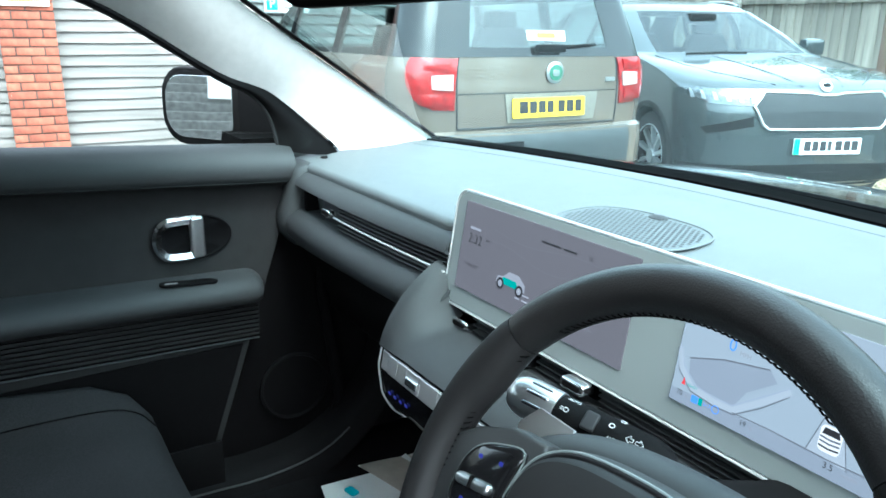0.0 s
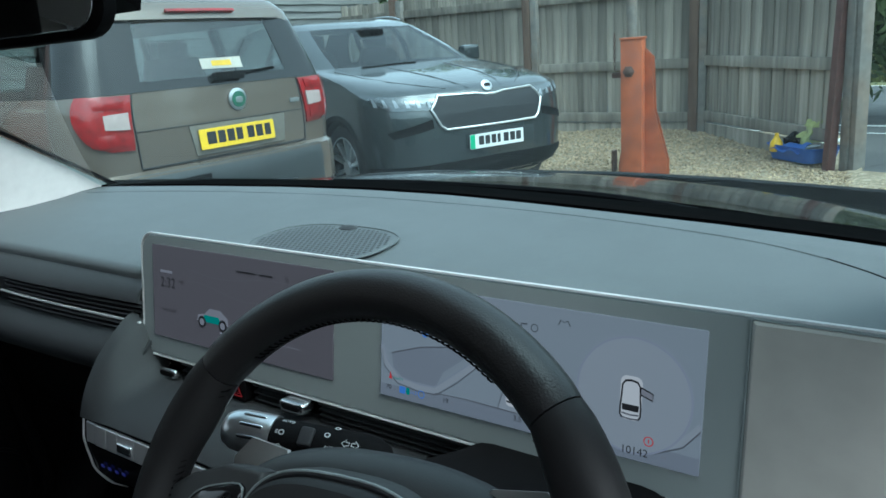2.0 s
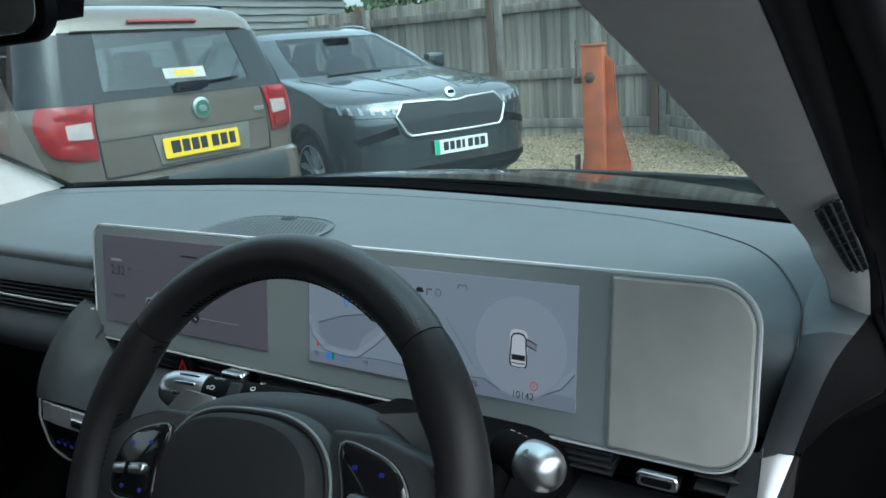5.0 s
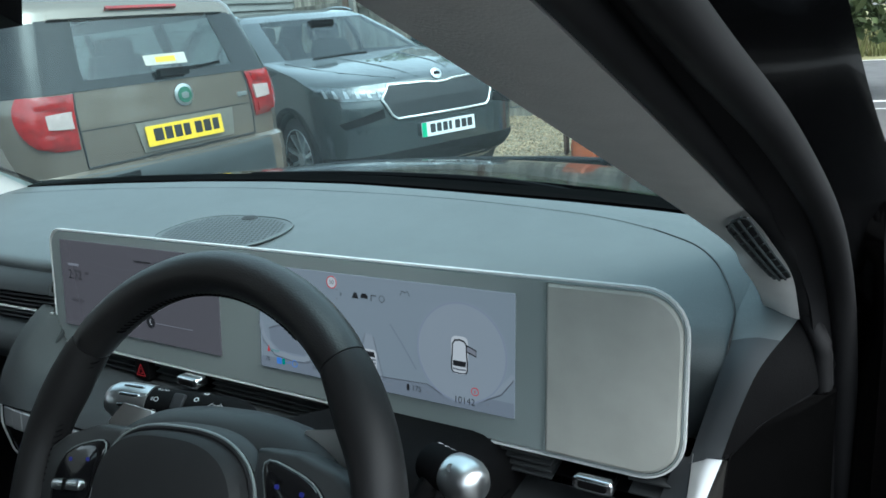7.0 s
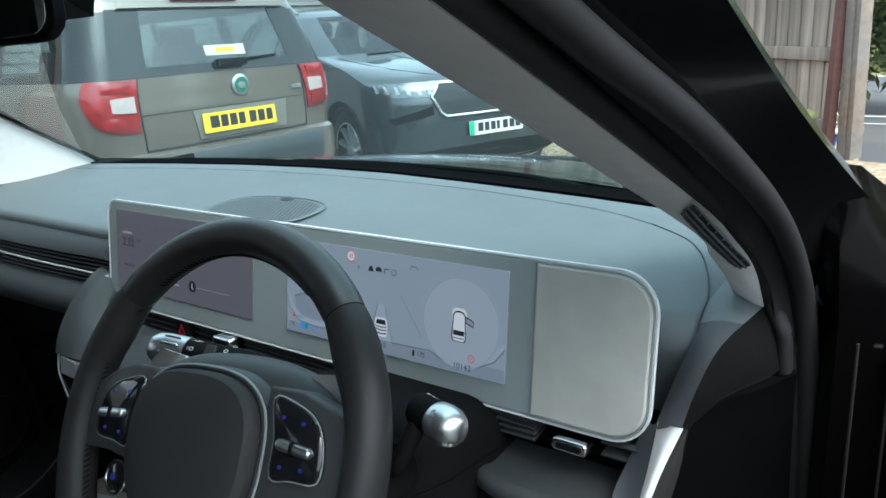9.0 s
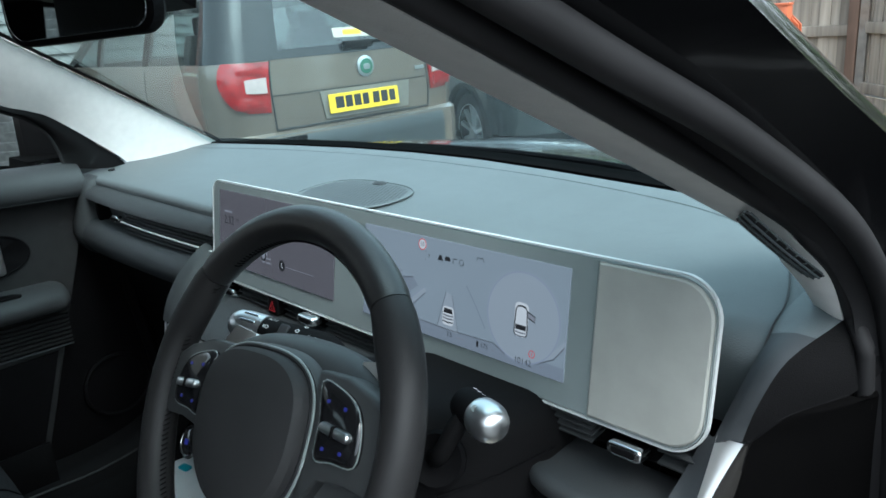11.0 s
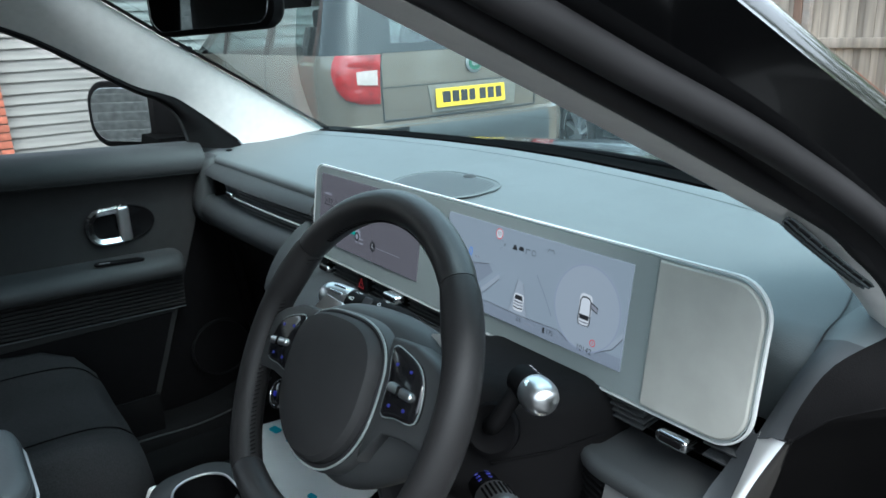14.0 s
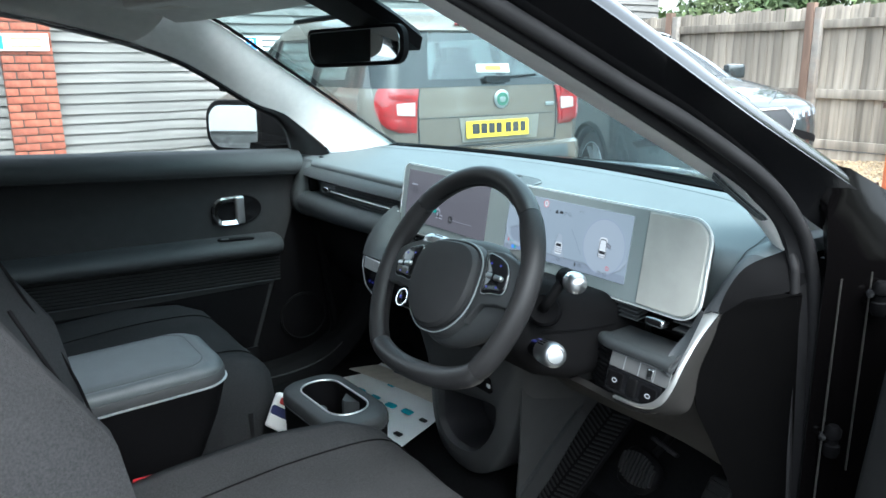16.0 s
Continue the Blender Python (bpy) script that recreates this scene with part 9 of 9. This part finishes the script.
for (x0, z0), (x1, z1) in zip(hexa, hexa[1:] + hexa[:1]):
    hexp += [(x0 + (x1 - x0) * k / 4, z0 + (z1 - z0) * k / 4) for k in range(4)]
bmg = bmesh.new()
cv = [E.at(E.front_s(x * 0.98 if x else 0.001, z), z, 0.012) for x, z in hexp]
mid = [E.at(E.front_s(x * 0.5 if x else 0.001, 0.785 + (z - 0.785) * 0.5), 0.785 + (z - 0.785) * 0.5, 0.012) for x, z in hexp]
cen = [E.at(E.front_s(x * 0.02 + 0.001, 0.785), 0.785, 0.012) for x, z in hexp]
part("grille", sheet([cv, mid, cen], True, bm=bmg), woven("grille_mesh", (0.025, 0.027, 0.03), 60, 0.45, 0.8, dots=True), slate, "dark mesh grille")
part("grille_frame", sweep([E.at(E.front_s(x if x else 0.001, z), z, 0.014) for x, z in hexp], [(-0.008, -0.008), (0.008, -0.008), (0.008, 0.004), (0, 0.008), (-0.008, 0.004)], up=(0.02, 1, 0.1), closed=True), SATIN, slate, "chrome grille frame")
part("lower_bumper", E.patch(((-3.1, 0.24), (-4.999, 0.24), (-4.999, 0.42), (-3.1, 0.4)), 0.006, 24, 4, 0.01), DARK, slate, "black lower bumper")
part("lower_bumper", E.patch(((3.1, 0.24), (4.999, 0.24), (4.999, 0.42), (3.1, 0.4)), 0.006, 24, 4, 0.01), DARK, slate, "black lower bumper")
plate(slate, pose(0.0, 0.04, 0.545, 90, 0, 180), PLATE_WHITE, [(-0.155, 0.05), (-0.095, 0.045), (-0.035, 0.045), (0.015, 0.03), (0.085, 0.05), (0.15, 0.05), (0.21, 0.05)], GREEN)
eb = part("badge", lathe([(0.048, 0.0), (0.048, 0.008), (0.04, 0.012), (0.0001, 0.013)], pose(0.0, -0.075, 0.952, 62, 0, 180), 28), KEY_SILVER, slate, "round chrome badge")
part("badge_shape", slab(0.06, 0.03, 0.012, 0.004, pose(0.0, -0.062, 0.959, 62, 0, 180), 0.001), DARK, eb)
for x in (-0.36, 0.36):
    part("front_seat", loft([[(x + a * f, -2.45 + b * 0.5 - 0.2 * (z - 1.0), z) for a, b in rrect(0.48, 0.22, 0.06)] for z, f in ((1.0, 1), (1.2, 0.95), (1.3, 0.7))]), DARK, slate, "dark front seat", 60)
    part("head_rest", block((x, -2.55, 1.38), (0.26, 0.1, 0.16), 0.04), DARK, slate)
part("dash_top", block((0, -1.6, 1.1), (1.4, 0.5, 0.08), 0.03), DARK, slate, "dark dash top")
part("mirror_pod", block((0, -1.95, 1.43), (0.26, 0.12, 0.1), 0.03), DARK, slate)
part("wiper", E.line([(4.2, 1.135), (4.5, 1.14), (4.8, 1.145), (-4.9, 1.145)], 0.01, 0.012), DARKER, slate, "black wiper")
